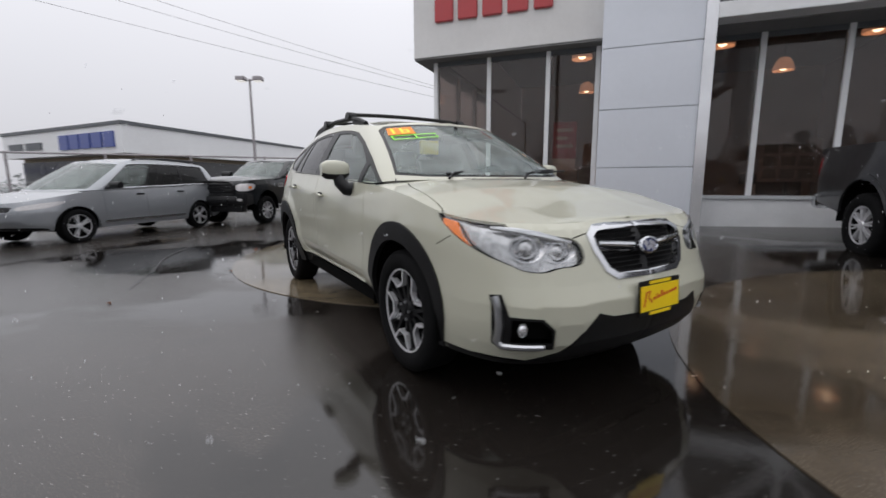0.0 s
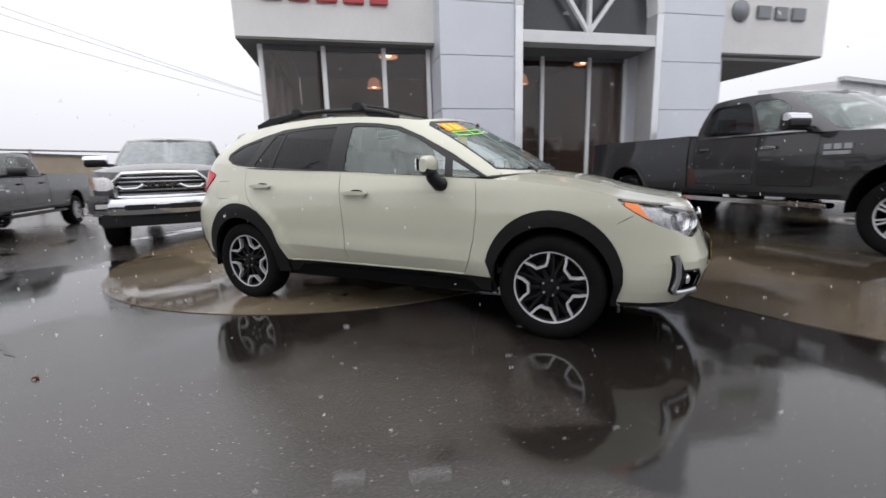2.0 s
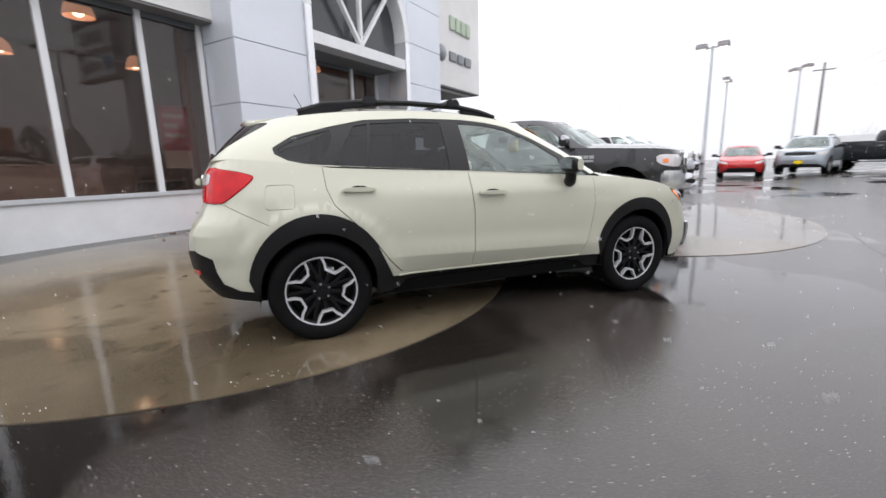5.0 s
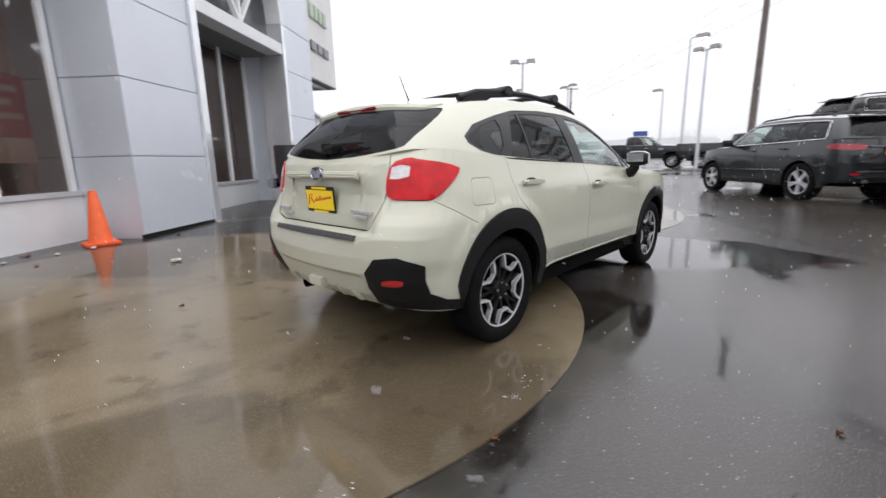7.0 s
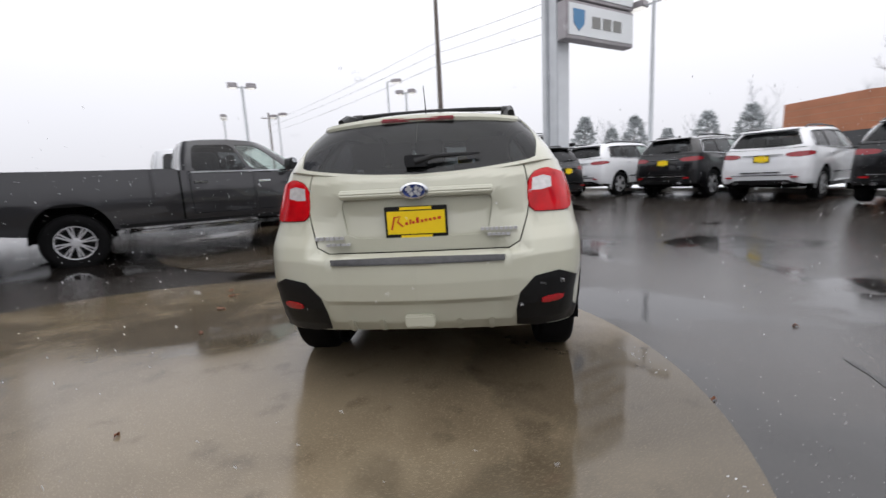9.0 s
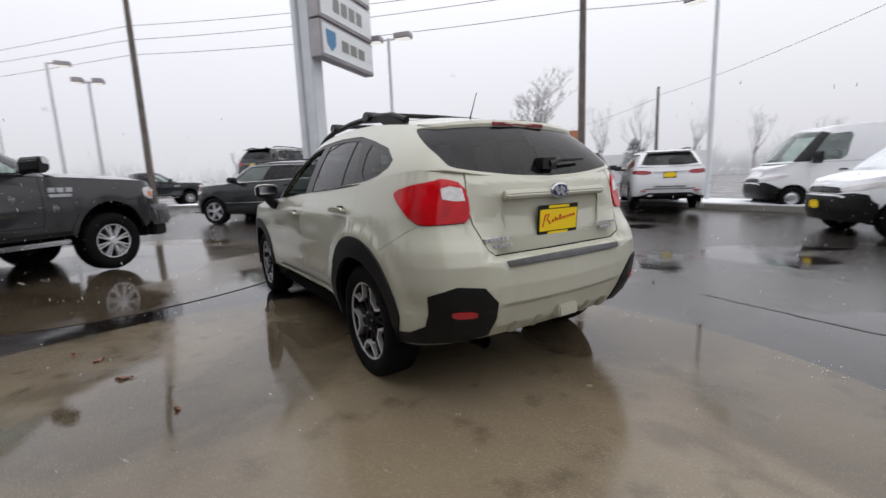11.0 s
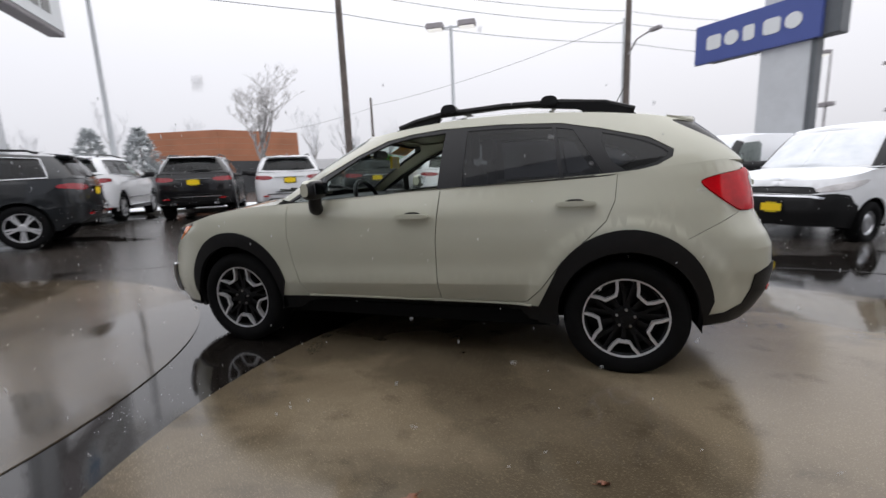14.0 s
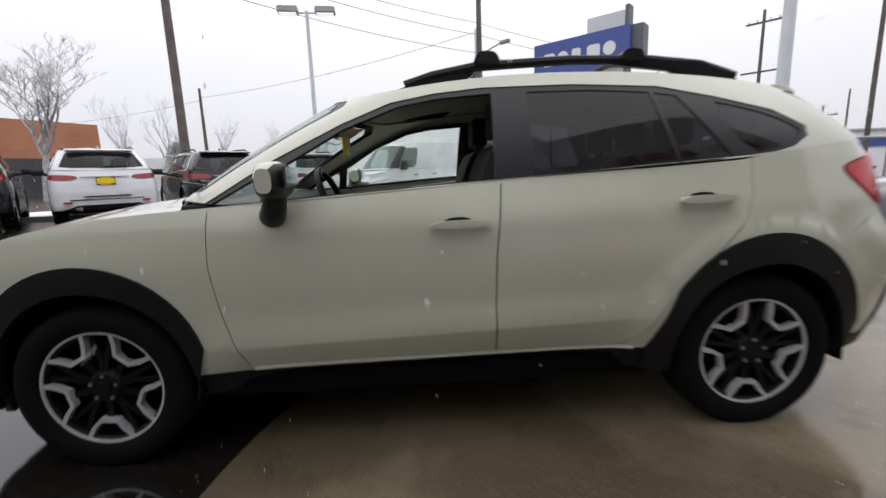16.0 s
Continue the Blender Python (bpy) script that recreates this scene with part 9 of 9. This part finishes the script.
def conifer(x, y, h, seed, label):
    rnd = random.Random(seed)
    t = thing("conifer", label, "tree", stand(x, y, rnd.uniform(0, 360)), "conifers")
    bm = bmesh.new()
    tube(bm, [(0, 0, -0.1), (0, 0, h * 0.5), (0, 0, h)], [h * 0.03, h * 0.02, 0.01], 6)
    part("trunk", bm, M["bark"], t, smooth=True)
    bm = bmesh.new()
    lobes = [(rnd.uniform(0, math.tau), rnd.uniform(0.2, 0.75), rnd.uniform(0.75, 1.2)) for _ in range(9)]
    for _ in range(560):
        zf = 0.10 + 0.90 * rnd.random() ** 0.9
        a = rnd.uniform(0, math.tau)
        lobe = max(q * math.exp(-(((a - la + math.pi) % math.tau - math.pi) / 0.7) ** 2 - ((zf - lz) / 0.16) ** 2) for la, lz, q in lobes)
        r = h * 0.40 * (1 - zf) ** 0.55 * min(1.0, (zf - 0.05) / 0.18) * (0.62 + 0.38 * lobe) * math.sqrt(rnd.uniform(0.25, 1.0)) + 0.05
        c = Vector((math.cos(a) * r, math.sin(a) * r, zf * h))
        out = Vector((math.cos(a), math.sin(a), 0.45))
        for _ in range(5):
            d = (out + Vector((rnd.gauss(0, 0.8), rnd.gauss(0, 0.8), rnd.gauss(0, 0.5)))).normalized()
            w = d.cross(Vector((rnd.gauss(0, 1), rnd.gauss(0, 1), rnd.gauss(0, 1)))).normalized() * 0.05 * h / 4.5
            ln = rnd.uniform(0.18, 0.40) * h / 4.5
            bm.faces.new([bm.verts.new(v) for v in (c - w, c + d * ln, c + w)])
    part("crown", bm, M["needle"], t, "snow-dusted needle branches, paled for haze")


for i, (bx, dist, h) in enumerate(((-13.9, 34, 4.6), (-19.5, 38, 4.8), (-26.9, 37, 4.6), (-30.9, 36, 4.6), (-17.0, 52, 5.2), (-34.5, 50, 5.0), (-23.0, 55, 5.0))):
    conifer(-4.14 + dist * math.cos(radians(bx)), -0.3 + dist * math.sin(radians(bx)), h, 60 + i, "small conifer dusted with snow and paled for haze")
conifer(21.5, -38.0, 4.2, 90, "small conifer dusted with snow and paled for haze")


def clump_row(name, pts, h, mat, label, seed, n=260, w=1.2):
    """A loose hedge of small leaf clumps."""
    rnd = random.Random(seed)
    t = thing(name, label, "hedge", kind="stuff")
    bm = bmesh.new()
    for _ in range(n):
        f = rnd.random() * (len(pts) - 1)
        i = int(f)
        p = Vector(pts[i]).lerp(Vector(pts[min(i + 1, len(pts) - 1)]), f - i)
        z = height(p.x, p.y) + h * (rnd.random() ** 0.8) * (0.75 + 0.35 * math.sin(f * 5 + seed))
        c = Vector((p.x + rnd.uniform(-w, w), p.y + rnd.uniform(-w, w), z))
        r = rnd.uniform(0.10, 0.26)
        vs2 = [bm.verts.new(c + Vector((rnd.gauss(0, 1), rnd.gauss(0, 1), rnd.gauss(0, 0.8))).normalized() * r * rnd.uniform(0.6, 1.2)) for _ in range(5)]
        for tri in ((0, 1, 2), (0, 2, 3), (0, 3, 4), (1, 2, 4)):
            bm.faces.new([vs2[q] for q in tri])
    part("leaves", bm, mat, t)


clump_row("hedge_row", [(-1.5, -26, 0), (-4.5, -28, 0), (-7.0, -30.0, 0)], 3.4, M["hedge"], "russet winter shrubs with snow beyond the vans", 3, 700, 1.6)
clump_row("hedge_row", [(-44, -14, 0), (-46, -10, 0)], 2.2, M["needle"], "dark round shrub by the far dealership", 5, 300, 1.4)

# distant wooded skyline
def skyline(name, r, a0, a1, h, mat, label, seed):
    rnd = random.Random(seed)
    bm = bmesh.new()
    k = int((a1 - a0) / 0.22)
    for i in range(k):
        a = radians(a0 + (a1 - a0) * i / k + rnd.uniform(-.1, .1))
        rr = r * rnd.uniform(0.96, 1.06)
        base = Vector((rr * math.cos(a), rr * math.sin(a), -0.5))
        hh = h * rnd.uniform(0.45, 1.0) * (0.7 + 0.3 * math.sin(a * 9 + seed) * math.sin(a * 23))
        side = Vector((-math.sin(a), math.cos(a), 0))
        for q in range(9):
            ang = rnd.uniform(-0.5, 0.5)
            tip = base + Vector((0, 0, hh * rnd.uniform(0.6, 1.0))) + side * math.tan(ang) * hh * 0.45
            root = base + Vector((0, 0, hh * rnd.uniform(0.0, 0.5)))
            w = side * 0.09
            v = [bm.verts.new(p) for p in (root - w, root + w, tip)]
            bm.faces.new(v)
    ob = part(name, bm, mat)
    return tagged(ob, label, "trees", kind="stuff")


# both rows are coloured close to the sky to imitate haze
skyline("far_woods", 115, -85, 20, 11, M["hazed_twig"], "snowy woods along the horizon, paled for haze", 2)
skyline("far_woods", 150, -80, 25, 17, M["far_white"], "woods paled for the haze of falling snow", 7)

# low tan wall with a steel cabinet, behind the showroom's corner
tw = thing("garden_wall", "low tan stucco wall with pale coping beyond the showroom corner", "wall", stand(-9.83, 7.90, 40.6))
part("wall_body", boxed(-2.6, 0.48, 0.0, 0.22, -0.2, 1.52), M["far_tan"], tw, bevel=0.02)
part("coping", boxed(-2.65, 0.52, -0.04, 0.26, 1.523, 1.60), M["curb"], tw, "grey wet coping", bevel=0.015)
pl = thing("concrete_plinth", "low wet concrete plinth against the tan wall", "plinth", stand(-9.83, 7.90, 40.6))
part("slab", boxed(-2.2, 0.44, -0.95, -0.02, -0.2, 0.16), M["curb"], pl, bevel=0.02)
uc = thing("utility_cabinet", "grey-green steel cabinet on a concrete plinth", "cabinet", stand(-9.83, 7.90, 40.6, 0.162))
part("body", boxed(-0.55, 0.36, -0.62, -0.10, 0.0, 0.62), M["cabinet_green"], uc, bevel=0.012)
part("lid", boxed(-0.58, 0.39, -0.65, -0.08, 0.623, 0.665), M["chrome_dull"], uc, "pale steel lid", bevel=0.01)
for x in (-0.53, -0.09):
    dr = part("door", boxed(x, x + 0.42, -0.640, -0.623, 0.04, 0.58), M["cabinet_green"], uc, bevel=0.004)
    part("handle", boxed(x + 0.34, x + 0.36, -0.660, -0.642, 0.28, 0.40), M["chrome_dull"], dr)


# ---- cracks, puddle seams, crumbs for water glints, leaves and litter on the paving ----
# near-white colour for crumbs that imitate bright glints on rippled water
M["slush"] = material("glint_white", (0.75, 0.78, 0.82), 0.12, spread=0.05, scale=40, ior=1.31)


def over(x, y):
    """The height of the paving, pads included."""
    on = any(math.hypot(x - a, y - b) < r for a, b, r in ((-1.95, 1.47, 2.87), (4.28, 2.63, 3.02)))
    return height(x, y) + (0.007 if on else 0.0)


def seam(name, pts, width, mat, label, seed, lift=0.003, ragged=0.5):
    """A ragged band on the ground along a line."""
    rnd = random.Random(seed)
    at = spline(pts)
    n = 14 * (len(pts) - 1)
    bm = bmesh.new()
    prev = None
    for i in range(n + 1):
        s = i * (len(pts) - 1) / n
        p, q = at(s), at(min(s + 0.05, len(pts) - 1)) - at(max(s - 0.05, 0))
        q = q / max(np.hypot(*q), 1e-9)
        w = width * rnd.uniform(1 - ragged, 1 + ragged) * (0.15 if i in (0, n) else 1) / 2
        c = (p[0] + rnd.uniform(-1, 1) * width * ragged * 0.6, p[1] + rnd.uniform(-1, 1) * width * ragged * 0.6)
        ends = [(c[0] - q[1] * w, c[1] + q[0] * w), (c[0] + q[1] * w, c[1] - q[0] * w)]
        pair = [bm.verts.new((x, y, over(x, y) + lift)) for x, y in ends]
        if prev:
            bm.faces.new((prev[0], prev[1], pair[1], pair[0]))
        prev = pair
    bmesh.ops.recalc_face_normals(bm, faces=bm.faces[:])
    if sum(f.normal.z for f in bm.faces) < 0:
        bmesh.ops.reverse_faces(bm, faces=bm.faces[:])
    return tagged(part(name, bm, mat), label, "paving", kind="structure")


seam("crack_1", [(-1.71, -2.34), (-2.66, -2.19), (-3.87, -2.03), (-4.88, -1.64), (-5.3, -1.10), (-5.74, -0.63), (-5.95, -0.28)], 0.030, M["crack"], "dark wet crack in the asphalt", 1)
seam("crack_2", [(5.9, -0.2), (4.96, -0.9), (3.94, -1.75), (3.36, -2.24), (3.0, -2.74), (2.38, -3.03), (1.16, -2.91)], 0.030, M["crack"], "dark wet crack in the asphalt", 2)



def slush(x, y, r, n, seed):
    """A scatter of small glassy white crumbs that stand in for glints on rippling water."""
    rnd = random.Random(seed)
    t = thing("glint_patch", "scatter of white crumbs standing in for water glints on the paving", "slush", pose(x, y, over(x, y)), "slush patches", "stuff")
    bm = bmesh.new()
    for _ in range(n):
        a, d = rnd.uniform(0, math.tau), r * rnd.random() ** 0.7
        s = rnd.uniform(0.0010, 0.0032)
        bmesh.ops.create_icosphere(bm, subdivisions=1, radius=s, matrix=Matrix.Translation((d * math.cos(a) * 1.6, d * math.sin(a), s * 0.3)) @ Matrix.Diagonal((rnd.uniform(0.7, 1.5), rnd.uniform(0.7, 1.5), rnd.uniform(0.35, 0.7), 1)))
    part("crumbs", bm, M["slush"], t)


for i, (x, y, r, n) in enumerate(((1.25, 1.90, 0.20, 60), (1.05, 1.55, 0.16, 30), (-2.93, -1.19, 0.16, 35), (-1.65, -1.25, 0.14, 25))):
    slush(x, y, r, n, 40 + i)


def leaf(x, y, s, turn, seed):
    """A curled oak-shaped leaf lying wet on the ground."""
    rnd = random.Random(seed)
    t = thing("fallen_leaf", "wet brown fallen leaf lying on the paving", "leaf", pose(x, y, over(x, y) + 0.002, 0, 0, turn), "fallen leaves")
    bm = bmesh.new()
    mids = [bm.verts.new((s * (k / 6 - 0.5), 0, 0.006 * math.sin(k))) for k in range(7)]
    for side in (1, -1):
        rim = [bm.verts.new((s * (k / 6 - 0.5 + rnd.uniform(-.03, .03)), side * s * (0.02 + 0.34 * math.sin(math.pi * k / 6) * (0.65 + 0.35 * (k % 2))), rnd.uniform(0.002, 0.02))) for k in range(7)]
        for k in range(6):
            bm.faces.new((mids[k], mids[k + 1], rim[k + 1], rim[k]) if side > 0 else (rim[k], rim[k + 1], mids[k + 1], mids[k]))
    part("blade", bm, M["leaf_brown"], t)
    bm = bmesh.new()
    tube(bm, [(-s * 0.5, 0, 0.003), (-s * 0.8, s * 0.05, 0.004)], 0.0015, 4)
    part("stem", bm, M["leaf_brown"], t)


for i, (x, y, s, a) in enumerate(((0.23, 2.42, 0.07, 20), (-0.01, 2.26, 0.085, 140), (-0.48, 2.10, 0.095, 70), (-1.15, 1.85, 0.05, 200), (-2.51, 1.34, 0.035, 10), (-1.19, -2.44, 0.03, 60), (-2.15, -1.40, 0.03, 110),
                                  (-3.21, 4.50, 0.09, 15), (-3.17, 3.69, 0.06, 95), (-1.57, 4.74, 0.10, 40))):
    leaf(x, y, s, a, 70 + i)
for i, (x, y, s) in enumerate(((-2.11, 2.91, 0.09), (-2.60, 4.42, 0.07), (-2.95, 4.30, 0.06), (-0.70, 5.55, 0.08), (-1.95, 4.95, 0.05), (-3.4, 4.2, 0.05))):
    rnd = random.Random(90 + i)
    t = thing("paper_litter", "crumpled pale scrap of litter near the wall", "litter", pose(x, y, over(x, y), 0, 0, 50 * i), "litter scraps")
    bm = bmesh.new()
    bmesh.ops.create_icosphere(bm, subdivisions=2, radius=s * 0.5, matrix=Matrix.Translation((0, 0, s * 0.2)) @ Matrix.Diagonal((1.2, 0.8, 0.42, 1)))
    for v in bm.verts:
        v.co *= rnd.uniform(0.75, 1.2)
        v.co.z = max(v.co.z, 0.0)
    part("scrap", bm, M["litter"], t)


def snowfall(n, seed):
    """Loose wet flakes hanging in the air over the lot; each a small ragged clump."""
    rnd = random.Random(seed)
    verts, faces = [], []
    while len(verts) < n * 6:
        c = Vector((rnd.uniform(-8, 8), rnd.uniform(-8, 7), rnd.uniform(0.05, 1.55)))
        if abs(c.x) < 2.35 and abs(c.y) < 1.1 and c.z < 1.7 or c.dot(FD) > 4.8:
            continue
        r = rnd.uniform(0.0008, 0.0024)
        fall = Vector((rnd.gauss(0.25, 0.12), rnd.gauss(-0.15, 0.12), -1)).normalized()
        side = fall.cross(Vector((rnd.gauss(0, 1), rnd.gauss(0, 1), 0.1))).normalized()
        other = fall.cross(side)
        o = len(verts)
        verts += [tuple(c + v) for v in (fall * r * 4.5, -fall * r * rnd.uniform(2.0, 5.0), side * r, -side * r * rnd.uniform(0.6, 1.2), other * r, -other * r)]
        faces += [(o + a, o + b, o + d) for a, b, d in ((0, 2, 4), (0, 4, 3), (0, 3, 5), (0, 5, 2), (1, 4, 2), (1, 3, 4), (1, 5, 3), (1, 2, 5))]
    me = bpy.data.meshes.new("falling_snow")
    me.from_pydata(verts, [], faces)
    me.materials.append(M["snow"])
    tagged(new("falling_snow", me), "small wet white snowflakes falling through the air", "snow", kind="stuff")


snowfall(4600, 11)
